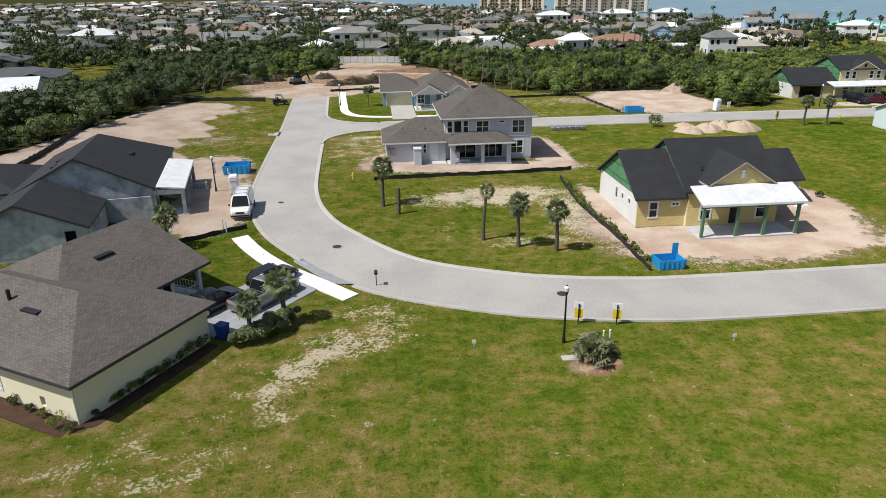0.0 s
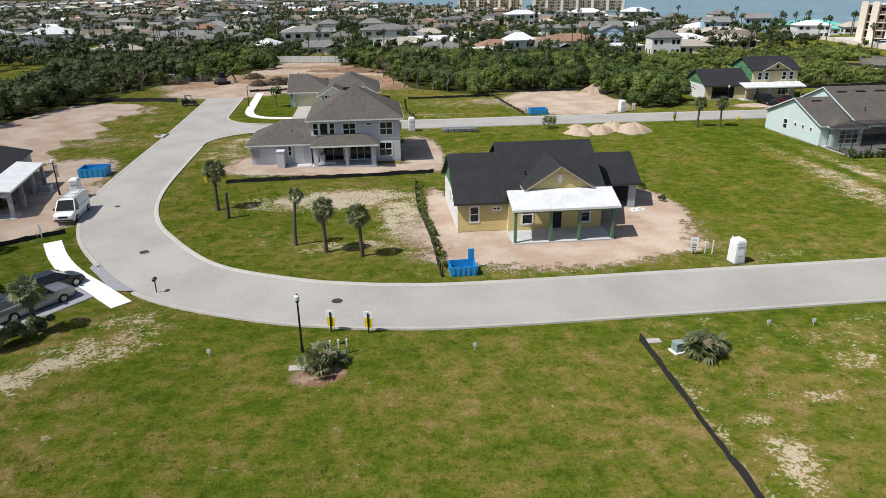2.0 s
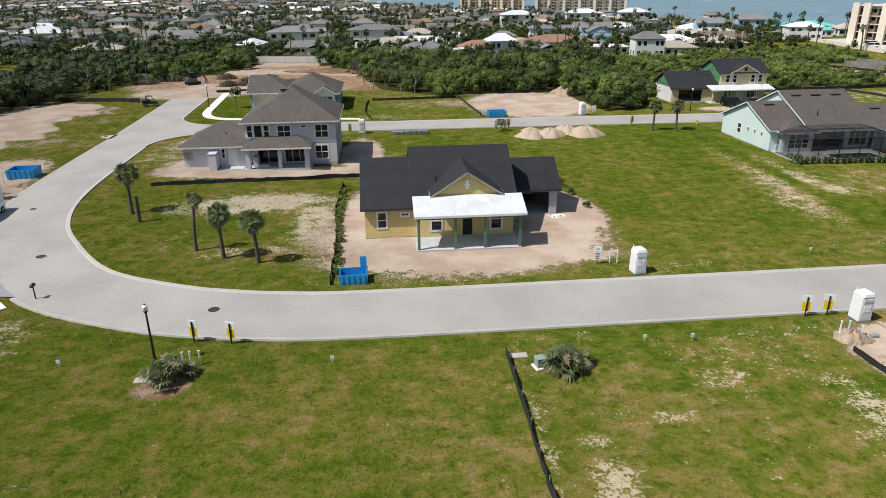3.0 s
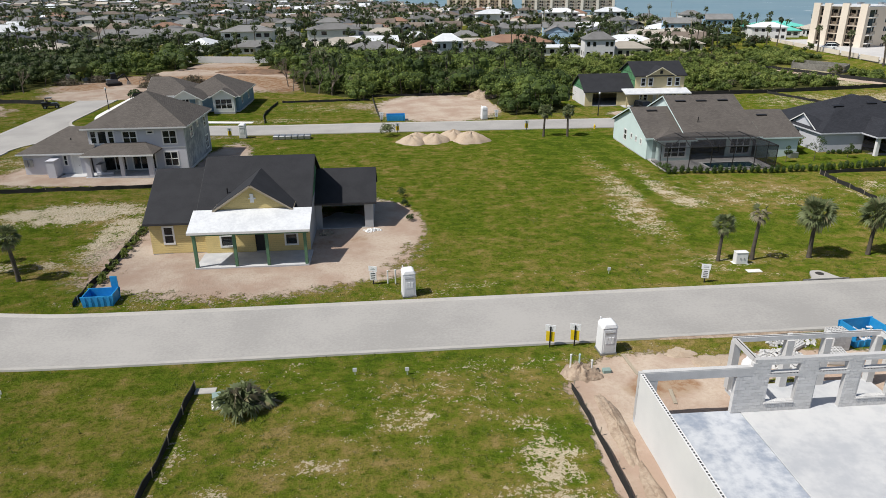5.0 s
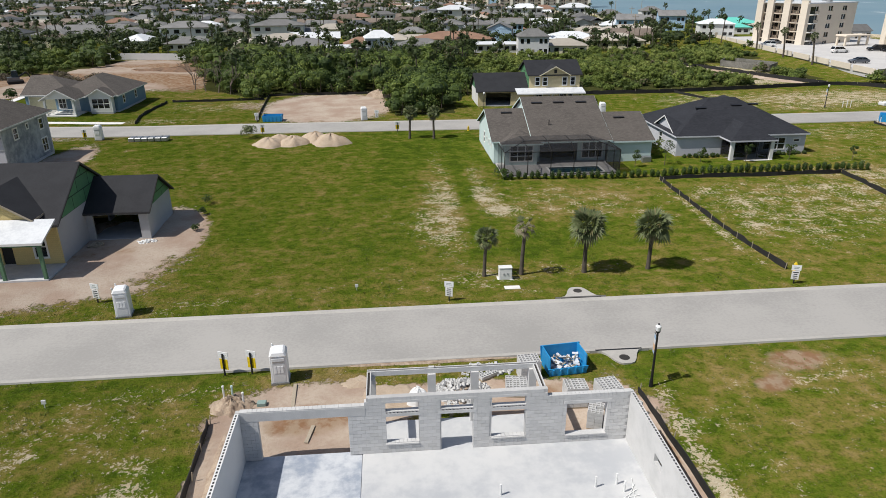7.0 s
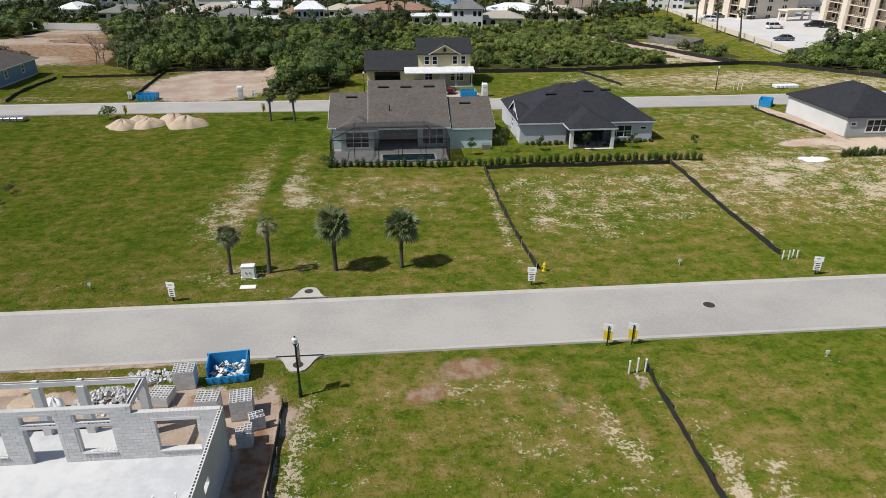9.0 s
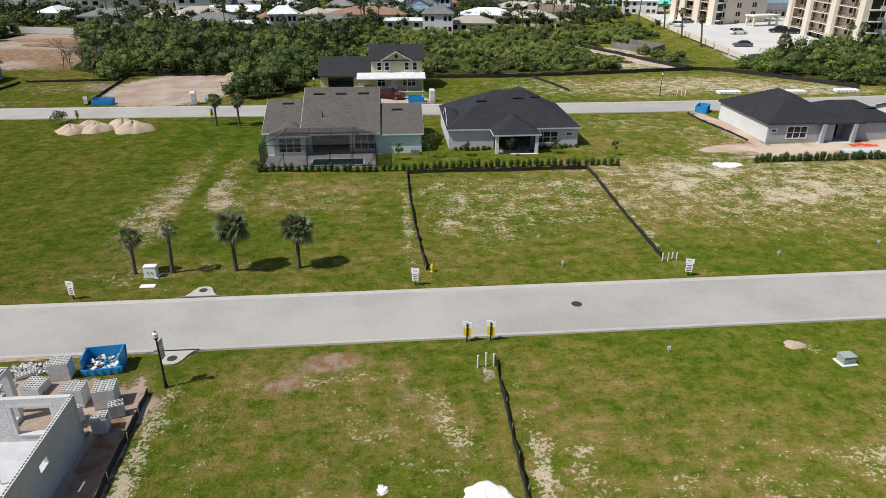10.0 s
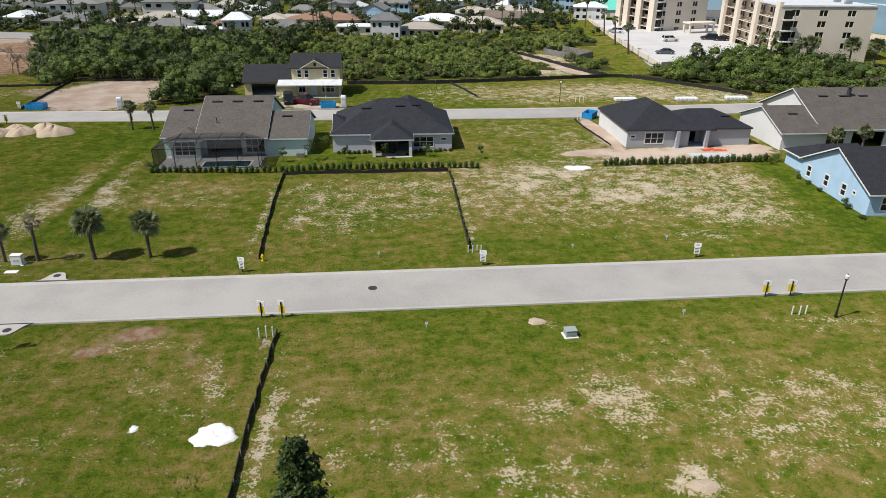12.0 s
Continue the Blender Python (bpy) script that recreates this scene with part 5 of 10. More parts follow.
def pool_screen():
    b = 0.48
    s = thing("pool_enclosure", (0, 0, 0), "dark bronze insect-screen cage over a patio pool", "pool enclosure")
    x0, x1, y0, y1 = 78.1, 91.8, 77.2, 82.1
    ze, zt, run = b + 2.75, b + 3.55, 2.6
    xs = [x0 + (x1 - x0) * k / 5 for k in range(6)]

    def up(k):
        return (max(x0 + run, min(x1 - run, xs[k])), y0 + 2.2, zt)
    f = Geo()
    for k, x in enumerate(xs):
        f.bar((x, y0, b), (x, y0, ze), 0.08)
        f.bar((x, y0, ze), up(k), 0.07)
        f.bar(up(k), (up(k)[0], y1, zt), 0.05)
    for z in (b + 0.04, ze):
        f.bar((x0, y0, z), (x1, y0, z), 0.07)
        for x in (x0, x1):
            f.bar((x, y0, z), (x, y1, z), 0.07)
    f.bar(up(0), up(5), 0.06)
    for x in (x0, x1):
        f.bar((x, y0 + 2.1, b), (x, y0 + 2.1, ze), 0.06)
    part("frame", f, M_FRAME_D, s, "bronze aluminium frame")
    for k in range(5):
        a, c = xs[k], xs[k + 1]
        g = Geo()
        g.face((a, y0, b), (c, y0, b), (c, y0, ze), (a, y0, ze))
        part("screen_panel", g, M_SCREEN, s)
        g = Geo()
        p, q = up(k), up(k + 1)
        g.face((a, y0, ze), (c, y0, ze), q, p)
        g.face(p, q, (q[0], y1, zt), (p[0], y1, zt))
        part("roof_screen", g, M_SCREEN, s)
    for x, p in ((x0, up(0)), (x1, up(5))):
        g = Geo()
        g.face((x, y0, b), (x, y1, b), (x, y1, ze), (x, y0, ze))
        part("screen_panel", g, M_SCREEN, s)
        g = Geo()
        g.face((x, y0, ze), p, (p[0], y1, zt), (x, y1, ze))
        part("roof_screen", g, M_SCREEN, s)
    d = thing("patio_pool", (0, 0, 0), "rectangular swimming pool set in a paved patio", "swimming pool")
    g = Geo()
    px0, px1, py0, py1 = 84.0, 90.2, 77.9, 80.3
    for a, c, e, k in ((78.0, px0, 77.1, 83.2), (px1, 91.9, 77.1, 83.2), (px0, px1, 77.1, py0), (px0, px1, py1, 83.2)):
        g.box(a, c, e, k, -0.2, b)
    part("patio_deck", g, M_PATIO, d, "pale paver patio deck")
    w = Geo()
    w.box(px0, px1, py0, py1, -0.3, b - 0.06)
    m, n, l, p = tree_of("pool_water")
    p.inputs["Base Color"].default_value = (0.012, 0.055, 0.075, 1)
    p.inputs["Roughness"].default_value = 0.05
    bump_to(n, l, p, noise_node(n, l, 3, 3).outputs[0], 0.15, 0.05)
    part("water", w, m, d, "blue pool water")
    e = Geo()
    for a, c, f0, f1 in ((px0 - 0.25, px1 + 0.25, py0 - 0.25, py0), (px0 - 0.25, px1 + 0.25, py1, py1 + 0.25), (px0 - 0.25, px0, py0, py1), (px1, px1 + 0.25, py0, py1)):
        e.box(a, c, f0, f1, b - 0.1, b + 0.03)
    part("coping", e, M_WALK, d)


# ---- white house with the black roof ----
def white_house():
    b = 0.62
    h = thing("house", (0, 0, 0), "white stucco house with black shingle hip roof and screened porch", "house")
    W = lambda a, c, z0, z1, nx=2, ny=2: (a, c, b + z0, b + z1, "win", nx, ny)
    volume(h, (101.2, 118.3, 83.3, 96.8), b, b + 2.65, M_STUCCO_LAV, {"s": [(107.2, 112.0, b, b + 2.4), W(112.7, 115.6, 0.6, 2.1, 3, 2), W(116.7, 117.5, 1.55, 1.9, 1, 1)], "w": [W(88, 89, 0.9, 2.1, 1, 2)]}, frame=M_TRIM)
    roof(h, 101.2, 118.3, 83.3, 96.8, b + 2.65, 27, M_SHINGLE_BLACK, 0.3, "hh", "x", M_STUCCO_LAV, vents=((106.0, 88.0), (111.0, 88.4), (113.4, 88.6)))
    roof(h, 101.4, 104.5, 84.5, 91.0, b + 2.65, 28, M_SHINGLE_BLACK, 0.3, "gh", "x", M_WHITE, M_STUCCO_LAV)
    roof(h, 108.5, 116.2, 86.0, 98.5, b + 3.4, 30, M_SHINGLE_BLACK, 0.4, "hh", "y", M_TRIM)
    roof(h, 106.9, 112.4, 80.4, 90.0, b + 2.6, 27, M_SHINGLE_BLACK, 0.3, "hh", "y", M_STUCCO_LAV)
    slab(h, 106.8, 112.5, 80.2, 83.28, b - 0.5, b + 0.06, M_WALK)
    for x in (107.1, 112.2):
        post(h, x, 80.5, b + 0.06, b + 2.5, 0.42, M_WHITE, "white square porch column", "column")
    for a, c, y in ((107.3, 112.0, 80.55),):
        g = Geo()
        g.face((a, y, b + 0.06), (c, y, b + 0.06), (c, y, b + 2.5), (a, y, b + 2.5))
        part("screen_panel", g, M_SCREEN, h, "dark porch insect screen")
        g = Geo()
        for z in (b + 0.1, b + 0.95, b + 2.45):
            g.bar((a, y - 0.03, z), (c, y - 0.03, z), 0.06)
        for k in range(4):
            g.bar((a + (c - a) * k / 3, y - 0.03, b + 0.06), (a + (c - a) * k / 3, y - 0.03, b + 2.5), 0.06)
        part("screen_frame", g, M_FRAME_D, h)
    for x in (107.1, 112.2):
        g = Geo()
        g.face((x, 80.7, b + 0.06), (x, 83.3, b + 0.06), (x, 83.3, b + 2.5), (x, 80.7, b + 2.5))
        part("screen_panel", g, M_SCREEN, h)
    return h


# ---- grey stucco house and its neighbour ----
def stucco_house():
    b = 0.65
    h = thing("house", (0, 0, 0), "pale grey stucco house under construction with black roof", "house")
    W = lambda a, c, z0, z1, nx=2, ny=2: (a, c, b + z0, b + z1, "win", nx, ny)
    volume(h, (144.2, 153.6, 83.0, 97.0), b, b + 2.75, M_STUCCO_G, {"s": [W(146.9, 149.7, 0.6, 2.2, 3, 2), W(144.7, 145.4, 1.5, 1.9, 1, 1)]}, side_mats={"w": M_STUCCO_W})
    roof(h, 144.2, 155.0, 83.0, 97.0, b + 2.75, 27, M_SHINGLE_BLACK, 0.3, "hh", "y", M_FASCIA_D, vents=())
    volume(h, (153.6, 163.0, 85.2, 92.0), b, b + 2.7, M_STUCCO_G, {"s": [(153.9, 155.6, b, b + 2.4)]}, skip="w")
    roof(h, 150.5, 163.0, 83.4, 92.0, b + 2.7, 23, M_SHINGLE_BLACK, 0.3, "hh", "x", M_FASCIA_D, vents=((160.0, 85.8),))
    volume(h, (156.3, 163.2, 83.4, 85.2), b, b + 2.7, M_STUCCO_G, {}, skip="n")
    roof(h, 151.0, 157.0, 82.6, 90.0, b + 2.7, 20, M_SHINGLE_BLACK, 0.3, "hh", "y", M_FASCIA_D)
    for x in (151.6, 156.0):
        post(h, x, 82.4, b, b + 2.6, 0.5, M_STUCCO_G, "square stucco porch column", "column")
    slab(h, 151.2, 156.4, 82.0, 85.2, b - 0.4, b + 0.06, M_SLAB)
    g = Geo()
    g.box(153.9, 155.6, 86.0, 86.1, b, b + 2.5)
    part("sliding_door", g, M_GLASS, h)
    return h


def brown_roof_house():
    b = 0.65
    h = thing("house", (1.8, 0, -0.25), "white house with steep grey-brown gable roofs and a flue", "house")
    W = lambda a, c, z0, z1, nx=2, ny=2: (a, c, b + z0, b + z1, "win", nx, ny)
    volume(h, (164.6, 171.5, 80.4, 93.0), b, b + 2.9, M_STUCCO_W, {}, skip="e")
    roof(h, 164.6, 172.0, 80.4, 93.0, b + 2.9, 21, M_SHINGLE_GREY, 0.4, "gg", "x", M_STUCCO_W, M_STUCCO_W, vents=((168.0, 84.5),))
    volume(h, (171.5, 196.0, 81.2, 99.0), b, b + 3.2, M_STUCCO_W, {"s": [W(171.9, 174.9, 0.5, 2.8, 3, 2), (176.0, 181.0, b, b + 2.6), W(183.0, 185.5, 0.6, 2.4, 3, 2)]})
    roof(h, 171.2, 196.0, 81.2, 99.0, b + 3.2, 24.5, M_SHINGLE_GREY, 0.5, "gh", "x", M_STUCCO_W, M_STUCCO_W, vents=((174.5, 88.0), (177.8, 88.0), (181.0, 88.0), (187.0, 88.0)))
    g = Geo()
    g.tube((178.6, 88.0, 5.4), (178.6, 88.0, 8.2), 0.3, n=12)
    g.tube((178.6, 88.0, 8.4), (178.6, 88.0, 8.55), 0.42, n=12)
    g.tube((178.6, 88.0, 8.2), (178.6, 88.0, 8.4), 0.2, n=8)
    part("flue", g, M_FASCIA_D, h, "round dark metal chimney flue", smooth=False)
    return h


def sky_blue_house():
    h = thing("house", (163.2, 56.2, 0.05), "light blue siding house with black roof beside a clipped lawn", "house", turn=0)
    b = 0.1
    W = lambda a, c, z0, z1, nx=1, ny=2: (a, c, b + z0, b + z1, "win", nx, ny)
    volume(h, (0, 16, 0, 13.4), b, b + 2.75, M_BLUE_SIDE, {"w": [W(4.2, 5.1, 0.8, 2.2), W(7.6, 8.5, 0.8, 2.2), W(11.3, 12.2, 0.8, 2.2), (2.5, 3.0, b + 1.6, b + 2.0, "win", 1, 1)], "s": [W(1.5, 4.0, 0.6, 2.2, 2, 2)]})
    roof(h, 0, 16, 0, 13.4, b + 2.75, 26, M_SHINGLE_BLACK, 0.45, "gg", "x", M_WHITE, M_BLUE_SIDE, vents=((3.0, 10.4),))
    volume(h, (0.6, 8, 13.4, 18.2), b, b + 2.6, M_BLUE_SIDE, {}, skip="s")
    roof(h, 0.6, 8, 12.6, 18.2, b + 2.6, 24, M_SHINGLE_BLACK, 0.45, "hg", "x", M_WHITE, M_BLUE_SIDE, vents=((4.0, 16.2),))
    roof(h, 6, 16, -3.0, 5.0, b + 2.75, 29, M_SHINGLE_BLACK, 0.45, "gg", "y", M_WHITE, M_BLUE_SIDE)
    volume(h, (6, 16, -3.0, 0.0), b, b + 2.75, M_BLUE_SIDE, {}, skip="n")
    g = Geo()
    g.box(0.1, 0.9, 14.2, 14.9, 0, 0.8)
    part("condenser", g, M_METAL, h, "grey air-conditioning unit", bevel=0.03)
    return h


# ---- pale yellow two-storey house beyond the cross street ----
def yellow_house_far():
    b = 0.4
    h = thing("house", (0, 0, 0), "pale yellow two-storey house with black roof and white porch roof", "house")
    W = lambda a, c, z0, z1, nx=1, ny=2: (a, c, b + z0, b + z1, "win", nx, ny)
    volume(h, (81.2, 90.5, 123.5, 132.5), b, b + 2.7, M_YELLOW2, {"s": [(82.6, 87.2, b, b + 2.3)]}, side_mats={"w": M_STUCCO_W})
    roof(h, 81.2, 90.5, 123.5, 132.5, b + 2.7, 29, M_FELT, 0.35, "gg", "x", M_FASCIA_D, M_SHEATH)
    volume(h, (90.5, 99.8, 123.5, 132.0), b, b + 5.4, M_YELLOW2, {"s": [W(91.6, 92.4, 3.5, 4.9), W(93.0, 93.8, 3.5, 4.9), W(96.6, 97.4, 3.5, 4.9), W(98.1, 98.9, 3.5, 4.9), W(91.6, 93.0, 0.6, 2.3, 2, 2), (94.2, 95.2, b, b + 2.2, "door"), W(96.2, 98.6, 0.6, 2.3, 3, 2)]}, side_mats={"w": M_SHEATH})
    roof(h, 90.5, 99.8, 123.5, 132.0, b + 5.4, 25, M_FELT, 0.35, "gg", "x", M_FASCIA_D, M_SHEATH)
    roof(h, 92.6, 97.6, 123.2, 127.8, b + 5.4, 29, M_FELT, 0.3, "gg", "y", M_STUCCO_TAN, M_YELLOW2)
    w = Geo()
    w.box(94.9, 95.4, 123.1, 123.18, b + 5.7, b + 6.3)
    part("gable_vent", w, M_BLACK, h)
    shed_roof(h, 87.9, 100.3, 120.9, 123.48, b + 2.5, b + 3.1, M_MEMBRANE, label="white membrane porch roof")
    slab(h, 88.0, 100.2, 121.2, 123.48, 0.0, b + 0.03, M_SLAB)
    for x in (88.4, 91.3, 94.1, 97.0, 99.8):
        post(h, x, 121.4, b, b + 2.45, 0.22, M_YELLOW2, "porch post")
    return h


# ---- cream house beside the drive ----
def cream_house():
    # local x runs towards the street, y away from the lawn
    b = 0.05
    h = thing("house", (-16.25, 31.1, 0.0), "cream stucco house with brown-grey shingle hip roofs", "house", turn=60)
    W = lambda a, c, z0, z1, nx=2, ny=2: (a, c, b + z0, b + z1, "win", nx, ny)
    volume(h, (0, 9.7, 0, 17), b, b + 2.75, M_STUCCO_TAN, {"w": [W(6.2, 7.4, 0.6, 2.1), (2.6, 3.0, b + 0.4, b + 1.0, "open")], "e": [(1.5, 5.5, b, b + 2.3, "garage", M_WHITE)]})
    roof(h, 0, 9.7, 0, 17, b + 2.75, 21.5, M_SHINGLE_TAN, 0.5, "hh", "y", M_FASCIA_D, vents=((2.9, 6.6), (2.2, 9.8)))
    volume(h, (9.7, 12.3, 5.3, 16.6), b, b + 2.75, M_STUCCO_TAN, {"s": [W(10.1, 10.9, 0.5, 2.3, 1, 2), W(11.2, 12.0, 0.5, 2.3, 1, 2)], "e": [W(7.0, 8.4, 0.6, 2.2), (9.4, 10.4, b, b + 2.2, "door"), W(11.4, 13.0, 0.6, 2.2)]}, skip="w")
    roof(h, 2.9, 15.0, 5.2, 17.0, b + 2.75, 24, M_SHINGLE_TAN, 0.45, "hg", "x", M_FASCIA_D, M_STUCCO_TAN, vents=((10.0, 8.9),))
    slab(h, 12.3, 15.1, 5.3, 16.6, -0.2, b + 0.18, M_WALK)
    for y in (5.5, 9.2, 12.9, 16.4):
        post(h, 14.8, y, b + 0.18, b + 2.6, 0.26, M_WHITE, "white porch column", "column", 0.06)
    for p, q in (((14.8, 5.6), (14.8, 9.1)), ((14.8, 13.0), (14.8, 16.3)), ((12.4, 5.5), (14.7, 5.5))):
        r = Geo()
        for z in (0.45, 1.1):
            r.bar((*p, b + z), (*q, b + z), 0.06)
        for k in range(12):
            f = (k + 0.5) / 12
            x, y = p[0] + (q[0] - p[0]) * f, p[1] + (q[1] - p[1]) * f
            r.bar((x, y, b + 0.45), (x, y, b + 1.1), 0.03)
        part("railing", r, M_WHITE, h, "white porch railing")
    d = Geo()
    d.tube((-0.06, 0.1, b), (-0.06, 0.1, b + 2.6), 0.05, n=8)
    part("downpipe", d, M_WHITE, h)
    t = Geo()
    t.tube((3.3, 9.0, 4.2), (3.3, 9.0, 4.9), 0.12, n=8)
    part("vent_pipe", t, M_BLACK, h)
    return h


# ---- raw stucco house with the felted roof ----
def raw_house():
    b = 0.55
    h = thing("house", (-22.0, 65.0, 0.0), "unpainted stucco house under construction with black felt roof", "house", turn=9.5)
    volume(h, (-12.8, 0.0, 0.0, 18.2), b, b + 3.0, M_STUCCO_RAW, {"e": [(1.0, 2.2, b, b + 2.3), (3.0, 6.5, b, b + 2.5), (8.5, 9.6, b, b + 2.3), (11, 13, b + 0.8, b + 2.3)]})
    roof(h, -12.8, 0.0, 0.0, 18.2, b + 3.0, 27.5, M_FELT, 0.25, "gh", "y", M_FASCIA_D, M_STUCCO_RAW, vents=((-3.0, 8.8), (-9.0, 3.0), (-9.2, 6.0)))
    # west range, lower
    volume(h, (-22.0, -12.8, 3.0, 14.0), b, b + 2.8, M_STUCCO_RAW, {}, skip="e")
    roof(h, -22.0, -12.8, 3.0, 14.0, b + 2.8, 20, M_FELT, 0.25, "hh", "y", M_FASCIA_D)
    # porch along the east side
    shed_roof(h, 0.28, 2.9, 0.0, 12.2, b + 2.75, b + 3.1, M_MEMBRANE, low="e", label="white membrane porch roof")
    g = Geo()
    g.box(0.0, 2.85, 0.02, 0.22, b + 2.2, b + 2.72)
    part("porch_beam", g, M_STUCCO_RAW, h)
    for y in (0.25, 4.0, 8.0, 11.9):
        post(h, 2.65, y, b, b + 2.6, 0.35, M_STUCCO_RAW, "raw stucco porch column", "column")
    slab(h, 0.0, 3.0, 0.0, 12.2, b - 0.5, b + 0.04, M_SLAB)
    # low rendered wall before the gable
    g = Geo()
    g.box(-7.5, -0.2, -0.5, -0.3, b - 0.5, b + 2.3)
    part("patio_wall", g, M_STUCCO_RAW, h)
    # south wing
    volume(h, (-14.4, -4.4, -8.3, -0.52), b, b + 2.3, M_STUCCO_RAW, {"s": [(-6.2, -5.3, b, b + 2.0)]}, skip="n")
    roof(h, -14.4, -4.4, -8.3, -0.6, b + 2.3, 24.5, M_FELT, 0.25, "gg", "y", M_FASCIA_D, M_STUCCO_RAW)
    return h


yellow_house()
grey_house()
blue_house()
pool_house()
pool_screen()
white_house()
stucco_house()
brown_roof_house()
sky_blue_house()
yellow_house_far()
cream_house()
raw_house()


# ---- silt fences ----
def silt_fence(pts, label="black silt fence on timber stakes", height=0.5):
    line = smooth_line(pts, 0.8) if len(pts) > 2 else np.array([np.array(pts[0]) * (1 - k) + np.array(pts[1]) * k for k in np.linspace(0, 1, max(2, int(math.dist(*pts) / 0.8)))])
    rng = random.Random(len(line))
    z = lie(line[:, 0], line[:, 1])
    f = thing("silt_fence", (line[0][0], line[0][1], float(z[0])), label, "silt fence")
    o = np.array([line[0][0], line[0][1], z[0]])
    nrm = normals_of(line)
    g = Geo()
    rows = []
    for k in range(len(line)):
        w = rng.uniform(-0.07, 0.07)
        hgt = height + rng.uniform(-0.10, 0.05)
        c = np.array([line[k][0], line[k][1], z[k]]) - o
        n3 = np.array([*nrm[k], 0])
        rows.append([c + n3 * (w * 0.3 - 0.02) + (0, 0, -0.1), c + n3 * (w * 0.3 + 0.02) + (0, 0, -0.1), c + n3 * (w + 0.02) + (0, 0, hgt), c + n3 * (w - 0.02) + (0, 0, hgt)])
    for a, c in zip(rows, rows[1:]):
        for i in range(4):
            j = (i + 1) % 4
            g.face(a[i], a[j], c[j], c[i])
    part("fabric", g, M_SILT, f, smooth=True)
    me = None
    for k in range(0, len(line), 3):
        c = np.array([line[k][0], line[k][1], z[k]]) - o + np.array([*nrm[k], 0]) * 0.07
        if me is None:
            s = Geo()
            s.bar((0, 0, -0.1), (0.02, 0, height + 0.12), 0.045)
            me = mesh_of("stake", s, M_WOOD)
        st = part("stake", me, M_WOOD, f)
        st.matrix_basis = pose(*c, rng.uniform(-6, 6), rng.uniform(-6, 6), 0)
    return f


silt_fence([(33.1, 35.2), (33.0, 27), (32.9, 20), (33.0, 8)])
silt_fence([(54.8, 33.2), (55.1, 25.3), (55.2, 12)])
silt_fence([(78.4, 34.0), (78.6, 26.7), (78.7, 12)])
silt_fence([(100.1, 35.8), (99.9, 25), (100.1, 14), (100.1, 2)])
silt_fence([(96.3, 49.6), (95.6, 62), (95.4, 73.6)])
silt_fence([(95.4, 73.7), (106, 73.4), (116.9, 73.6)])
silt_fence([(117.0, 73.6), (117.1, 62), (117.1, 50.5)])
silt_fence([(-0.5, 74.6), (6, 75.0), (12.4, 75.3), (23.7, 77.3)])
silt_fence([(21.2, 73.4), (20.8, 66), (21.3, 56), (21.4, 46.8)])
silt_fence([(-45.2, 74), (-45.2, 88), (-45.8, 98), (-48.6, 128), (-45.5, 137.5), (-34, 139), (-21.7, 136.7)], height=0.8)
silt_fence([(-9.4, 147.8), (-2.7, 148.8), (5, 149.2)])
silt_fence([(141.3, 101.6), (141.5, 92), (142.3, 84)], height=0.35)
silt_fence([(-18.9, 57.2), (-15.4, 59.2), (-12.6, 60.8)])
silt_fence([(43.4, 114.2), (42.3, 126), (41.4, 139.4)])
silt_fence([(41.4, 140), (52, 140.6), (65, 140.4)])
silt_fence([(100.5, 134.4), (122, 134.6), (149, 138.4), (162.4, 139.6), (172, 131), (182.3, 119)], height=0.8)
silt_fence([(122.6, 134.4), (125, 127), (126.8, 120)])
silt_fence([(141, 183), (149.4, 164), (154.8, 149), (159.5, 141.5)], height=0.8)
silt_fence([(24, 114), (22.8, 122), (23.2, 134)])
silt_fence([(24, 134.6), (34, 135.4), (41, 135.8)])


# ---- palms ----
def fan_leaf(g, base, out, droop, size, rng):
    """A fan of narrow blades on a stalk."""
    out = out.normalized()
    side = out.cross(Vector((0, 0, 1)))
    side = side.normalized() if side.length > 1e-3 else Vector((1, 0, 0))
    roll = rng.uniform(-1.0, 1.0)
    side = side * math.cos(roll) + out.cross(side) * math.sin(roll)
    tip = base + out * size * 0.55
    g.tube(base, tip, 0.025, 0.015, 4, False)
    n = 9
    for k in range(n):
        a = (k / (n - 1) - 0.5) * 2.5
        d = (out * math.cos(a) + side * math.sin(a)).normalized()
        ln = size * (0.62 - 0.10 * abs(a)) * rng.uniform(0.85, 1.1)
        w = size * 0.055
        px = (side * math.cos(a) - out * math.sin(a)) * w
        mid = tip + d * ln * 0.55 + Vector((0, 0, 0.02))
        end = tip + d * ln - Vector((0, 0, droop * ln * rng.uniform(0.4, 1.0)))
        g.face(tip, mid - px, end, mid + px)


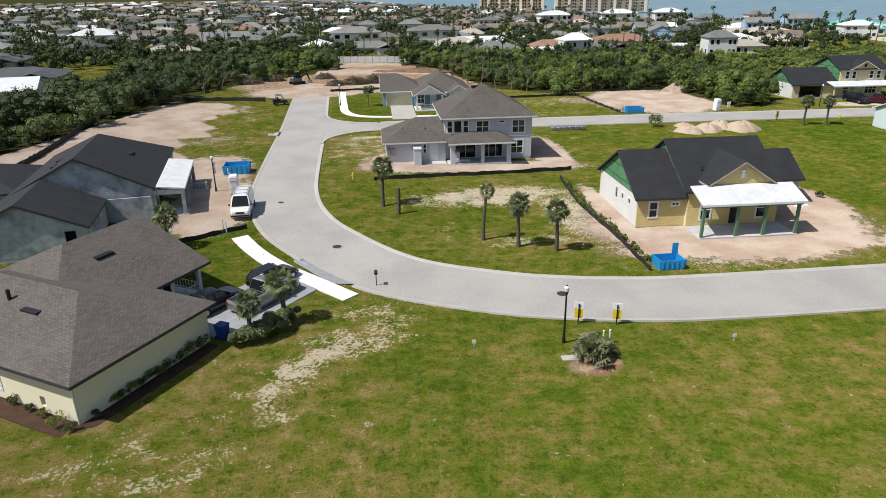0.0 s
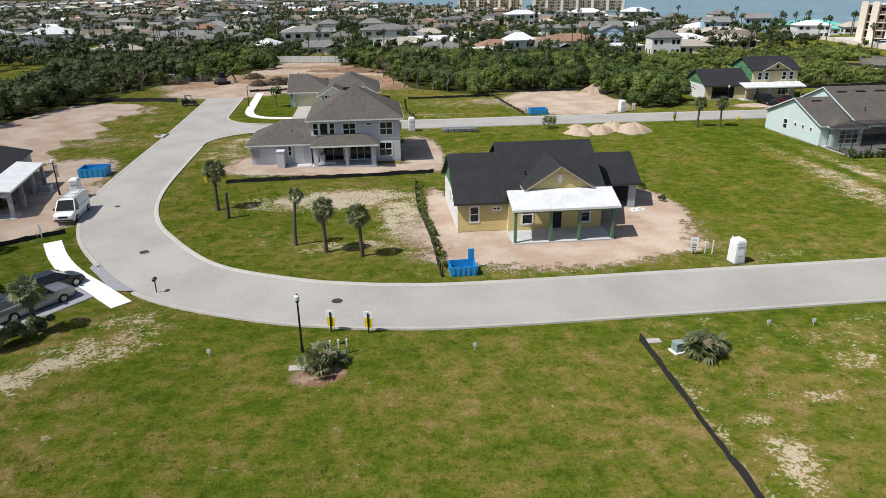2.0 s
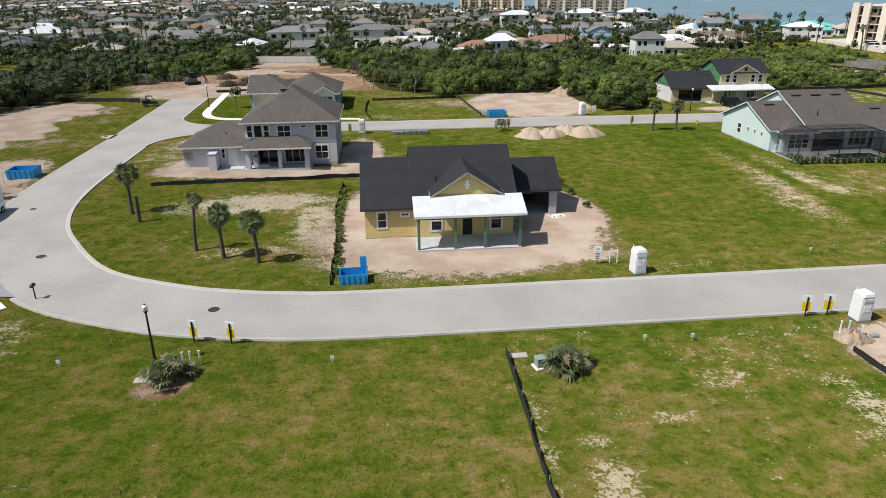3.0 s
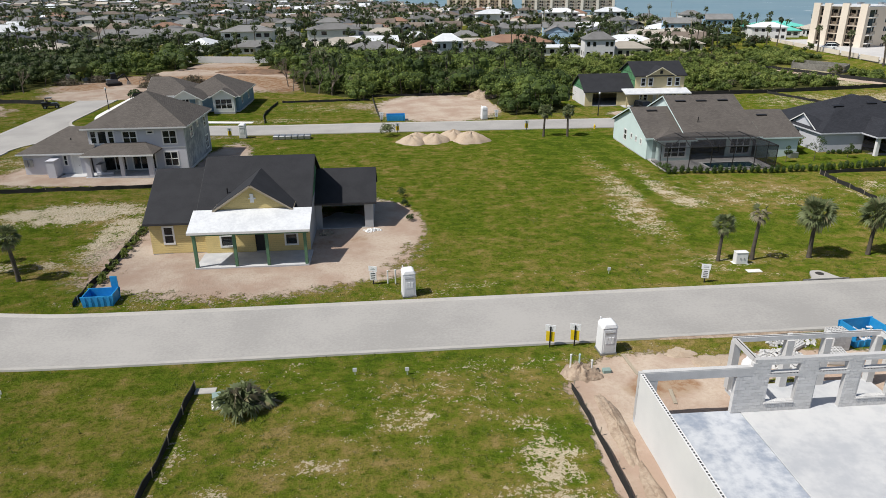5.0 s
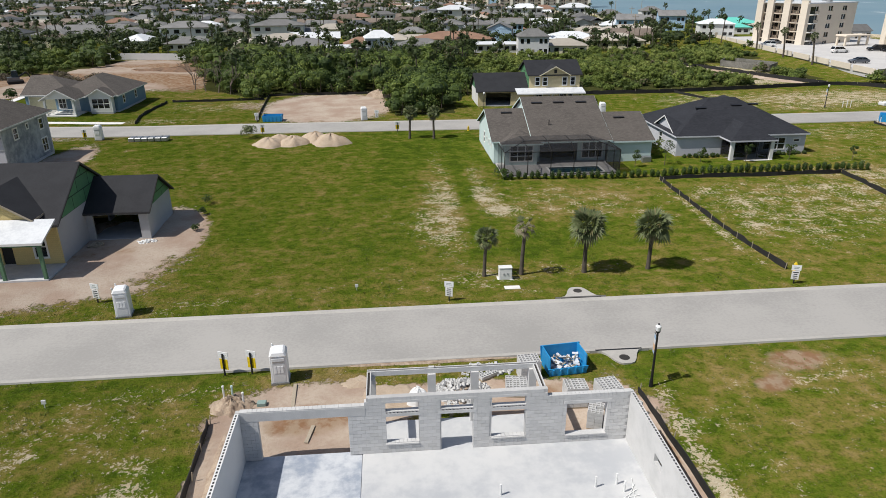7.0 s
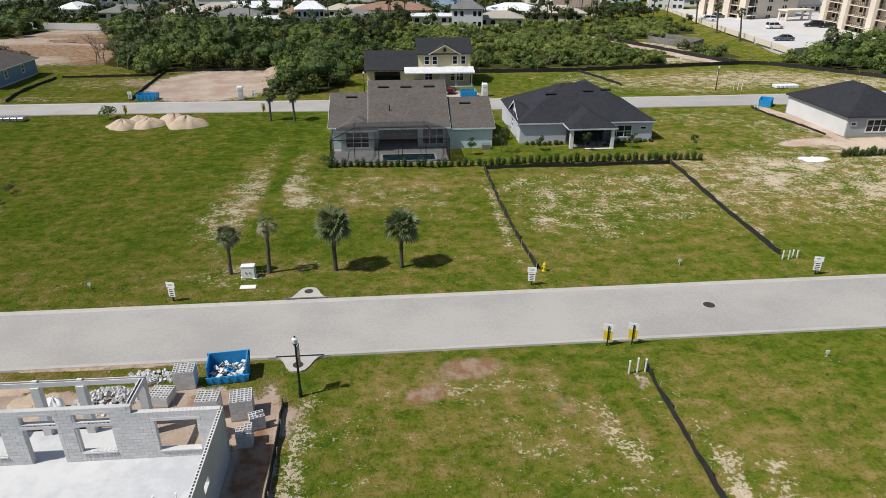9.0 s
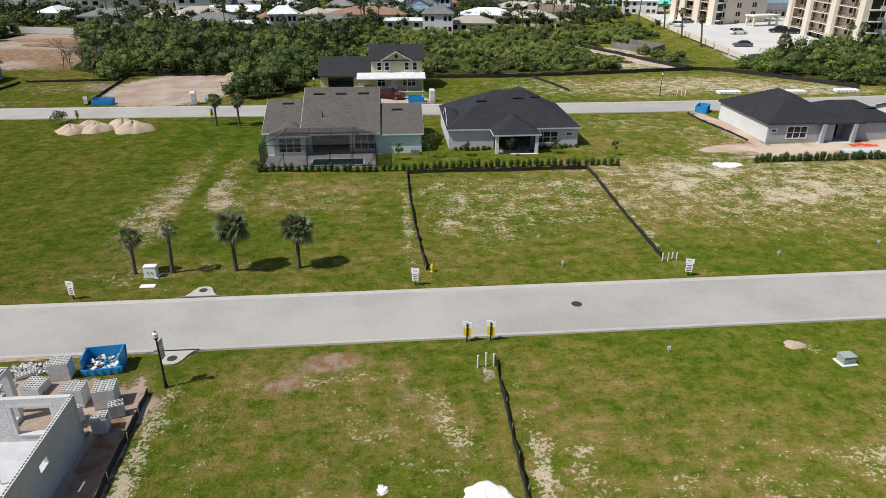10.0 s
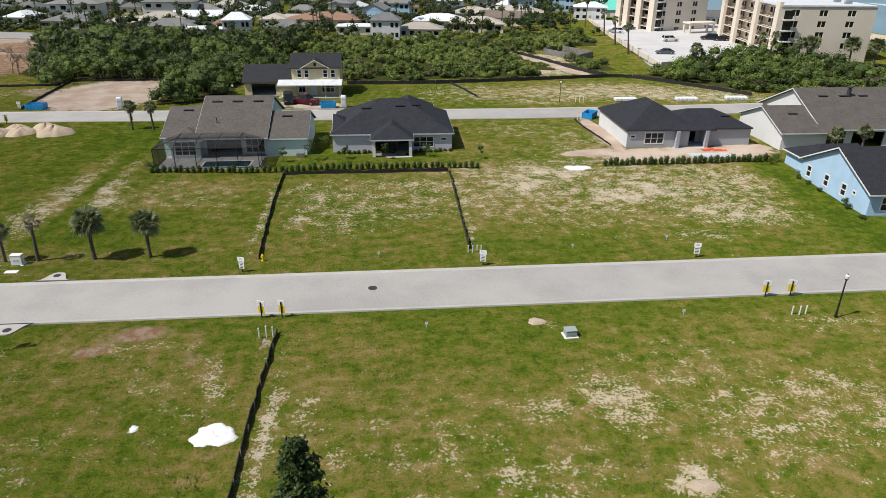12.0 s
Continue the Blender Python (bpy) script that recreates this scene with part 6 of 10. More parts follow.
def palm_meshes(seed, height, spread, leaves, lean, dry):
    rng = random.Random(seed)
    t = Geo()
    pts = [Vector((lean * height * (k / 6) ** 1.6, 0.3 * lean * height * math.sin(k / 6 * 2), height * k / 6)) for k in range(7)]
    for k in range(6):
        r0, r1 = 0.17 - 0.008 * k, 0.17 - 0.008 * (k + 1)
        t.tube(pts[k], pts[k + 1], r0 * (1.2 if k == 0 else 1), r1, 9, False)
    c, d = Geo(), Geo()
    top = pts[-1]
    for k in range(leaves):
        az = k * 2.39996 + rng.uniform(-0.2, 0.2)
        el = 1.15 - 1.75 * (k / leaves) ** 0.9 + rng.uniform(-0.18, 0.18)
        out = Vector((math.cos(az) * math.cos(el), math.sin(az) * math.cos(el), math.sin(el)))
        fan_leaf(c, top + Vector((0, 0, 0.1 * (1 - k / leaves))), out, 0.15 + 0.35 * (k / leaves), spread * rng.uniform(0.8, 1.15), rng)
    if not dry:
        for k in range(16):
            az, el = k * 2.4, 0.9 - 0.1 * k
            fan_leaf(d, top, Vector((math.cos(az) * math.cos(el), math.sin(az) * math.cos(el), math.sin(el))), 0.7, spread * rng.uniform(0.7, 1.0), rng)
    for k in range(dry):
        az = k * 2.4 + 1
        out = Vector((math.cos(az) * 0.55, math.sin(az) * 0.55, -0.9))
        fan_leaf(d, top - Vector((0, 0, 0.2)), out, 0.6, spread * 0.75, rng)
    return mesh_of("trunk", t, M_TRUNK, smooth=True), mesh_of("crown", c, M_PALM), mesh_of("dry_fronds", d, M_PALM_DRY)


PALMS = {"tall": palm_meshes(1, 4.6, 0.72, 26, 0.10, 9), "round": palm_meshes(2, 3.5, 1.30, 62, 0.03, 6), "mid": palm_meshes(3, 3.6, 1.02, 42, 0.04, 8), "dead": palm_meshes(4, 3.9, 0.85, 5, 0.05, 0), "short": palm_meshes(5, 2.6, 0.95, 34, 0.03, 8)}


def palm(kind, x, y, turn=0.0, scale=1.0, label="cabbage palm with a round fan-leaf crown", group="", z=None):
    t = thing("palm_tree", (x, y, float(lie(x, y)) - 0.05 if z is None else z), label, "palm tree", group)
    t.matrix_basis = pose(x, y, t.location.z, 0, 0, turn) @ Matrix.Scale(scale, 4)
    for nm, me in zip(("trunk", "crown", "dry_fronds"), PALMS[kind]):
        part(nm, me, None, t)
    return t


palm("mid", 0.4, 65.5, 40, 1.15, group="palms on the corner lot")
palm("tall", 9.2, 55.2, 30, 1.0, "tall leaning cabbage palm with a thin crown", "palms on the corner lot")
palm("mid", 12.0, 53.2, 100, 1.1, group="palms on the corner lot")
palm("mid", 15.1, 52.0, 200, 1.04, group="palms on the corner lot")
stump = Geo()
for k in range(4):
    stump.tube((0.02 * k, 0, 0.68 * k), (0.02 * (k + 1), 0, 0.68 * (k + 1)), 0.2 - 0.01 * k, 0.19 - 0.01 * k, 9)
single("palm_stump", stump, M_TRUNK, (1.9, 63.0, float(lie(1.9, 63.0))), "headless dead palm trunk standing in grass", "palm trunk")
palm("mid", 72.0, 50.9, 10, 0.92, "small cabbage palm beside a utility box", "palms by the swale")
palm("dead", 75.0, 51.0, 0, 1.05, "dying palm with withered grey fronds", "palms by the swale")
palm("round", 80.2, 51.2, 60, 1.12, group="palms by the swale")
palm("round", 85.5, 51.2, 0, 1.06, "full-crowned cabbage palm in mown grass", "palms by the swale")
palm("mid", 67.9, 99.0, 0, 1.05, group="palms by the cross street")
palm("mid", 71.4, 98.4, 90, 1.05, group="palms by the cross street")
palm("short", -8.8, 39.4, 0, 1.0, "young palm in a planted bed by the drive", "palms by the drive")
palm("short", -6.8, 41.5, 120, 1.15, "young palm in a planted bed by the drive", "palms by the drive")
palm("short", -18.6, 56.4, 50, 1.2, "young palm beside the black silt fence")
palm("short", 173.5, 79.0, 0, 1.1, "young palm behind the blue house")
palm("short", 178.5, 79.5, 60, 1.1, "young palm behind the blue house")
palm("short", 166.0, 54.0, 60, 0.9, "young palm before the blue house")


# ---- masonry shell of a house being built ----
def block_stack(x, y, nx, ny, nz, turn=0.0, missing=0):
    """A pallet of hollow concrete blocks."""
    z = float(lie(x, y))
    t = thing("block_pallet", (x, y, z), "pallet stacked with grey hollow concrete blocks", "concrete blocks", "pallets of blocks", turn)
    p = Geo()
    p.box(-nx * 0.2, nx * 0.2, -ny * 0.1, ny * 0.1, 0, 0.11)
    part("pallet", p, M_WOOD, t, "timber pallet")
    global HOLLOW
    if HOLLOW is None:
        g = Geo()
        xs, ys = [-0.195, -0.165, -0.015, 0.015, 0.165, 0.195], [-0.095, -0.065, 0.065, 0.095]
        plate_flat(g, xs, ys, lambda i, j: not (i in (1, 3) and j == 1), 0.0, 0.19)
        HOLLOW = mesh_of("block", g, M_BLOCK)
    rng = random.Random(int(x * 7 + y))
    for i in range(nx):
        for j in range(ny):
            for k in range(nz):
                if k == nz - 1 and rng.random() < missing:
                    continue
                b = part("block", HOLLOW, None, t)
                b.location = (-nx * 0.2 + 0.2 + i * 0.4, -ny * 0.1 + 0.1 + j * 0.2, 0.12 + k * 0.2)
    return t


HOLLOW = None


def plate_flat(g, xs, ys, solid, z0, z1):
    idx = {}

    def at(i, j, d):
        if (i, j, d) not in idx:
            idx[i, j, d] = len(g.v)
            g.v.append((xs[i], ys[j], d))
        return idx[i, j, d]
    full = {(i, j) for i in range(len(xs) - 1) for j in range(len(ys) - 1) if solid(i, j)}
    for i, j in full:
        g.f.append((at(i, j, z1), at(i + 1, j, z1), at(i + 1, j + 1, z1), at(i, j + 1, z1)))
        for (ni, nj), p, q in (((i - 1, j), (i, j + 1), (i, j)), ((i + 1, j), (i + 1, j), (i + 1, j + 1)), ((i, j - 1), (i, j), (i + 1, j)), ((i, j + 1), (i + 1, j + 1), (i, j + 1))):
            if (ni, nj) not in full:
                g.f.append((at(*p, z0), at(*q, z0), at(*q, z1), at(*p, z1)))


def masonry_shell():
    b, low, high = 0.35, 3.1, 3.55
    X0, X1 = 57.2, 76.3
    h = thing("house_shell", (0, 0, 0), "roofless concrete-block house shell on a new white slab", "building shell")
    g = Geo()
    g.box(63.0, X1 - 0.02, 12.02, 30.0, -0.2, b)
    part("floor_slab", g, M_SLAB, h, "fresh pale concrete floor slab", bevel=0.02)
    g = Geo()
    g.box(X0 + 0.02, 62.985, 12.02, 30.0, -0.2, b - 0.03)
    part("garage_slab", g, surface("mottled_slab", (0.58, 0.60, 0.63), (0.30, 0.34, 0.41), 0.7, big=0.5, fine=2.2, bump=0.05), h, "mottled blue-grey garage slab", bevel=0.02)
    g = Geo()
    g.box(63.4, 71.9, 30.0, 32.3, -0.2, b - 0.05)
    part("porch_slab", g, M_SLAB, h, bevel=0.02)
    # openings through the front wall: the windows and the door have a strip light above their lintels
    lights = [(64.15, 65.77, 2.74, 3.22), (66.85, 68.4, 2.74, 3.22), (69.3, 70.95, 2.74, 3.22)]
    holes = [(58.2, 62.43, b, 2.6), (64.15, 65.77, 0.9, 2.45), (66.85, 68.4, b, 2.45), (69.3, 70.95, 0.9, 2.45), (73.0, 75.05, 0.8, 2.6)] + lights
    core = Geo()
    us = sorted({X0, 63.3, 72.0, X1, *[q for k in holes for q in k[:2]]})
    zs = sorted({b, low, high, *[q for k in holes for q in k[2:]]})

    def top_at(x):
        return high if 63.3 < x < 72.0 else low

    def solid(i, j):
        u, z = (us[i] + us[i + 1]) / 2, (zs[j] + zs[j + 1]) / 2
        return z < top_at(u) and not any(k[0] < u < k[1] and k[2] < z < k[3] for k in holes)
    plate(core, "n", (X0, X1, 12, 29.97), us, zs, solid, 0.0, 0.23)
    wall = part("wall", core, M_MORTAR, h, "front wall of laid concrete blocks")
    # laid blocks, proud of the joints; the ones of the middle stretch are parts of their own
    full, half = Geo(), Geo()
    full.box(0, 0.39, 0, 0.265, 0, 0.19)
    half.box(0, 0.19, 0, 0.265, 0, 0.19)
    mf, mh = mesh_of("block", full, M_BLOCK, 0.006), mesh_of("block", half, M_BLOCK, 0.006)
    count = 0
    rest = Geo()
    for r in range(16):
        z = b + 0.005 + r * 0.2
        x = X0 + 0.005 - (0.2 if r % 2 else 0)
        while x < X1 - 0.2:
            for dx, me, w in ((0.0, mh, 0.19), (0.2, mh, 0.19)) if any(k[0] - 0.42 < x < k[1] + 0.02 for k in holes) else ((0.0, mf, 0.39),):
                u = x + dx
                if u < X0 - 0.01 or u + w > X1 or z + 0.19 > top_at(u + w / 2) + 0.06 or any(u + w > k[0] + 0.05 and u < k[1] - 0.05 and z + 0.19 > k[2] + 0.05 and z < k[3] - 0.03 for k in holes):
                    continue
                if count < 290 and u > 62.3:
                    p = part("block", me, None, wall)
                    p.location = (u, 29.72, z)
                    count += 1
                else:
                    rest.box(u, u + w, 29.72, 29.985, z, z + 0.19)
            x += 0.4
    tagged(part("blockwork", rest, M_BLOCK, wall), "laid grey concrete blocks", kind="stuff")
    for a, c in ((X0, X0 + 0.2), (X1 - 0.2, X1)):
        g = Geo()
        west = a < 60
        hs = [] if west else [(22.0, 23.2, b, 2.5), (25.55, 26.35, 1.75, 2.2)]
        ys = sorted({12.0, 29.7, *[q for k in hs for q in k[:2]]})
        zz = sorted({b - 0.5, low, *[q for k in hs for q in k[2:]]})
        plate(g, "w" if west else "e", (X0, X1, 12, 30), ys, zz, lambda i, j: not any(k[0] < (ys[i] + ys[i + 1]) / 2 < k[1] and k[2] < (zz[j] + zz[j + 1]) / 2 < k[3] for k in hs), 0.0, 0.2)
        part("wall", g, M_STUCCO_W if west else M_BLOCK, h)
        # dark plates laid on the wall top in place of the cores' inner shade
        cells = Geo()
        for k in range(87):
            y = 12.3 + k * 0.2
            cells.box(a + 0.06, c - 0.06, y, y + 0.12, low - 0.02, low + 0.004)
        tagged(part("core_fill", cells, M_DARK, h), "dark patches for the open cores along the wall top", kind="stuff")
    g = Geo()
    g.box(X0 + 0.2, X1 - 0.2, 12, 12.2, b, low)
    part("wall", g, M_BLOCK, h)

    def channel(x0, x1, y0, y1, z0, z1, label=""):
        """A trough beam: pale rims, and between them a dark sheet that paints in the hollow's shade."""
        e = Geo()
        e.box(x0, x1, y0, y1, z0, z1 - 0.06)
        if x1 - x0 > y1 - y0:
            e.box(x0, x1, y0, y0 + 0.05, z1 - 0.06, z1)
            e.box(x0, x1, y1 - 0.05, y1, z1 - 0.06, z1)
        else:
            e.box(x0, x0 + 0.05, y0, y1, z1 - 0.06, z1)
            e.box(x1 - 0.05, x1, y0, y1, z1 - 0.06, z1)
        beam = part("ring_beam", e, M_BLOCK, h, label)
        d = Geo()
        if x1 - x0 > y1 - y0:
            d.box(x0, x1, y0 + 0.06, y1 - 0.06, z1 - 0.06, z1 - 0.05)
        else:
            d.box(x0 + 0.06, x1 - 0.06, y0, y1, z1 - 0.06, z1 - 0.05)
        part("groove", d, M_MANHOLE, beam)
    channel(63.3, 71.95, 32.0, 32.22, 3.28, high, "grey porch ring beam of trough blocks")
    channel(63.3, 63.52, 30.0, 31.99, 3.28, high)
    channel(71.73, 71.95, 30.0, 31.99, 3.28, high)
    for x in (63.5, 66.55, 68.75, 71.75):
        post(h, x, 32.1, b - 0.05, 3.28, 0.4, M_BLOCK, "porch column of blocks", "column")
    for x in (66.55, 68.75):
        t = Geo()
        t.box(x - 0.14, x + 0.14, 32.03, 32.19, high, high + 0.07)
        part("block_cap", t, M_BLOCK, h)
    for i, (a, c) in enumerate(((64.15, 65.77), (66.85, 68.4), (69.3, 70.95), (73.0, 75.05))):
        z0 = 2.46 if i < 3 else 2.61
        g = Geo()
        g.box(a - 0.15, c + 0.15, 29.71, 30.0, z0, z0 + 0.18)
        lintel = part("lintel", g, M_BLOCK, h, "precast concrete lintel", bevel=0.008)
        if i < 3:
            for k in range(9):
                q = Geo()
                u = a + (c - a) * (k + 0.25) / 9
                q.box(u, u + 0.09, 29.72, 29.95, z0 + 0.181, z0 + 0.25)
                part("stirrup", q, M_STUCCO_W, lintel)
            # dark sheet that paints in the shade between the stirrups
            q = Geo()
            q.box(a, c, 29.76, 29.92, z0 + 0.181, z0 + 0.215)
            part("groove", q, M_MANHOLE, lintel)
            g = Geo()
            g.box(a - 0.15, c + 0.15, 29.712, 30.0, 3.225, 3.36)
            part("lintel", g, M_BLOCK, h, bevel=0.006)
        if i != 1:
            g = Geo()
            zs0 = 0.83 if i < 3 else 0.73
            g.box(a - 0.004, c + 0.004, 29.66, 30.02, zs0, zs0 + 0.078)
            part("sill", g, M_BLOCK, h, bevel=0.008)
    g = Geo()
    g.box(57.42, 63.25, 29.71, 30.0, 2.605, 3.094)
    part("lintel", g, M_BLOCK, h, "plain cast concrete beam over the garage opening", bevel=0.008)
    for x, y in ((69.23, 26.4), (73.6, 26.5), (74.6, 26.6), (74.8, 26.1)):
        g = Geo()
        g.tube((x, y, b), (x, y, b + 0.6), 0.05, n=8)
        part("stub_pipe", g, M_PVC, h, "white stub pipe")
    r = Geo()
    for k in range(4):
        r.bar((74.2 + 0.3 * k, 25.6, b + 0.03), (75.4, 25.8 + 0.35 * k, b + 0.04), 0.03)
    part("conduit", r, M_PVC, h, "loose white conduit")
    return h


masonry_shell()
block_stack(72.5, 36.1, 3, 5, 6, 5)
block_stack(71.5, 34.7, 3, 6, 3, -8, 0.1)
block_stack(74.5, 33.3, 3, 5, 6, 0)
block_stack(76.3, 33.2, 3, 6, 6, 8)
block_stack(75.05, 31.35, 2, 5, 5, -22, 0.05)
block_stack(77.3, 32.0, 2, 3, 4, 20, 0.4)
block_stack(76.9, 30.7, 2, 4, 5, 5, 0.4)
block_stack(70.1, 36.4, 3, 3, 1, 30, 0.3)


def rubble(x, y, rx, ry, n, name, label, material, size, high, seed):
    rng = random.Random(seed)
    g = Geo()
    for k in range(n):
        a, r = rng.uniform(0, 6.28), math.sqrt(rng.random())
        px, py = rx * r * math.cos(a), ry * r * math.sin(a)
        s = size * rng.uniform(0.5, 1.3)
        q = Euler((rng.uniform(-1, 1), rng.uniform(-1, 1), rng.uniform(0, 6))).to_matrix()
        c = Vector((px, py, high * (1 - r) * rng.uniform(0.4, 1.0) + 0.05))
        pts = [c + q @ Vector((i * s, j * s * 0.5, m * s * 0.5)) for m in (-0.5, 0.5) for i, j in ((-0.5, -0.5), (0.5, -0.5), (0.5, 0.5), (-0.5, 0.5))]
        g.hexa(pts[:4], pts[4:])
    ob = single(name, g, material, (x, y, float(lie(x, y))), label, "rubble", kind="stuff")
    return ob


rubble(68.3, 34.9, 1.7, 1.3, 330, "rubble", "heap of broken concrete blocks", M_BLOCK, 0.27, 0.8, 1)
rubble(42.9, 60.6, 0.9, 0.5, 60, "rubble", "white plaster scraps beside the carport", M_WHITEPILE, 0.2, 0.2, 5)
rubble(38.6, 60.2, 0.6, 0.5, 30, "offcuts", "timber offcuts by the carport wall", M_WOOD, 0.3, 0.3, 6)
rubble(70.2, 37.0, 1.6, 0.7, 70, "rubble", "scattered broken concrete blocks", M_BLOCK, 0.3, 0.25, 2)


def heap(x, y, rx, ry, high, name, label, material, seed, power=1.2, turn=0.0, category="heap", rough=0.0):
    """A heap of loose stuff with an uneven skirt."""
    rng = random.Random(seed)
    ph = [rng.uniform(0, 6.28) for _ in range(6)]
    g = Geo()
    na, nr = 36, 9
    z = float(lie(x, y))
    for i in range(nr + 1):
        for k in range(na):
            a, r = 6.28318 * k / na, i / nr
            rr = r * (1 + 0.10 * math.sin(3 * a + ph[0]) + 0.06 * math.sin(7 * a + ph[1]))
            hgt = high * (1 - r ** 1.45) ** power * (1 + 0.12 * math.sin(4 * a + ph[2] + 3 * r) + 0.06 * math.sin(9 * a + ph[3])) - (0.12 if i == nr else 0)
            hgt, rr = hgt + rough * high * rng.uniform(-1, 1) * (i < nr), rr * (1 + rough * 0.4 * rng.uniform(-1, 1))
            g.v.append((rx * rr * math.cos(a), ry * rr * math.sin(a), hgt))
    for i in range(nr):
        for k in range(na):
            g.f.append((i * na + k, (i + 1) * na + k, (i + 1) * na + (k + 1) % na, i * na + (k + 1) % na))
    return single(name, g, material, (x, y, z), label, category, turn=turn, smooth=True)


for k, (x, y, rx, ry, hh) in enumerate(((48.0, 97.0, 2.3, 2.3, 1.0), (51.3, 97.6, 2.4, 2.3, 1.05), (54.2, 99.6, 2.2, 2.2, 1.15), (56.6, 97.2, 2.9, 2.6, 1.3), (49.0, 101.0, 1.8, 1.4, 0.6))):
    o = heap(x, y, rx, ry, hh, "sand_mound", "pale tan heap of dumped sand on grass", M_SANDPILE, k, 0.85, category="sand pile", rough=0.03)
    tagged(o, group="heaps of sand")
heap(97.9, 24.0, 1.5, 1.15, 0.18, "lime_mound", "splash of bright white lime on grass", M_WHITEPILE, 11, 0.5, category="lime pile", rough=0.16)
heap(93.5, 26.4, 0.55, 0.3, 0.06, "lime_spill", "small white spill on grass", M_WHITEPILE, 12, 0.6, category="lime pile", rough=0.45)
heap(92.7, 25.0, 0.35, 0.45, 0.06, "lime_spill", "small white spill on grass", M_WHITEPILE, 13, 0.6, category="lime pile", rough=0.45)
heap(134.4, 73.9, 2.0, 1.0, 0.22, "sand_spill", "spill of white sand behind the hedge", M_WHITEPILE, 14, 0.6, category="sand pile", rough=0.3)
heap(126.8, 17.6, 1.0, 0.7, 0.15, "sand_spill", "bare mound of pale sand", M_SANDPILE, 15, 0.6, category="sand pile")
heap(121.0, 36.2, 0.8, 0.6, 0.14, "sand_spill", "small mound of pale sand by the road", M_SANDPILE, 16, 0.6, category="sand pile")
heap(55.7, 34.7, 1.3, 1.0, 0.55, "earth_mound", "dug earth heaped beside a trench", M_BARE_EARTH, 17, 0.8, category="spoil heap", rough=0.3)
heap(56.2, 29.5, 0.6, 3.4, 0.32, "earth_mound", "long ridge of dug earth by the block wall", M_BARE_EARTH, 18, 0.7, category="spoil heap", rough=0.14)
heap(56.3, 23.0, 0.6, 3.8, 0.32, "earth_mound", "long ridge of dug earth by the block wall", M_BARE_EARTH, 19, 0.7, category="spoil heap", rough=0.14)
heap(64.0, 137.5, 3.2, 2.4, 1.6, "earth_mound", "brown earth heap at the edge of a pad", M_BARE_EARTH, 20, 0.8, category="spoil heap")
heap(-3, 163, 7, 2.4, 0.8, "earth_mound", "cleared brush and earth heap", M_RED_EARTH, 21, 0.7, category="spoil heap", rough=0.3)
heap(12, 182, 12, 3, 0.8, "earth_mound", "long red earth heap", M_RED_EARTH, 22, 0.7, category="spoil heap", rough=0.3)
heap(64.4, 34.8, 1.6, 1.5, 0.10, "sand_spill", "pale sand spread before the porch", M_SANDPILE, 31, 0.5, category="sand pile", rough=0.2)
heap(67.0, 38.35, 5.5, 0.22, 0.05, "mud_streak", "dark wet mud washed along the kerb", M_BARE_EARTH, 32, 0.6, category="mud", rough=0.4)
heap(62.6, 36.5, 1.1, 0.7, 0.05, "cement_spill", "grey spill of dry cement on soil", M_SANDPILE, 33, 0.5, category="cement spill", rough=0.3)
bag = heap(65.9, 34.2, 0.6, 0.5, 0.95, "bulk_bag", "sagging white bulk sand bag", M_PLASTIC_W, 30, 0.35, category="bulk bag")


# ---- skips, toilets, signs, lamps, pipes ----
def skip(x, y, turn, length=4.2, wide=2.0, high=1.2, debris=True, front=1.0, label="open blue steel builders' skip with rubbish inside"):
    z = float(lie(x, y))
    s = thing("skip", (x, y, z), label, "dumpster", "blue skips", turn)
    L, W = length / 2, wide / 2
    for a, b, c, d in ((-L, L, -W, -W + 0.06), (-L, L, W - 0.06, W)):
        g = Geo()
        top = high * (front if c < 0 else 1.0)
        g.hexa([(a, c, 0.12), (b, c, 0.12), (b, d, 0.12), (a, d, 0.12)], [(a - 0.1, c, top), (b + 0.1, c, top), (b + 0.1, d, top), (a - 0.1, d, top)])
        side = part("side_panel", g, M_BLUE, s)
        for k in range(5):
            r = Geo()
            u = a + (b - a) * (k + 0.5) / 5
            yy = c - 0.05 if c < 0 else d
            r.box(u - 0.05, u + 0.05, yy, yy + 0.05, 0.14, top - 0.05)
            part("rib", r, M_BLUE, side)
    for u in (-L, L - 0.06):
        g = Geo()
        g.box(u, u + 0.06, -W + 0.06, W - 0.06, 0.12, high)
        part("end_panel", g, M_BLUE, s)
    g = Geo()
    g.box(-L, L, -W, W, 0.04, 0.12)
    part("base", g, M_BLUE, s)
    if debris:
        rng = random.Random(int(x * 3))
        for name, material, count, label in (("debris", M_MEMBRANE, 34, "white wrapping and plaster scraps"), ("timber_scrap", M_WOOD, 34, "timber offcuts")):
            g = Geo()
            for k in range(count):
                p = Vector((rng.uniform(-L * 0.8, L * 0.8), rng.uniform(-W * 0.75, W * 0.75), 0.15 + rng.random() * high * 0.45))
                d = Vector((rng.uniform(-1, 1), rng.uniform(-1, 1), rng.uniform(-0.3, 0.4))) * rng.uniform(0.25, 0.8 if name == "timber_scrap" else 0.5)
                g.bar(p - d * 0.5, p + d * 0.5, rng.uniform(0.05, 0.11) if name == "timber_scrap" else rng.uniform(0.15, 0.4), 0.04)
            tagged(part(name, g, material, s, label), kind="stuff")
    return s


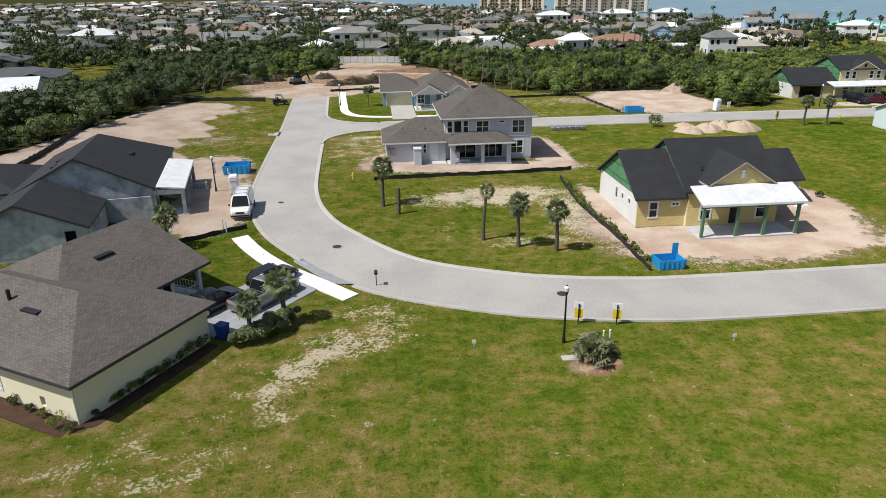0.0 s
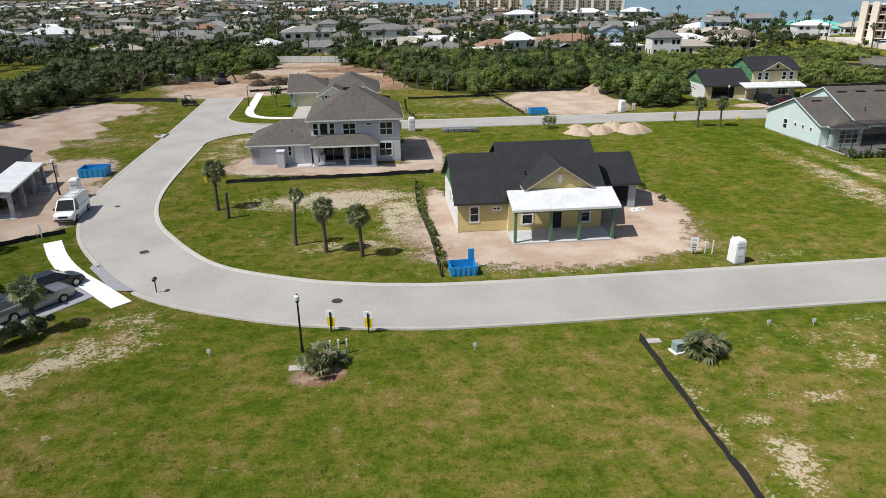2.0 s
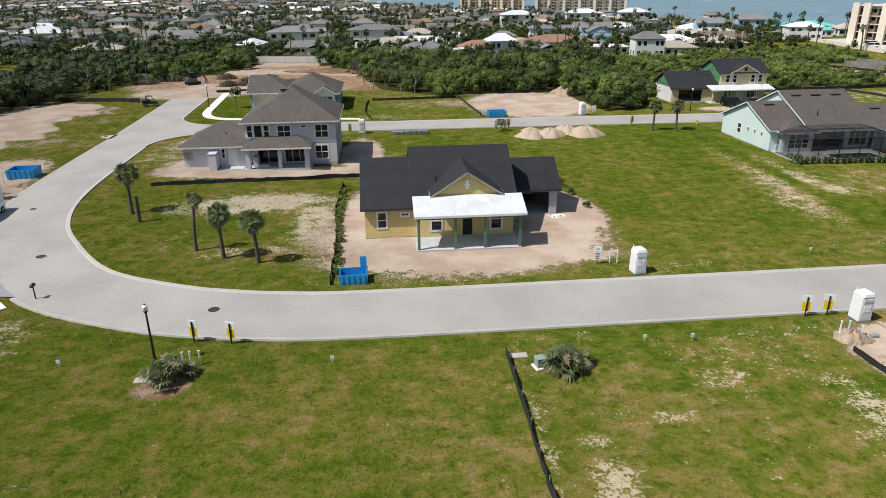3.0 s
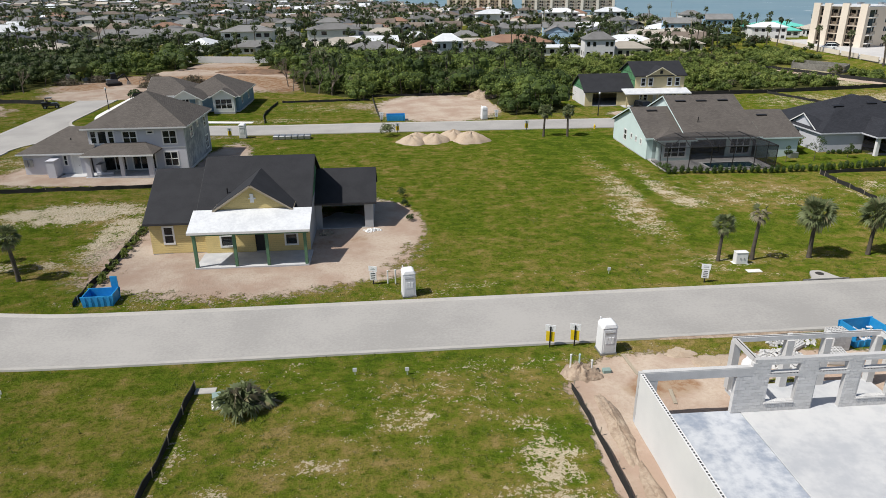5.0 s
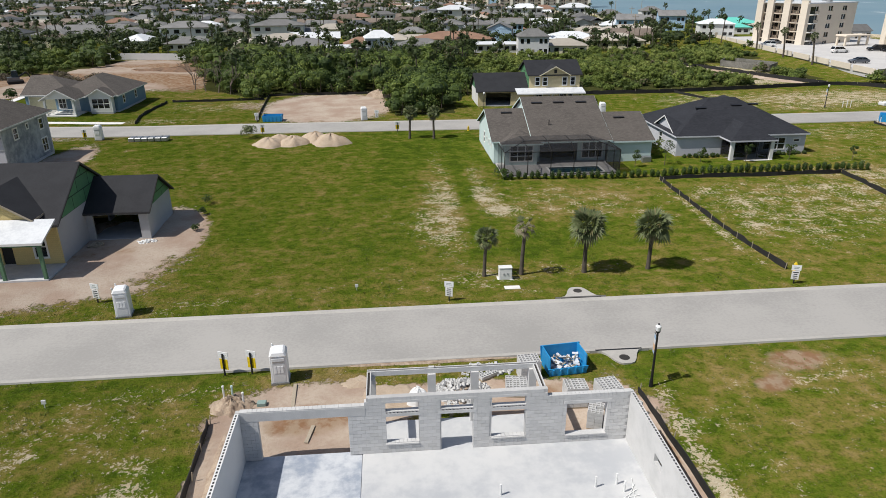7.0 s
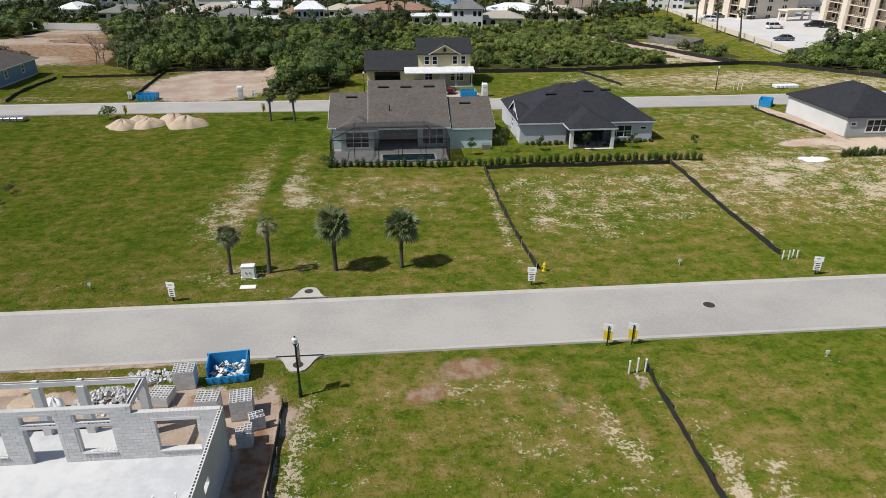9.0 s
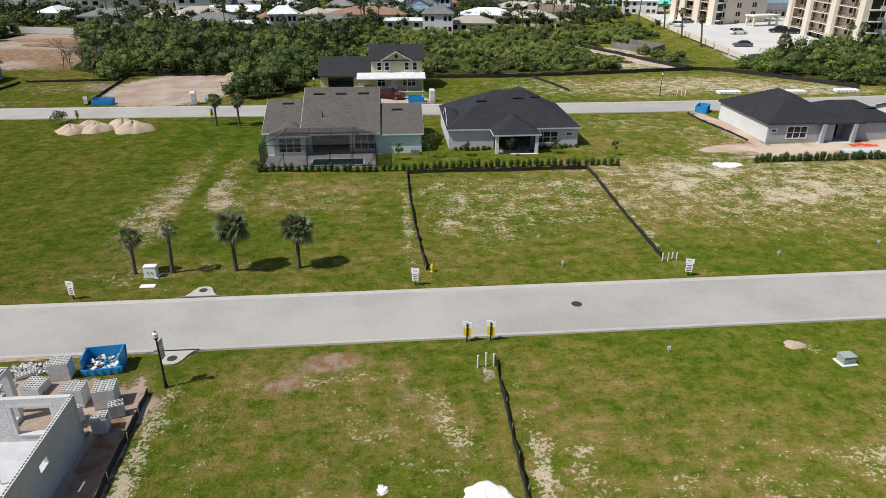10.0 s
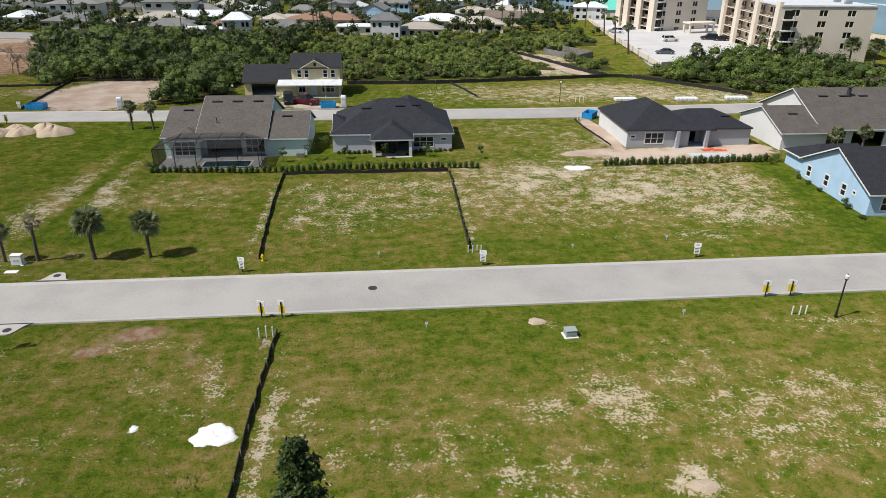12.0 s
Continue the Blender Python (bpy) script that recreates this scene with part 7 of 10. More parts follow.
skip(23.2, 47.5, 2, 2.1, 1.6, 0.85, False, 1.0, "blue mesh-sided rubbish cage beside a dirt lot")
back = Geo()
back.box(23.75, 24.25, 48.25, 48.31, 0.1, 1.75)
single("cage_door", back, M_BLUE, (0, 0, float(lie(24, 48))), "raised blue cage door behind a rubbish cage", "panel")
skip(74.8, 36.9, 6, 2.3, 1.6, 1.25, True, 0.42)
skip(-17.0, 80.6, 2, 2.9, 2.3, 1.1, False)
skip(45.9, 114.6, 0, 3.0, 1.9, 1.0, False)
skip(98.2, 112.9, 0, 2.6, 1.8, 1.1, False)
skip(144.4, 103.0, 55, 2.8, 1.8, 1.1, False)


def toilet(x, y, turn=0.0):
    """Portable toilet: tapered cabin, domed roof, door with louvres, skid."""
    t = thing("portable_toilet", (x, y, float(lie(x, y))), "white portable toilet cabin standing on grass", "portable toilet", "portable toilets", turn)
    t.scale = (0.88, 0.88, 0.92)
    g = Geo()
    g.hexa([(-0.56, -0.56, 0.12), (0.56, -0.56, 0.12), (0.56, 0.56, 0.12), (-0.56, 0.56, 0.12)], [(-0.53, -0.53, 1.98), (0.53, -0.53, 1.98), (0.53, 0.53, 1.98), (-0.53, 0.53, 1.98)])
    part("cabin", g, M_PLASTIC_W, t, bevel=0.03)
    g = Geo()
    g.hexa([(-0.6, -0.6, 1.98), (0.6, -0.6, 1.98), (0.6, 0.6, 1.98), (-0.6, 0.6, 1.98)], [(-0.42, -0.5, 2.34), (0.42, -0.5, 2.34), (0.42, 0.5, 2.34), (-0.42, 0.5, 2.34)])
    part("roof", g, M_PLASTIC_W, t, "domed translucent white roof", bevel=0.08)
    for s in (-1, 1):
        g = Geo()
        g.box(-0.42, 0.42, s * 0.55 - 0.02, s * 0.55 + 0.02, 0.2, 1.9)
        d = part("door" if s < 0 else "rear_panel", g, M_TRIM, t, bevel=0.02)
        for k in range(3):
            q = Geo()
            q.box(-0.3 + k * 0.22, -0.14 + k * 0.22, s * 0.58 - 0.015, s * 0.58 + 0.015, 0.85, 1.35)
            part("rib", q, M_PLASTIC_W, d, bevel=0.01)
        q = Geo()
        q.box(-0.36, 0.36, s * 0.58 - 0.012, s * 0.58 + 0.012, 1.62, 1.7)
        part("vent_grille", q, M_METAL, d)
    g = Geo()
    g.box(-0.6, 0.6, -0.62, 0.62, 0.0, 0.12)
    part("skid", g, M_METAL, t)
    g = Geo()
    g.tube((-0.4, 0.4, 2.0), (-0.4, 0.4, 2.5), 0.05, n=8)
    part("vent_pipe", g, M_PLASTIC_W, t)
    return t


for x, y, a in ((45.85, 46.6, 8), (58.0, 37.2, 4), (22.7, 102.9, 0), (60.9, 113.7, 10), (-15.65, 71.7, 5), (101.0, 113.2, 0)):
    toilet(x, y, a)


def bars_on(g, x0, x1, y, z0, z1, rows, rng):
    for k in range(rows):
        z = z1 - (z1 - z0) * (k + 0.5) / rows
        w = (x1 - x0) * rng.uniform(0.55, 0.95) / 2
        m = (x0 + x1) / 2
        h = (z1 - z0) / rows * 0.22
        g.box(m - w, m + w, y - 0.004, y, z - h, z + h)


def lot_sign(x, y, turn=0.0, yellow=False):
    """A post with a white panel and a second one below it."""
    lab = "black post with a white and a yellow sign panel" if yellow else "white lot sign panels on a post"
    s = thing("lot_sign", (x, y, float(lie(x, y)) + 0.02), lab, "sign", "yellow builder signs" if yellow else "white lot signs", turn)
    rng = random.Random(int(x))
    g = Geo()
    g.bar((0, 0, -0.1), (0, 0, 1.45), 0.08)
    part("post", g, M_BLACK, s)
    sg = 1 if yellow else -1
    g = Geo()
    g.box(-0.34, 0.34, sg * 0.06 - 0.015, sg * 0.06 + 0.015, 1.12, 1.56)
    p = part("panel", g, M_PLASTIC_W, s, "white panel with unreadable lines", bevel=0.006)
    for face in ((sg * 0.06 - 0.020,) if yellow else (sg * 0.06 - 0.016, sg * 0.06 + 0.020)):
        b = Geo()
        bars_on(b, -0.22, 0.22, face, 1.24, 1.46, 2, rng)
        part("text_bars", b, M_TRIM if yellow else M_UTIL, p)
    g = Geo()
    g.box(-0.27, 0.27, sg * 0.06 - 0.015, sg * 0.06 + 0.015, 0.38, 1.08)
    q = part("panel", g, M_YSIGN if yellow else M_WHITE, s, "yellow panel" if yellow else "white panel with dark bars", bevel=0.006)
    if not yellow:
        b = Geo()
        bars_on(b, -0.22, 0.22, sg * 0.06 - 0.016, 0.42, 1.04, 4, rng)
        part("text_bars", b, M_BLACK, q)
    return s


for x, y in ((13.1, 38.9), (15.6, 38.4), (54.6, 38.0), (56.2, 38.0), (98.5, 38.3), (100.15, 38.3), (142.0, 39.0), (144.3, 39.0)):
    lot_sign(x, y, -22, True)
for x, y in ((43.2, 48.7), (68.8, 46.6), (95.3, 46.9), (118.0, 46.9), (139.3, 47.2)):
    lot_sign(x, y, -18)
for x, y in ((20.8, 102.6), (46.0, 103.9), (66.2, 103.6)):
    lot_sign(x, y, 0, True)
for x, y in ((63.0, 113.6), (43.5, 113.6)):
    lot_sign(x, y, 0)


M_BANNER_BLUE = surface("banner_blue", (0.30, 0.45, 0.62), (0.36, 0.50, 0.66), 0.8, fine=8, bump=0.05)
M_BANNER_ORANGE = surface("banner_orange", (0.62, 0.40, 0.24), (0.66, 0.46, 0.30), 0.8, fine=8, bump=0.05)


def lamp_post(x, y, banner=1, label="black street lamp with a white lantern head", z=None):
    s = thing("street_lamp", (x, y, float(lie(x, y)) if z is None else z), label, "street lamp", "street lamps")
    g = Geo()
    g.tube((0, 0, -0.1), (0, 0, 0.5), 0.13, 0.10, 12)
    g.tube((0, 0, 0.5), (0, 0, 3.55), 0.075, 0.055, 12)
    part("pole", g, M_BLACK, s)
    g = Geo()
    g.tube((0, 0, 3.55), (0, 0, 3.68), 0.10, 0.15, 12)
    part("collar", g, M_BLACK, s)
    g = Geo()
    g.tube((0, 0, 3.68), (0, 0, 3.95), 0.13, 0.17, 12)
    g.tube((0, 0, 3.95), (0, 0, 4.06), 0.17, 0.06, 12)
    part("lantern", g, M_PLASTIC_W, s, "white frosted lantern globe")
    g = Geo()
    g.tube((0, 0, 4.06), (0, 0, 4.14), 0.07, 0.02, 8)
    part("finial", g, M_BLACK, s)
    if banner:
        for z in (2.0, 3.25):
            g = Geo()
            g.bar((0, 0, z), (0.10, 0.60, z), 0.03)
            part("banner_arm", g, M_BLACK, s)
        g = Geo()
        g.hexa([(0.01, 0.10, 2.03), (0.09, 0.58, 2.03), (0.105, 0.58, 2.03), (0.025, 0.10, 2.03)], [(0.01, 0.10, 3.22), (0.09, 0.58, 3.22), (0.105, 0.58, 3.22), (0.025, 0.10, 3.22)])
        cloth = part("banner", g, M_TRIM, s, "pale cloth banner with a blue and orange print")
        for z0, z1, m in ((2.06, 2.2, M_BANNER_BLUE), (2.22, 2.62, M_BANNER_ORANGE), (2.95, 3.19, M_BANNER_BLUE)):
            for d in (-0.004, 0.016):
                g = Geo()
                g.hexa([(0.015 + d, 0.13, z0), (0.085 + d, 0.55, z0), (0.088 + d, 0.55, z0), (0.018 + d, 0.13, z0)], [(0.015 + d, 0.13, z1), (0.085 + d, 0.55, z1), (0.088 + d, 0.55, z1), (0.018 + d, 0.13, z1)])
                part("print", g, m, cloth)
    return s


lamp_post(11.4, 36.4, 0)
lamp_post(79.3, 34.5, -1)
lamp_post(146.0, 35.1, 0)
lamp_post(-17.9, 72.7, 1)
lamp_post(142.0, 115.2, 1)
lamp_post(-6.5, 128.5, 0)
lamp_post(81.0, 114.5, 0)


def pipe_stub(x, y, high, r=0.055, teal=False):
    g = Geo()
    g.tube((0, 0, -0.1), (0, 0, high - 0.08), r, r, 10)
    g.tube((0, 0, high - 0.08), (0, 0, high), r * 1.25, r * 1.2, 10)
    return single("utility_pipe", g, M_PVC_T if teal else M_PVC, (x, y, float(lie(x, y))), "capped teal plastic utility pipe" if teal else "capped white plastic utility pipe", "pipe", "utility pipes", smooth=False)


for x, y, hh, t in ((13.2, 36.0, 0.95, 0), (13.75, 35.7, 1.15, 0), (14.25, 35.9, 1.05, 0), (55.2, 35.2, 1.1, 0), (55.7, 35.1, 1.15, 1), (56.35, 34.7, 0.95, 0), (98.85, 35.1, 1.0, 0), (99.4, 35.2, 1.1, 0), (99.9, 35.2, 1.0, 0),
                    (116.9, 49.7, 0.8, 0), (117.35, 49.6, 0.85, 1), (117.8, 49.8, 0.8, 0), (118.2, 49.8, 0.75, 0), (142.6, 35.8, 0.85, 0), (143.2, 35.7, 0.9, 0), (143.8, 35.8, 0.85, 0), (44.3, 48.8, 1.1, 0), (44.9, 48.7, 1.2, 0), (-14.7, 60.4, 1.2, 0), (-14.3, 59.8, 1.2, 0),
                    (145.0, 114.8, 1.2, 0), (145.8, 114.8, 1.3, 0), (146.5, 114.8, 1.2, 0), (-17.2, 76.4, 1.6, 0), (141.9, 101.6, 0.9, 0), (142.4, 101.6, 0.9, 0), (99.4, 113.6, 1.2, 0)):
    pipe_stub(x, y, hh, teal=bool(t))


def utility_box(x, y, w, d, hh, material, label, turn=0.0, pad=True):
    s = thing("utility_box", (x, y, float(lie(x, y))), label, "utility box", turn=turn)
    if pad:
        g = Geo()
        g.box(-w / 2 - 0.12, w / 2 + 0.12, -d / 2 - 0.12, d / 2 + 0.12, -0.15, 0.1)
        part("pad", g, M_WALK, s, "concrete pad", bevel=0.02)
    g = Geo()
    g.hexa([(-w / 2, -d / 2, 0.1), (w / 2, -d / 2, 0.1), (w / 2, d / 2, 0.1), (-w / 2, d / 2, 0.1)], [(-w / 2, -d / 2 + 0.05, hh), (w / 2, -d / 2 + 0.05, hh), (w / 2, d / 2, hh), (-w / 2, d / 2, hh)])
    body = part("cabinet", g, material, s, bevel=0.02)
    g = Geo()
    g.box(-w / 2 - 0.03, w / 2 + 0.03, -d / 2 + 0.01, d / 2 + 0.03, hh, hh + 0.05)
    part("lid", g, material, s, bevel=0.015)
    for k in (-1, 1):
        g = Geo()
        g.box(k * w * 0.15 - 0.03, k * w * 0.15 + 0.03, -d / 2 - 0.03, -d / 2 + 0.02, hh * 0.5, hh * 0.62)
        part("latch", g, M_METAL, body)
    return s


utility_box(73.55, 50.2, 1.0, 0.6, 1.05, M_WHITE, "white metal utility cabinet on a concrete pad")
utility_box(34.9, 33.5, 0.6, 0.55, 0.65, M_UTIL_TEAL, "small grey-teal transformer box beside a palmetto", 15)
utility_box(123.2, 33.9, 0.9, 0.75, 0.6, M_UTIL, "low grey-green transformer box in grass", 5)
utility_box(-19.8, 74.0, 1.2, 0.8, 0.7, M_UTIL, "dark green transformer box by a lamp", 0)
pad = Geo()
pad.box(-0.6, 0.6, -0.28, 0.28, -0.05, 0.06)
single("concrete_pad", pad, M_WALK, (73.8, 48.4, float(lie(73.8, 48.4)) + 0.03), "small pale concrete slab in grass", "slab", bevel=0.02)
for x, y in ((33.8, 34.9), (11.35, 34.5)):
    single("concrete_pad", pad, M_KERB, (x, y, float(lie(x, y)) + 0.03), "grey concrete access lid in bare soil", "slab", bevel=0.02)


def hydrant(x, y):
    s = thing("fire_hydrant", (x, y, float(lie(x, y))), "yellow fire hydrant on grass", "fire hydrant")
    g = Geo()
    g.tube((0, 0, 0), (0, 0, 0.06), 0.17, n=12)
    g.tube((0, 0, 0.06), (0, 0, 0.55), 0.11, n=12)
    part("barrel", g, M_YSIGN, s)
    g = Geo()
    g.tube((0, 0, 0.55), (0, 0, 0.62), 0.14, n=12)
    g.tube((0, 0, 0.62), (0, 0, 0.78), 0.13, 0.04, 12)
    part("bonnet", g, M_YSIGN, s)
    for d in ((1, 0), (-1, 0), (0, -1)):
        g = Geo()
        g.tube((0, 0, 0.42), (0.2 * d[0], 0.2 * d[1], 0.42), 0.06, n=10)
        part("nozzle_cap", g, M_YSIGN, s)


hydrant(96.8, 49.2)
hydrant(-2.9, 75.6)
hydrant(77.0, 103.2)


def manhole(x, y, r=0.42, lift=0.0):
    g = Geo()
    g.tube((0, 0, -0.05), (0, 0, 0.012), r + 0.08, n=24)
    o = Geo()
    o.tube((0, 0, 0.0), (0, 0, 0.02), r, n=24)
    s = thing("manhole", (x, y, float(lie(x, y)) + lift), "round cast-iron manhole cover set in concrete", "manhole")
    part("frame_ring", g, M_KERB, s)
    part("cover", o, M_MANHOLE, s)
    return s


manhole(107.5, 42.9)
manhole(-3.9, 55.3)
manhole(13.3, 43.6)
manhole(-10.3, 68.0, 0.3)


def storm_inlet(x, y, side, turn=0.0):
    """Kerb inlet: a concrete apron with a bell outline, a slot and a lid."""
    s = thing("storm_inlet", (x, y, float(lie(x, y))), "concrete kerb storm inlet with a dark slot", "storm drain", "storm inlets", turn)
    g = Geo()
    n = 16
    pts = [(-1.9, 0.0)] + [(-1.9 + 3.8 * k / n, side * 1.55 * math.exp(-(((k / n) - 0.5) * 4.2) ** 4)) for k in range(1, n)] + [(1.9, 0.0)]
    g.prism(pts if side > 0 else pts[::-1], -0.1, 0.13)
    part("apron", g, M_KERB, s)
    # solid black bar in place of the opening's inner shade
    g = Geo()
    g.box(-1.5, 1.5, -side * 0.16 - 0.09, -side * 0.16 + 0.09, -0.1, 0.075)
    part("slot", g, M_BLACK, s, "dark inlet slot")
    g = Geo()
    g.tube((0, side * 0.9, 0.13), (0, side * 0.9, 0.15), 0.32, n=20)
    part("cover", g, M_MANHOLE, s)


storm_inlet(78.5, 46.2, 1)
storm_inlet(78.8, 38.45, -1)
storm_inlet(-14.95, 102.9, 1, 90)


def stake_sign(x, y):
    g = Geo()
    g.bar((0, 0, -0.1), (0, 0, 0.35), 0.04)
    g.box(-0.12, 0.12, -0.03, 0.03, 0.28, 0.52)
    s = single("lot_marker", g, M_TRIM, (x, y, float(lie(x, y))), "small pale lot marker on a stake", "marker", "lot markers", bevel=0.004)
    return s


for x, y in ((111.95, 35.9), (127.6, 50.0), (133.5, 36.4), (108.0, 49.4), (5.6, 36.6), (22.3, 35.3), (42.3, 35.8), (62.0, 49.0), (45.4, 35.6), (138.0, 51.5)):
    stake_sign(x, y)

# pipe bundles on the verge
for x, y, n, turn in ((30.2, 101.6, 6, 0), (155.2, 116.0, 6, 0), (167.3, 115.6, 6, -4), (177.6, 116.0, 6, -6)):
    scale = 1.0 if x < 100 else 0.76
    b = thing("pipe_bundle", (x, y, float(lie(x, y))), "bundle of wrapped pale plastic pipes on grass", "pipe bundle", "bundles of pipe", turn)
    for k in range(n):
        g = Geo()
        w = 5.6 / n
        g.box((-2.8 + k * w) * scale, (-2.8 + (k + 0.92) * w) * scale, -0.75, 0.75, 0.05, 0.62)
        part("bale", g, M_METAL if x < 100 else M_PLASTIC_W, b, bevel=0.08)


# ---- drive, paths, vehicles ----
def ribbon(pts, wide, thick, material, name, label, kind="structure", slabs=1.5, z_extra=0.09):
    """A path of slabs with joints along a smooth line."""
    line = smooth_line(pts, slabs)
    nrm = normals_of(line)
    root = thing(name, (line[0][0], line[0][1], float(lie(*line[0]))), label, "path", kind=kind)
    o = np.array([line[0][0], line[0][1], float(lie(*line[0]))])
    for k in range(len(line) - 1):
        a, b = line[k], line[k + 1]
        d = (b - a) * 0.006
        q = [a + nrm[k] * wide / 2 + d, a - nrm[k] * wide / 2 + d, b - nrm[k + 1] * wide / 2 - d, b + nrm[k + 1] * wide / 2 - d]
        g = Geo()
        lo = [np.array([*p, float(lie(*p)) - 0.1]) - o for p in q]
        hi = [np.array([*p, float(lie(*p)) + z_extra + thick]) - o for p in q]
        g.hexa(lo, hi)
        part("slab", g, material, root)
    return root


ribbon([(-12.9, 58.6), (-10.9, 54.9), (-8.4, 51.4), (-5.6, 48.4), (-2.4, 44.9)], 1.5, 0.0, M_WALK, "pavement", "curving white concrete footpath crossing a drive")
ribbon([(-6.9, 146), (-6.0, 130), (-5.2, 121), (-2.6, 116.4), (3, 114.7), (12, 114.6), (22, 114.6)], 1.5, 0.0, M_WALK, "pavement", "curving white concrete footpath by the corner lawn")
ribbon([(5.0, 127.3), (5.0, 120), (5.0, 112.2)], 4.2, 0.03, M_KERB, "driveway", "pale concrete drive to a garage")
ribbon([(101.2, 111.8), (90, 112.6)], 0.3, 0.02, M_KERB, "kerb_edge", "concrete edging")
ribbon([(152, 78.3), (158, 78.3)], 2.2, 0.05, M_SLAB, "patio", "bare concrete patio slab")

# paver drive of the cream house, and its apron between footpath and road
drive = thing("driveway", (-9.4, 45.45, 0.03), "plain grey paver drive of the cream house", "driveway", kind="structure")
drive.matrix_basis = pose(-9.4, 45.45, 0.035, 0, -0.3, 52)
pv = Geo()
pv.box(0, 0.394, 0, 0.394, 0, 0.04)
pvm = mesh_of("paver", pv, M_PAVER, 0.006)
bed = Geo()
bed.box(-5.5, 5.3, -2.7, 2.8, -0.15, 0.02)
part("bed", bed, M_PAVER, drive)
rest = Geo()
cnt = 0
for i in range(27):
    for j in range(13):
        x, y = -5.48 + i * 0.4, -2.62 + j * 0.4
        if cnt < 290 and i > 4:
            o = part("paver", pvm, None, drive)
            o.location = (x, y, 0.0)
            cnt += 1
        else:
            rest.box(x, x + 0.394, y, y + 0.394, 0.0, 0.04)
tagged(part("pavers", rest, M_PAVER, drive), kind="stuff")

apron = thing("driveway_apron", (-5.0, 49.8, 0.0), "grey paver apron between footpath and road", "driveway", kind="structure")
nrm = normals_of(MAIN_ROAD)
sgn = -1 if (MAIN_ROAD + nrm)[60][0] > MAIN_ROAD[60][0] else 1
edge = [p for p in (MAIN_ROAD + sgn * nrm * (HALF - 0.02)) if -7.4 < p[0] < -1.4 and p[1] < 54.2]
edge.sort(key=lambda p: p[0])
inner = np.linspace(np.array([-7.4, 52.3]), np.array([-4.0, 47.6]), len(edge))
flat = Geo()
for k in range(len(edge) - 1):
    for j in range(5):
        def at(i, f):
            q = np.array(edge[i]) * (1 - f) + inner[i] * f
            return (q[0] + 5.0, q[1] - 49.8, float(lie(*q)) + 0.03 + 0.03 * f)
        flat.face(at(k, j / 5 + 0.2), at(k + 1, j / 5 + 0.2), at(k + 1, j / 5), at(k, j / 5))
part("paving", flat, M_PAVER, apron)


def paint(name, col, rough=0.3, metal=0.3):
    m, n, l, p = tree_of(name)
    r = noise_node(n, l, 3, 3)
    l.new(mixc(n, l, ramp(n, l, r.outputs[0], 0.4, 0.7), col, tuple(c * 0.85 for c in col)), p.inputs["Base Color"])
    p.inputs["Roughness"].default_value, p.inputs["Metallic"].default_value = rough, metal
    p.inputs["Coat Weight"].default_value = 0.5
    return m


P_WHITE, P_BLACK, P_SILVER, P_RED, P_GREY = paint("white_car_paint", (0.78, 0.78, 0.78), 0.35, 0.0), paint("black_car_paint", (0.012, 0.013, 0.016)), paint("silver_car_paint", (0.30, 0.32, 0.33), 0.35, 0.6), paint("dark_red_paint", (0.10, 0.008, 0.012)), paint("grey_car_paint", (0.12, 0.13, 0.15))
M_NETTING = surface("orange_netting", (0.70, 0.10, 0.03), (0.60, 0.07, 0.02), 0.7, fine=20, bump=0.3)
M_CARGLASS = surface("car_glass", (0.012, 0.014, 0.016), rough=0.08, bump=0.0, spec=0.6)
M_LAMP_R = surface("tail_lamp", (0.25, 0.01, 0.01), rough=0.3, bump=0.0)


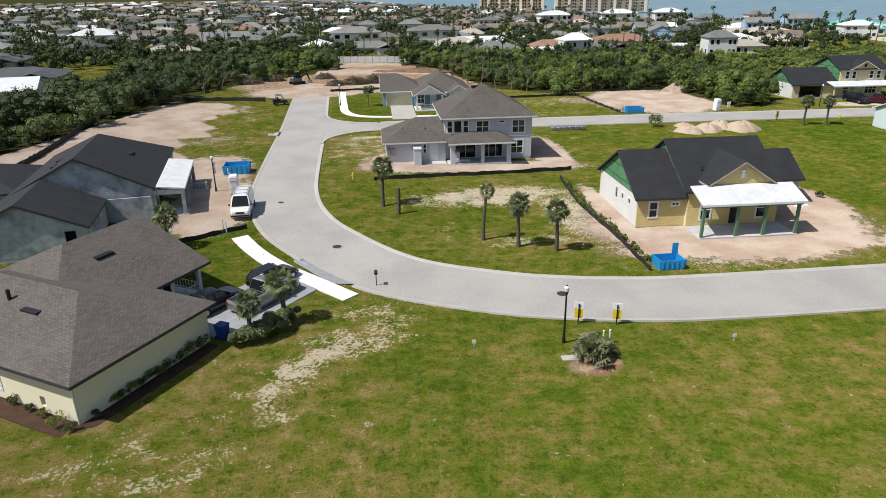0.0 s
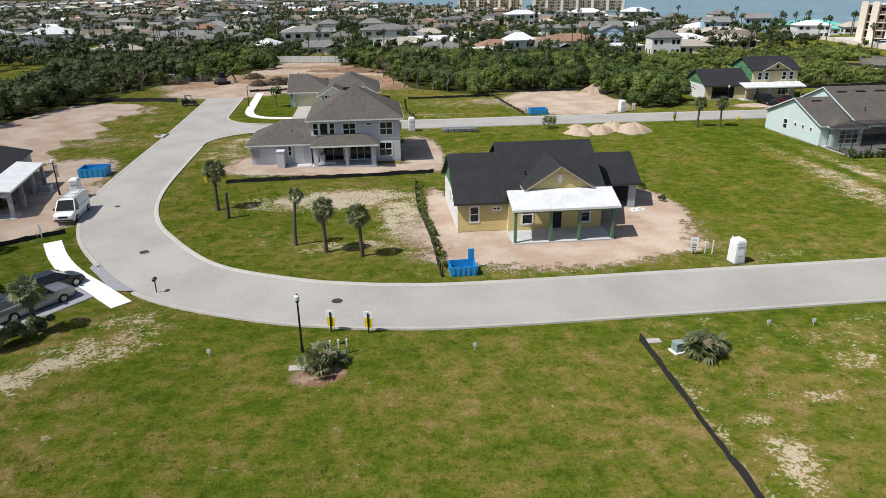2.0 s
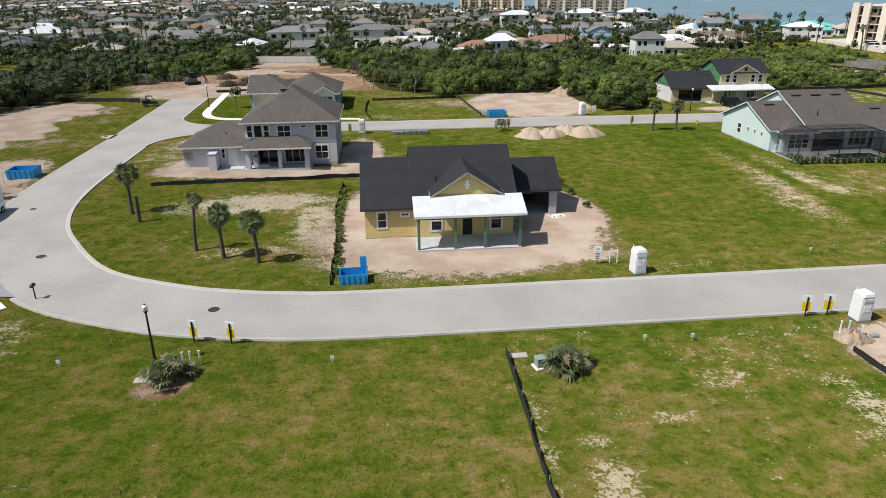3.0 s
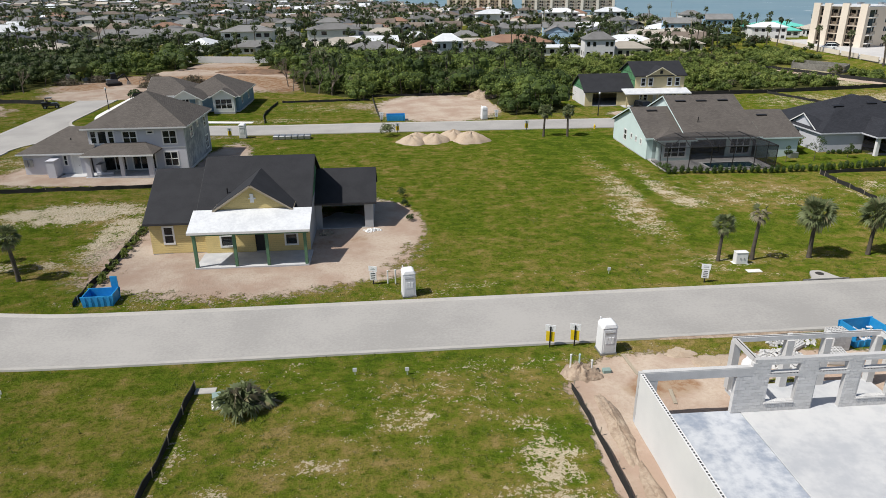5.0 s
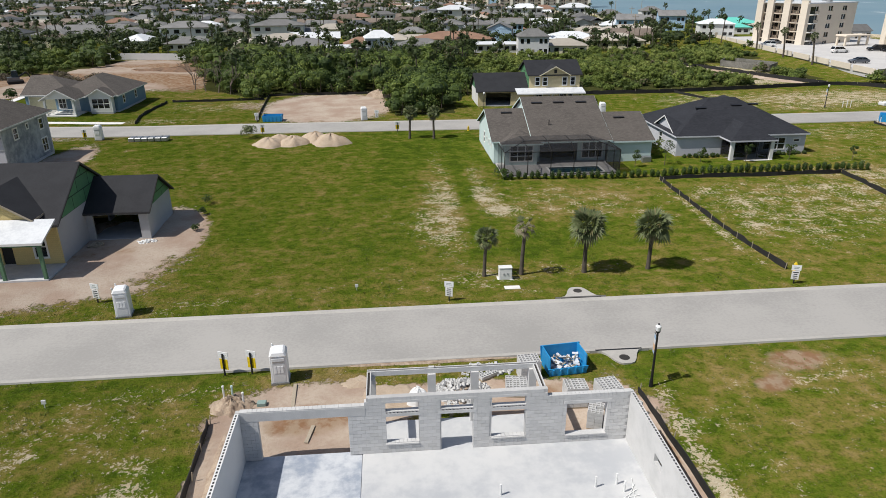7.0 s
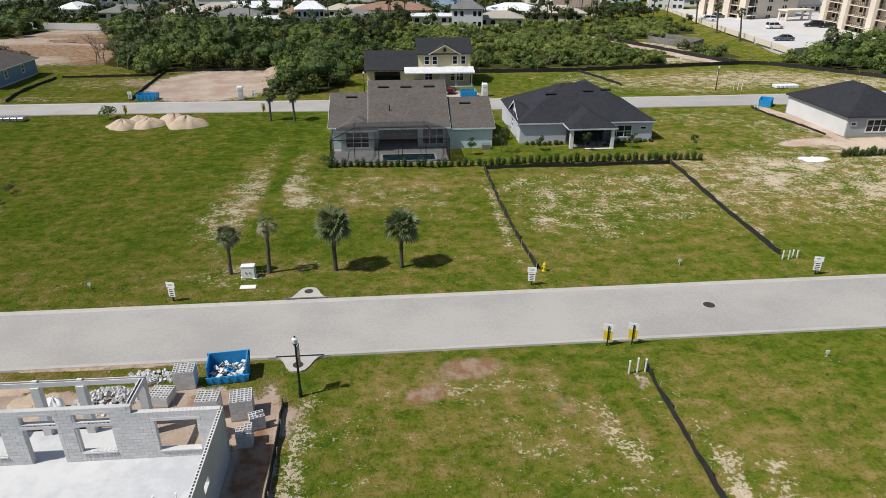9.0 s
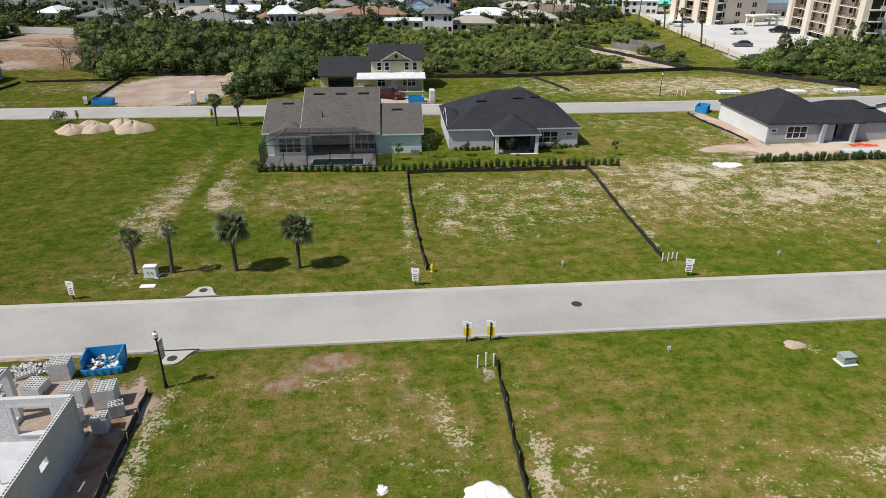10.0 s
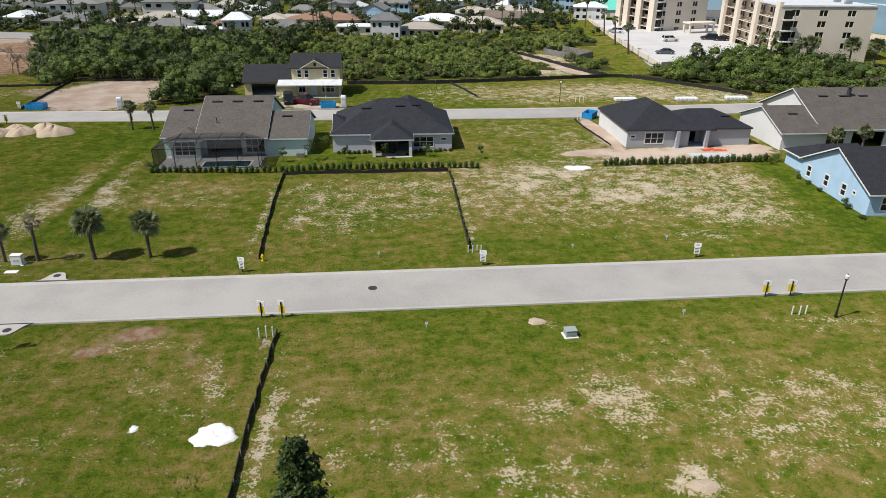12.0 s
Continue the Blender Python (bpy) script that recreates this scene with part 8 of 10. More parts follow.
def car(kind, material, x, y, turn, label, z=None):
    """x forwards. The body is a run of cross-sections; the glasshouse sits on it."""
    L, W, H = {"car": (4.6, 1.82, 1.45), "hatchback": (4.15, 1.74, 1.5), "suv": (4.9, 1.95, 1.78), "van": (5.4, 2.0, 2.05), "pickup": (5.7, 2.0, 1.85)}[kind]
    c = thing("car" if kind in ("car", "suv", "hatchback") else kind, (x, y, (float(lie(x, y)) if z is None else z) + 0.03), label, kind if kind not in ("suv", "hatchback") else "car", turn=turn)
    belt = {"car": 0.92, "hatchback": 0.94, "suv": 1.05, "van": 1.15, "pickup": 1.08}[kind]
    hood = {"car": 0.80, "hatchback": 0.84, "suv": 0.98, "van": 1.05, "pickup": 1.06}[kind]
    secs = [(-L / 2, 0.42, belt * 0.80, 0.80), (-L / 2 + 0.12, 0.26, belt * 0.97, 0.93), (-L * 0.2, 0.22, belt, 1.0), (L * 0.18, 0.22, belt, 1.0), (L * 0.22, 0.22, belt * 0.99, 1.0), (L / 2 - 0.35, 0.24, hood * 0.95, 0.95), (L / 2 - 0.06, 0.28, hood * 0.80, 0.84), (L / 2, 0.4, hood * 0.66, 0.78)]
    g = Geo()
    for sx, z0, z1, w in secs:
        h = W / 2 * w
        g.v += [(sx, -h * 0.94, z0), (sx, -h, (z0 + z1) / 2), (sx, -h * 0.95, z1 - 0.06), (sx, -h * 0.86, z1), (sx, h * 0.86, z1), (sx, h * 0.95, z1 - 0.06), (sx, h, (z0 + z1) / 2), (sx, h * 0.94, z0)]
    for k in range(len(secs) - 1):
        for i in range(8):
            j = (i + 1) % 8
            g.f.append((k * 8 + i, k * 8 + j, k * 8 + 8 + j, k * 8 + 8 + i))
    g.f += [tuple(range(8)), tuple(range((len(secs) - 1) * 8 + 7, (len(secs) - 1) * 8 - 1, -1))]
    body = part("body", g, material, c)
    b0, b1, t0, t1 = {"car": (-L * 0.42, L * 0.24, -L * 0.26, L * 0.06), "hatchback": (-L * 0.47, L * 0.28, -L * 0.34, L * 0.06), "suv": (-L * 0.48, L * 0.22, -L * 0.42, L * 0.08), "van": (-L * 0.49, L * 0.33, -L * 0.47, L * 0.20), "pickup": (-L * 0.10, L * 0.22, -L * 0.06, L * 0.09)}[kind]
    hw, tw = W / 2 * 0.88, W / 2 * 0.72
    g = Geo()
    g.hexa([(b0, -hw, belt - 0.02), (b1, -hw, belt - 0.02), (b1, hw, belt - 0.02), (b0, hw, belt - 0.02)], [(t0, -tw, H - 0.06), (t1, -tw, H - 0.06), (t1, tw, H - 0.06), (t0, tw, H - 0.06)])
    part("glasshouse", g, M_CARGLASS, c, "dark glass", bevel=0.02)
    g = Geo()
    g.hexa([(t0 - 0.02, -tw - 0.02, H - 0.08), (t1 + 0.03, -tw - 0.02, H - 0.08), (t1 + 0.03, tw + 0.02, H - 0.08), (t0 - 0.02, tw + 0.02, H - 0.08)], [(t0 + 0.1, -tw + 0.1, H), (t1 - 0.12, -tw + 0.1, H), (t1 - 0.12, tw - 0.1, H), (t0 + 0.1, tw - 0.1, H)])
    part("roof", g, material, c, bevel=0.02)
    for s in (-1, 1):
        for (bx, tx) in ((b0, t0), (b1, t1), ((b0 + b1) / 2, (t0 + t1) / 2)):
            g = Geo()
            g.bar((bx, s * (hw + 0.005), belt - 0.02), (tx, s * (tw + 0.005), H - 0.06), 0.09, 0.03)
            part("pillar", g, material, c)
        if kind == "van":
            g = Geo()
            g.hexa([(b0, s * hw, belt), (0.5, s * hw, belt), (0.5, s * (hw + 0.02), belt), (b0, s * (hw + 0.02), belt)], [(t0, s * tw, H - 0.06), (0.45, s * tw, H - 0.06), (0.45, s * (tw + 0.02), H - 0.06), (t0, s * (tw + 0.02), H - 0.06)])
            part("side_panel", g, material, c)
        g = Geo()
        g.box(b1 - 0.35, b1 - 0.15, s * (W / 2 * 0.97), s * (W / 2 * 0.97) + s * 0.18, belt, belt + 0.14)
        part("wing_mirror", g, M_BLACK, c)
        g = Geo()
        g.box(L / 2 - 0.16, L / 2 - 0.03, s * W * 0.28 - 0.16, s * W * 0.28 + 0.16, hood * 0.62, hood * 0.76)
        part("headlight", g, M_PLASTIC_W, c, "clear headlight")
        g = Geo()
        g.box(-L / 2 + 0.0, -L / 2 + 0.12, s * W * 0.36 - 0.1, s * W * 0.36 + 0.1, belt * 0.6, belt * 0.85)
        part("tail_light", g, M_LAMP_R, c, "red tail light")
        for wx in (-L * 0.31, L * 0.31):
            g = Geo()
            g.tube((wx, s * (W / 2 - 0.22), 0.34), (wx, s * (W / 2 + 0.01), 0.34), 0.35, n=18)
            w = part("wheel", g, M_RUBBER, c, "black tyre")
            g = Geo()
            g.tube((wx, s * (W / 2), 0.34), (wx, s * (W / 2 + 0.025), 0.34), 0.21, n=14)
            part("rim", g, M_METAL, w, "metal rim")
    g = Geo()
    g.box(L / 2 - 0.1, L / 2 + 0.04, -W * 0.42, W * 0.42, 0.34, 0.5)
    part("bumper", g, M_BLACK, c, bevel=0.02)
    g = Geo()
    g.box(L / 2 - 0.05, L / 2 + 0.015, -W * 0.2, W * 0.2, hood * 0.6, hood * 0.76)
    part("grille", g, M_BLACK, c)
    if kind == "pickup":
        g = Geo()
        g.box(-L / 2 + 0.12, -L * 0.11, -W * 0.36, W * 0.36, belt - 0.02, belt + 0.006)
        part("bed", g, M_BLACK, c, "dark load bed")
    if kind == "van":
        g = Geo()
        for k in range(3):
            g.bar((-1.8 + k * 1.2, -tw * 0.9, H + 0.08), (-1.8 + k * 1.2, tw * 0.9, H + 0.08), 0.04)
        for s in (-1, 1):
            g.bar((-2.0, s * tw * 0.85, H + 0.1), (0.9, s * tw * 0.85, H + 0.1), 0.04)
            g.bar((-1.8, s * tw * 0.85, H - 0.02), (-1.8, s * tw * 0.85, H + 0.1), 0.04)
        part("roof_rack", g, M_METAL, c)
    return c


car("van", P_WHITE, -13.75, 65.6, -86, "white work van parked on bare soil")
car("hatchback", P_BLACK, -8.55, 48.45, 50, "black hatchback parked on the paver drive")
car("pickup", P_SILVER, -8.7, 45.2, 52, "silver pickup parked on the paver drive")
car("car", P_BLACK, -12.2, 44.6, 52, "dark saloon parked before the porch", )


def utility_buggy(x, y, turn):
    """Open two-seat buggy with a roll cage, x forwards."""
    c = thing("buggy", (x, y, float(lie(x, y)) + 0.02), "black off-road buggy with roll cage parked at the road end", "buggy", turn=turn)
    g = Geo()
    g.hexa([(-1.4, -0.68, 0.45), (1.45, -0.62, 0.45), (1.45, 0.62, 0.45), (-1.4, 0.68, 0.45)], [(-1.45, -0.72, 0.95), (1.1, -0.6, 1.0), (1.1, 0.6, 1.0), (-1.45, 0.72, 0.95)])
    part("body", g, P_BLACK, c, bevel=0.06)
    g = Geo()
    g.box(-1.45, -0.5, -0.74, 0.74, 0.95, 1.2)
    part("cargo_bed", g, M_BLACK, c, bevel=0.03)
    g = Geo()
    for q in (-0.62, 0.62):
        g.bar((0.75, q, 0.95), (0.25, q * 0.9, 1.9), 0.06)
        g.bar((0.25, q * 0.9, 1.9), (-0.65, q * 0.9, 1.9), 0.06)
        g.bar((-0.65, q * 0.9, 1.9), (-0.75, q, 0.95), 0.06)
    part("roll_cage", g, M_BLACK, c)
    g = Geo()
    g.box(-0.75, 0.4, -0.62, 0.62, 1.9, 1.96)
    part("roof", g, P_BLACK, c, bevel=0.02)
    for q in (-0.32, 0.32):
        g = Geo()
        g.box(-0.45, 0.05, q - 0.24, q + 0.24, 0.95, 1.1)
        g.box(-0.55, -0.4, q - 0.24, q + 0.24, 1.05, 1.55)
        part("seat", g, M_RUBBER, c, bevel=0.04)
    for wx in (-0.95, 1.0):
        for q in (-1, 1):
            g = Geo()
            g.tube((wx, q * 0.56, 0.34), (wx, q * 0.86, 0.34), 0.35, n=16)
            w = part("wheel", g, M_RUBBER, c, "knobbly black tyre")
            g = Geo()
            g.tube((wx, q * 0.85, 0.34), (wx, q * 0.875, 0.34), 0.18, n=12)
            part("rim", g, M_METAL, w)


utility_buggy(-18.1, 131.6, 20)
car("pickup", P_RED, 93.6, 116.4, -25, "dark red pickup on the dirt drive")
car("suv", P_BLACK, 90.4, 117.6, -80, "black car on the dirt drive")
for k, (x, y, m, a) in enumerate(((192.0, 186.3, P_WHITE, 5), (208.0, 187.2, P_BLACK, 165), (205.4, 189.6, P_BLACK, 165), (181.2, 162.7, P_GREY, 170), (181.8, 206.0, P_WHITE, 165), (189.5, 215.0, P_GREY, 20))):
    car("suv" if k % 2 == 0 else "car", m, x, y, a, "car parked on the pale condominium lot", 2.0)

# wheelie bin
wb = thing("wheelie_bin", (-10.6, 39.6, 0.12), "blue plastic wheeled rubbish bin by the garage", "rubbish bin", turn=60)
g = Geo()
g.hexa([(-0.27, -0.3, 0.05), (0.27, -0.3, 0.05), (0.27, 0.3, 0.05), (-0.27, 0.3, 0.05)], [(-0.34, -0.38, 1.0), (0.34, -0.38, 1.0), (0.34, 0.38, 1.0), (-0.34, 0.38, 1.0)])
part("body", g, M_BLUE_BIN, wb, bevel=0.03)
g = Geo()
g.box(-0.37, 0.37, -0.41, 0.41, 1.0, 1.08)
part("lid", g, M_BLUE_BIN, wb, bevel=0.03)
for s in (-1, 1):
    g = Geo()
    g.tube((s * 0.2, 0.36, 0.12), (s * 0.28, 0.36, 0.12), 0.12, n=12)
    part("wheel", g, M_RUBBER, wb)

mb = thing("mailbox", (-0.5, 46.9, float(lie(-0.5, 46.9))), "black mailbox on a slim post by the road", "mailbox")
g = Geo()
g.bar((0, 0, -0.1), (0, 0, 1.0), 0.07)
part("post", g, M_BLACK, mb)
g = Geo()
g.box(-0.13, 0.13, -0.26, 0.26, 0.98, 1.24)
part("box", g, M_BLACK, mb, bevel=0.06)

# skid loader and excavator in the clearing
for x, y, s, a in ((-17.9, 162, 1.0, 30), (-31, 172, 1.1, -20)):
    ex = thing("loader", (x, y, float(lie(x, y))), "dark tracked loader in the cleared dirt", "construction machine", turn=a)
    for q in (-1, 1):
        g = Geo()
        g.box(-1.6, 1.6, q * 1.0 - 0.25, q * 1.0 + 0.25, 0, 0.75)
        part("track", g, M_RUBBER, ex, bevel=0.15)
    g = Geo()
    g.box(-1.5, 0.9, -0.75, 0.75, 0.6, 1.5)
    part("body", g, P_GREY, ex, bevel=0.08)
    g = Geo()
    g.hexa([(-0.6, -0.7, 1.5), (0.8, -0.7, 1.5), (0.8, 0.7, 1.5), (-0.6, 0.7, 1.5)], [(-0.5, -0.6, 2.8), (0.6, -0.6, 2.8), (0.6, 0.6, 2.8), (-0.5, 0.6, 2.8)])
    part("cab", g, M_CARGLASS, ex, bevel=0.04)
    g = Geo()
    g.bar((0.6, 0, 1.3), (2.4, 0, 2.4), 0.3)
    g.bar((2.4, 0, 2.4), (3.2, 0, 0.8), 0.25)
    part("arm", g, M_YSIGN if x < -20 else M_BLACK, ex)
    g = Geo()
    g.hexa([(2.8, -0.7, 0.0), (3.6, -0.7, 0.0), (3.6, 0.7, 0.0), (2.8, 0.7, 0.0)], [(2.9, -0.75, 0.8), (3.3, -0.75, 0.8), (3.3, 0.75, 0.8), (2.9, 0.75, 0.8)])
    part("bucket", g, M_METAL, ex)

# orange netting thrown down behind the stucco house
rng = random.Random(77)
for x, y, ln, a in ((155.9, 81.2, 1.7, 20), (157.5, 80.7, 1.9, -12)):
    g = Geo()
    for k in range(9):
        u = -ln / 2 + ln * k / 9
        h0, h1 = 0.08 + 0.16 * rng.random(), 0.08 + 0.16 * rng.random()
        g.hexa([(u, -0.45 + 0.2 * rng.random(), 0.0), (u + ln / 8, -0.4, 0.0), (u + ln / 8, 0.4, 0.0), (u, 0.35 + 0.2 * rng.random(), 0.0)], [(u, -0.2, h0), (u + ln / 8, -0.2, h1), (u + ln / 8, 0.2, h1), (u, 0.2, h0)])
    single("safety_netting", g, M_NETTING, (x, y, float(lie(x, y)) + 0.03), "crumpled orange-red safety netting on bare soil", "netting", turn=a)

# loose planks by the block shell
for x, y, a, ln in ((58.97, 35.4, 93, 2.4), (60.2, 31.9, 80, 1.4)):
    g = Geo()
    g.box(-ln / 2, ln / 2, -0.1, 0.1, 0.0, 0.06)
    single("plank", g, M_WOOD, (x, y, float(lie(x, y)) + 0.04), "loose timber plank on bare soil", "plank", turn=a, bevel=0.006)
g = Geo()
g.box(-0.25, 0.25, -0.18, 0.18, 0, 0.25)
single("meter_box", g, M_UTIL_TEAL, (57.3, 34.75, float(lie(57.3, 34.75))), "grey-green meter box in dug soil", "utility box", bevel=0.03)


# planting beds along the cream house
for label, x0, x1, y0, y1 in (("dark bark mulch bed along the cream wall", -0.9, 9.4, -0.95, -0.03), ("dark bark mulch bed at the end of the cream house", -1.3, -0.03, 0.0, 9.5)):
    g = Geo()
    g.prism([(x0, y0), (x1, y0), (x1, y1), (x0, y1)], -0.1, 0.07)
    bed = single("mulch_bed", g, M_MULCH, (-16.25, 31.1, 0.0), label, "planting bed", turn=60)


# ---- foliage in bulk ----
RNG = np.random.default_rng(7)


def quads_mesh(name, co, material):
    """A mesh of loose four-point leaves from an (n, 4, 3) array."""
    n = len(co)
    me = bpy.data.meshes.new(name)
    me.vertices.add(n * 4)
    me.vertices.foreach_set("co", co.astype(np.float32).ravel())
    me.loops.add(n * 4)
    me.loops.foreach_set("vertex_index", np.arange(n * 4, dtype=np.int32))
    me.polygons.add(n)
    me.polygons.foreach_set("loop_start", np.arange(0, n * 4, 4, dtype=np.int32))
    me.update(calc_edges=True)
    me.materials.append(material)
    return me


def unit(v):
    return v / np.maximum(np.linalg.norm(v, axis=-1, keepdims=True), 1e-6)


def leaves_at(pos, nrm, size, rng, long=1.6):
    """Pointed leaves at pos, facing about nrm."""
    n = len(pos)
    nrm = unit(nrm + rng.normal(0, 0.38, (n, 3)))
    t = unit(np.cross(nrm, rng.normal(0, 1, (n, 3))))
    b = np.cross(nrm, t)
    s = (size * rng.uniform(0.6, 1.3, n))[:, None]
    return np.stack([pos - t * s * long * 0.5, pos + b * s * 0.5 - t * s * 0.1, pos + t * s * long * 0.5, pos - b * s * 0.5 - t * s * 0.1], 1)


def crowns(x, y, z, r, h, per, leaf, rng, lobes=7, low=0.45, big=1.0):
    """Lumpy crowns: leaves over several lobes for each tree."""
    n = len(x)
    az = rng.uniform(0, 6.28318, (n, lobes))
    rad = rng.uniform(0.25, 0.75, (n, lobes)) * r[:, None]
    lx, ly = x[:, None] + np.cos(az) * rad, y[:, None] + np.sin(az) * rad
    lz = z[:, None] + h[:, None] * rng.uniform(low, 0.82, (n, lobes))
    lr = r[:, None] * rng.uniform(0.30, 0.55, (n, lobes)) * big
    pick = rng.integers(0, lobes, (n, per))
    i = np.repeat(np.arange(n)[:, None], per, 1)
    d = unit(rng.normal(0, 1, (n, per, 3)) + np.array([0, -0.15, 0.45]))
    k = lr[i, pick][..., None] * rng.uniform(0.75, 1.08, (n, per, 1))
    c = np.stack([lx[i, pick], ly[i, pick], lz[i, pick]], -1)
    p = c + d * k * np.array([1, 1, 0.8])
    p[..., 2] = np.maximum(p[..., 2], z[i] + 0.15)
    return leaves_at(p.reshape(-1, 3), d.reshape(-1, 3), np.full(n * per, leaf), rng)


def scatter(x0, x1, y0, y1, step, rng):
    xs, ys = np.meshgrid(np.arange(x0, x1, step), np.arange(y0, y1, step))
    xs, ys = xs.ravel() + rng.uniform(-0.5, 0.5, xs.size) * step, ys.ravel() + rng.uniform(-0.5, 0.5, xs.size) * step
    return xs, ys


def canopy(x, y, z, r, h, per, leaf, rng, lobes=7, mass=True):
    """Rounded oak crowns of several lobes; returns the leaves and a tone for each of them."""
    n = len(x)
    az = rng.uniform(0, 6.28318, (n, lobes))
    rad = np.sqrt(rng.uniform(0.02, 0.62, (n, lobes))) * r[:, None]
    lx, ly = x[:, None] + np.cos(az) * rad, y[:, None] + np.sin(az) * rad
    lr = r[:, None] * rng.uniform(0.30, 0.52, (n, lobes))
    lz = z[:, None] + h[:, None] * (0.86 - 0.42 * (rad / r[:, None]) ** 1.5 + rng.uniform(-0.12, 0.12, (n, lobes))) - lr * 0.55
    if lobes > 5:
        lz[:, -2:] = z[:, None] + h[:, None] * rng.uniform(0.16, 0.36, (n, 2))
    tone = np.clip(rng.normal(0.5, 0.20, (n, 1)) + rng.normal(0, 0.13, (n, lobes)), 0, 1)
    pick = rng.integers(0, lobes, (n, per))
    i = np.repeat(np.arange(n)[:, None], per, 1)
    d = unit(rng.normal(0, 1, (n, per, 3)) + np.array([0, -0.2, 0.5]))
    wob = 1 + 0.16 * np.sin(6 * d[..., :1] + 9 * d[..., 1:2] + 5 * pick[..., None]) + 0.10 * np.sin(13 * d[..., 2:] + 11 * d[..., :1])
    k = lr[i, pick][..., None] * rng.uniform(0.82, 1.06, (n, per, 1)) * wob
    p = np.stack([lx[i, pick], ly[i, pick], lz[i, pick]], -1) + d * k * np.array([1, 1, 0.85])
    p[..., 2] = np.maximum(p[..., 2], z[i] + 0.15)
    keep = p[..., 2].ravel() > (z[i] + 0.03 * h[i]).ravel()
    q = leaves_at(p.reshape(-1, 3)[keep], d.reshape(-1, 3)[keep], np.full(int(keep.sum()), leaf), rng, 1.3)
    if not mass:
        return q, tone[i, pick].ravel()[keep]
    # inner mass of each lobe: two crossed rings of facets, added so that no light falls through the crown; their low
    # tone paints in its inner shade
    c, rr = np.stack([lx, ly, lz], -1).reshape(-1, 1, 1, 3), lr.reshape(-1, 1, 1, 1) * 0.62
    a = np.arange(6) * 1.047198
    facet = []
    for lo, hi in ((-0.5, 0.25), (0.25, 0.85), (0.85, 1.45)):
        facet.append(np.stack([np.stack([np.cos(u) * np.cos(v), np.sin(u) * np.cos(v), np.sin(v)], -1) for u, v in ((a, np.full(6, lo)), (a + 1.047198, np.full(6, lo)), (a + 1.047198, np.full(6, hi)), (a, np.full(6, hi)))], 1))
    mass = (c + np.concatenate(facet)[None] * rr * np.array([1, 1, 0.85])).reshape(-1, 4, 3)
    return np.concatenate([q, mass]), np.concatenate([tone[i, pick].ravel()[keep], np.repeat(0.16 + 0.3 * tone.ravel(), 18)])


def woods():
    x, y = scatter(-92, 216, 84, 224, 3.6, RNG)
    keep = (in_woods(x, y) > 0.5) & (x < shore(y) - 60)
    gap = np.sin(x * 0.11 + 1.3 * np.sin(y * 0.07)) * np.sin(y * 0.13 + x * 0.03)
    keep &= (RNG.random(len(x)) > 0.05 + 0.30 * (gap > 0.7))
    x, y = x[keep], y[keep]
    tall = np.where(x < 84, 1.0, 0.46) * np.where((x > 166) & (y < 165), 2.0, 1.0) * np.where((x > 64) & (x < 84) & (y < 140), 1.05, 1.0)
    h = tall * (4.3 + 1.6 * np.sin(x * 0.09) * np.sin(y * 0.11) + RNG.uniform(-1.9, 2.2, len(x)))
    by_trail = (np.abs(x - (156 - 0.33 * (y - 141)) + 5) < 6) & (y > 138) & (y < 170)
    h = np.where(by_trail, 0.45 * h, h)
    r = np.clip(0.62 * h, 1.7, 3.9) * RNG.uniform(0.7, 1.35, len(x))
    z = lie(x, y)
    low = (x > 84) & (x < 166)
    # west of x = -30 the woods' shadowed side is painted with darker leaves
    for sel, m, label in ((~low & (x > -30), M_SCRUB, "dense dark-green coastal oak scrub"), (~low & (x <= -30), M_OAK_SHADE, "tall oak wood beside the cleared pads, its shadowed side coloured dark"), (low, M_SCRUB_LOW, "low bright-green coastal scrub")):
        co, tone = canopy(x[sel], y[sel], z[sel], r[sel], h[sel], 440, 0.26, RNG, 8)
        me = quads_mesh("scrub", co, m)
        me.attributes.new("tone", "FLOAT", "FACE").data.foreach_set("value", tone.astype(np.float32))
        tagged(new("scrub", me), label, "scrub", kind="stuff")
    # stems along the southern fringe
    g = Geo()
    rng = random.Random(3)
    for k in range(len(x)):
        if in_woods(x[k:k + 1], y[k:k + 1] - 9)[0] < 0.5 and not low[k]:
            for _ in range(1):
                p = Vector((x[k] + rng.uniform(-1, 1), y[k] - 0.8 + rng.uniform(-0.6, 0.6), z[k] - 0.1))
                q = p + Vector((rng.uniform(-0.7, 0.7), rng.uniform(-0.5, 0.5), h[k] * 0.6))
                g.tube(p, q, 0.11, 0.05, 5, False)
    tagged(new("stems", mesh_of("stems", g, M_BARK)), "grey-brown stems along the scrub edge", "scrub", kind="stuff")


woods()


def bare_tree(x, y, hh, seed, label="leafless grey tree at the edge of the clearing"):
    """Trunk that forks four times."""
    rng = random.Random(seed)
    g = Geo()

    def grow(p, d, ln, r, n):
        q = p + d * ln
        g.tube(p, q, r, r * 0.65, 5, False)
        if n:
            for _ in range(3 if n > 1 else 2):
                e = (d + Vector((rng.uniform(-0.8, 0.8), rng.uniform(-0.8, 0.8), rng.uniform(-0.1, 0.5)))).normalized()
                grow(q, e, ln * rng.uniform(0.55, 0.8), r * 0.6, n - 1)
    grow(Vector((0, 0, -0.1)), Vector((rng.uniform(-0.2, 0.2), rng.uniform(-0.2, 0.2), 1)).normalized(), hh * 0.36, 0.14, 4)
    return single("bare_tree", g, M_BARE, (x, y, float(lie(x, y))), label, "tree", "bare trees by the clearing")


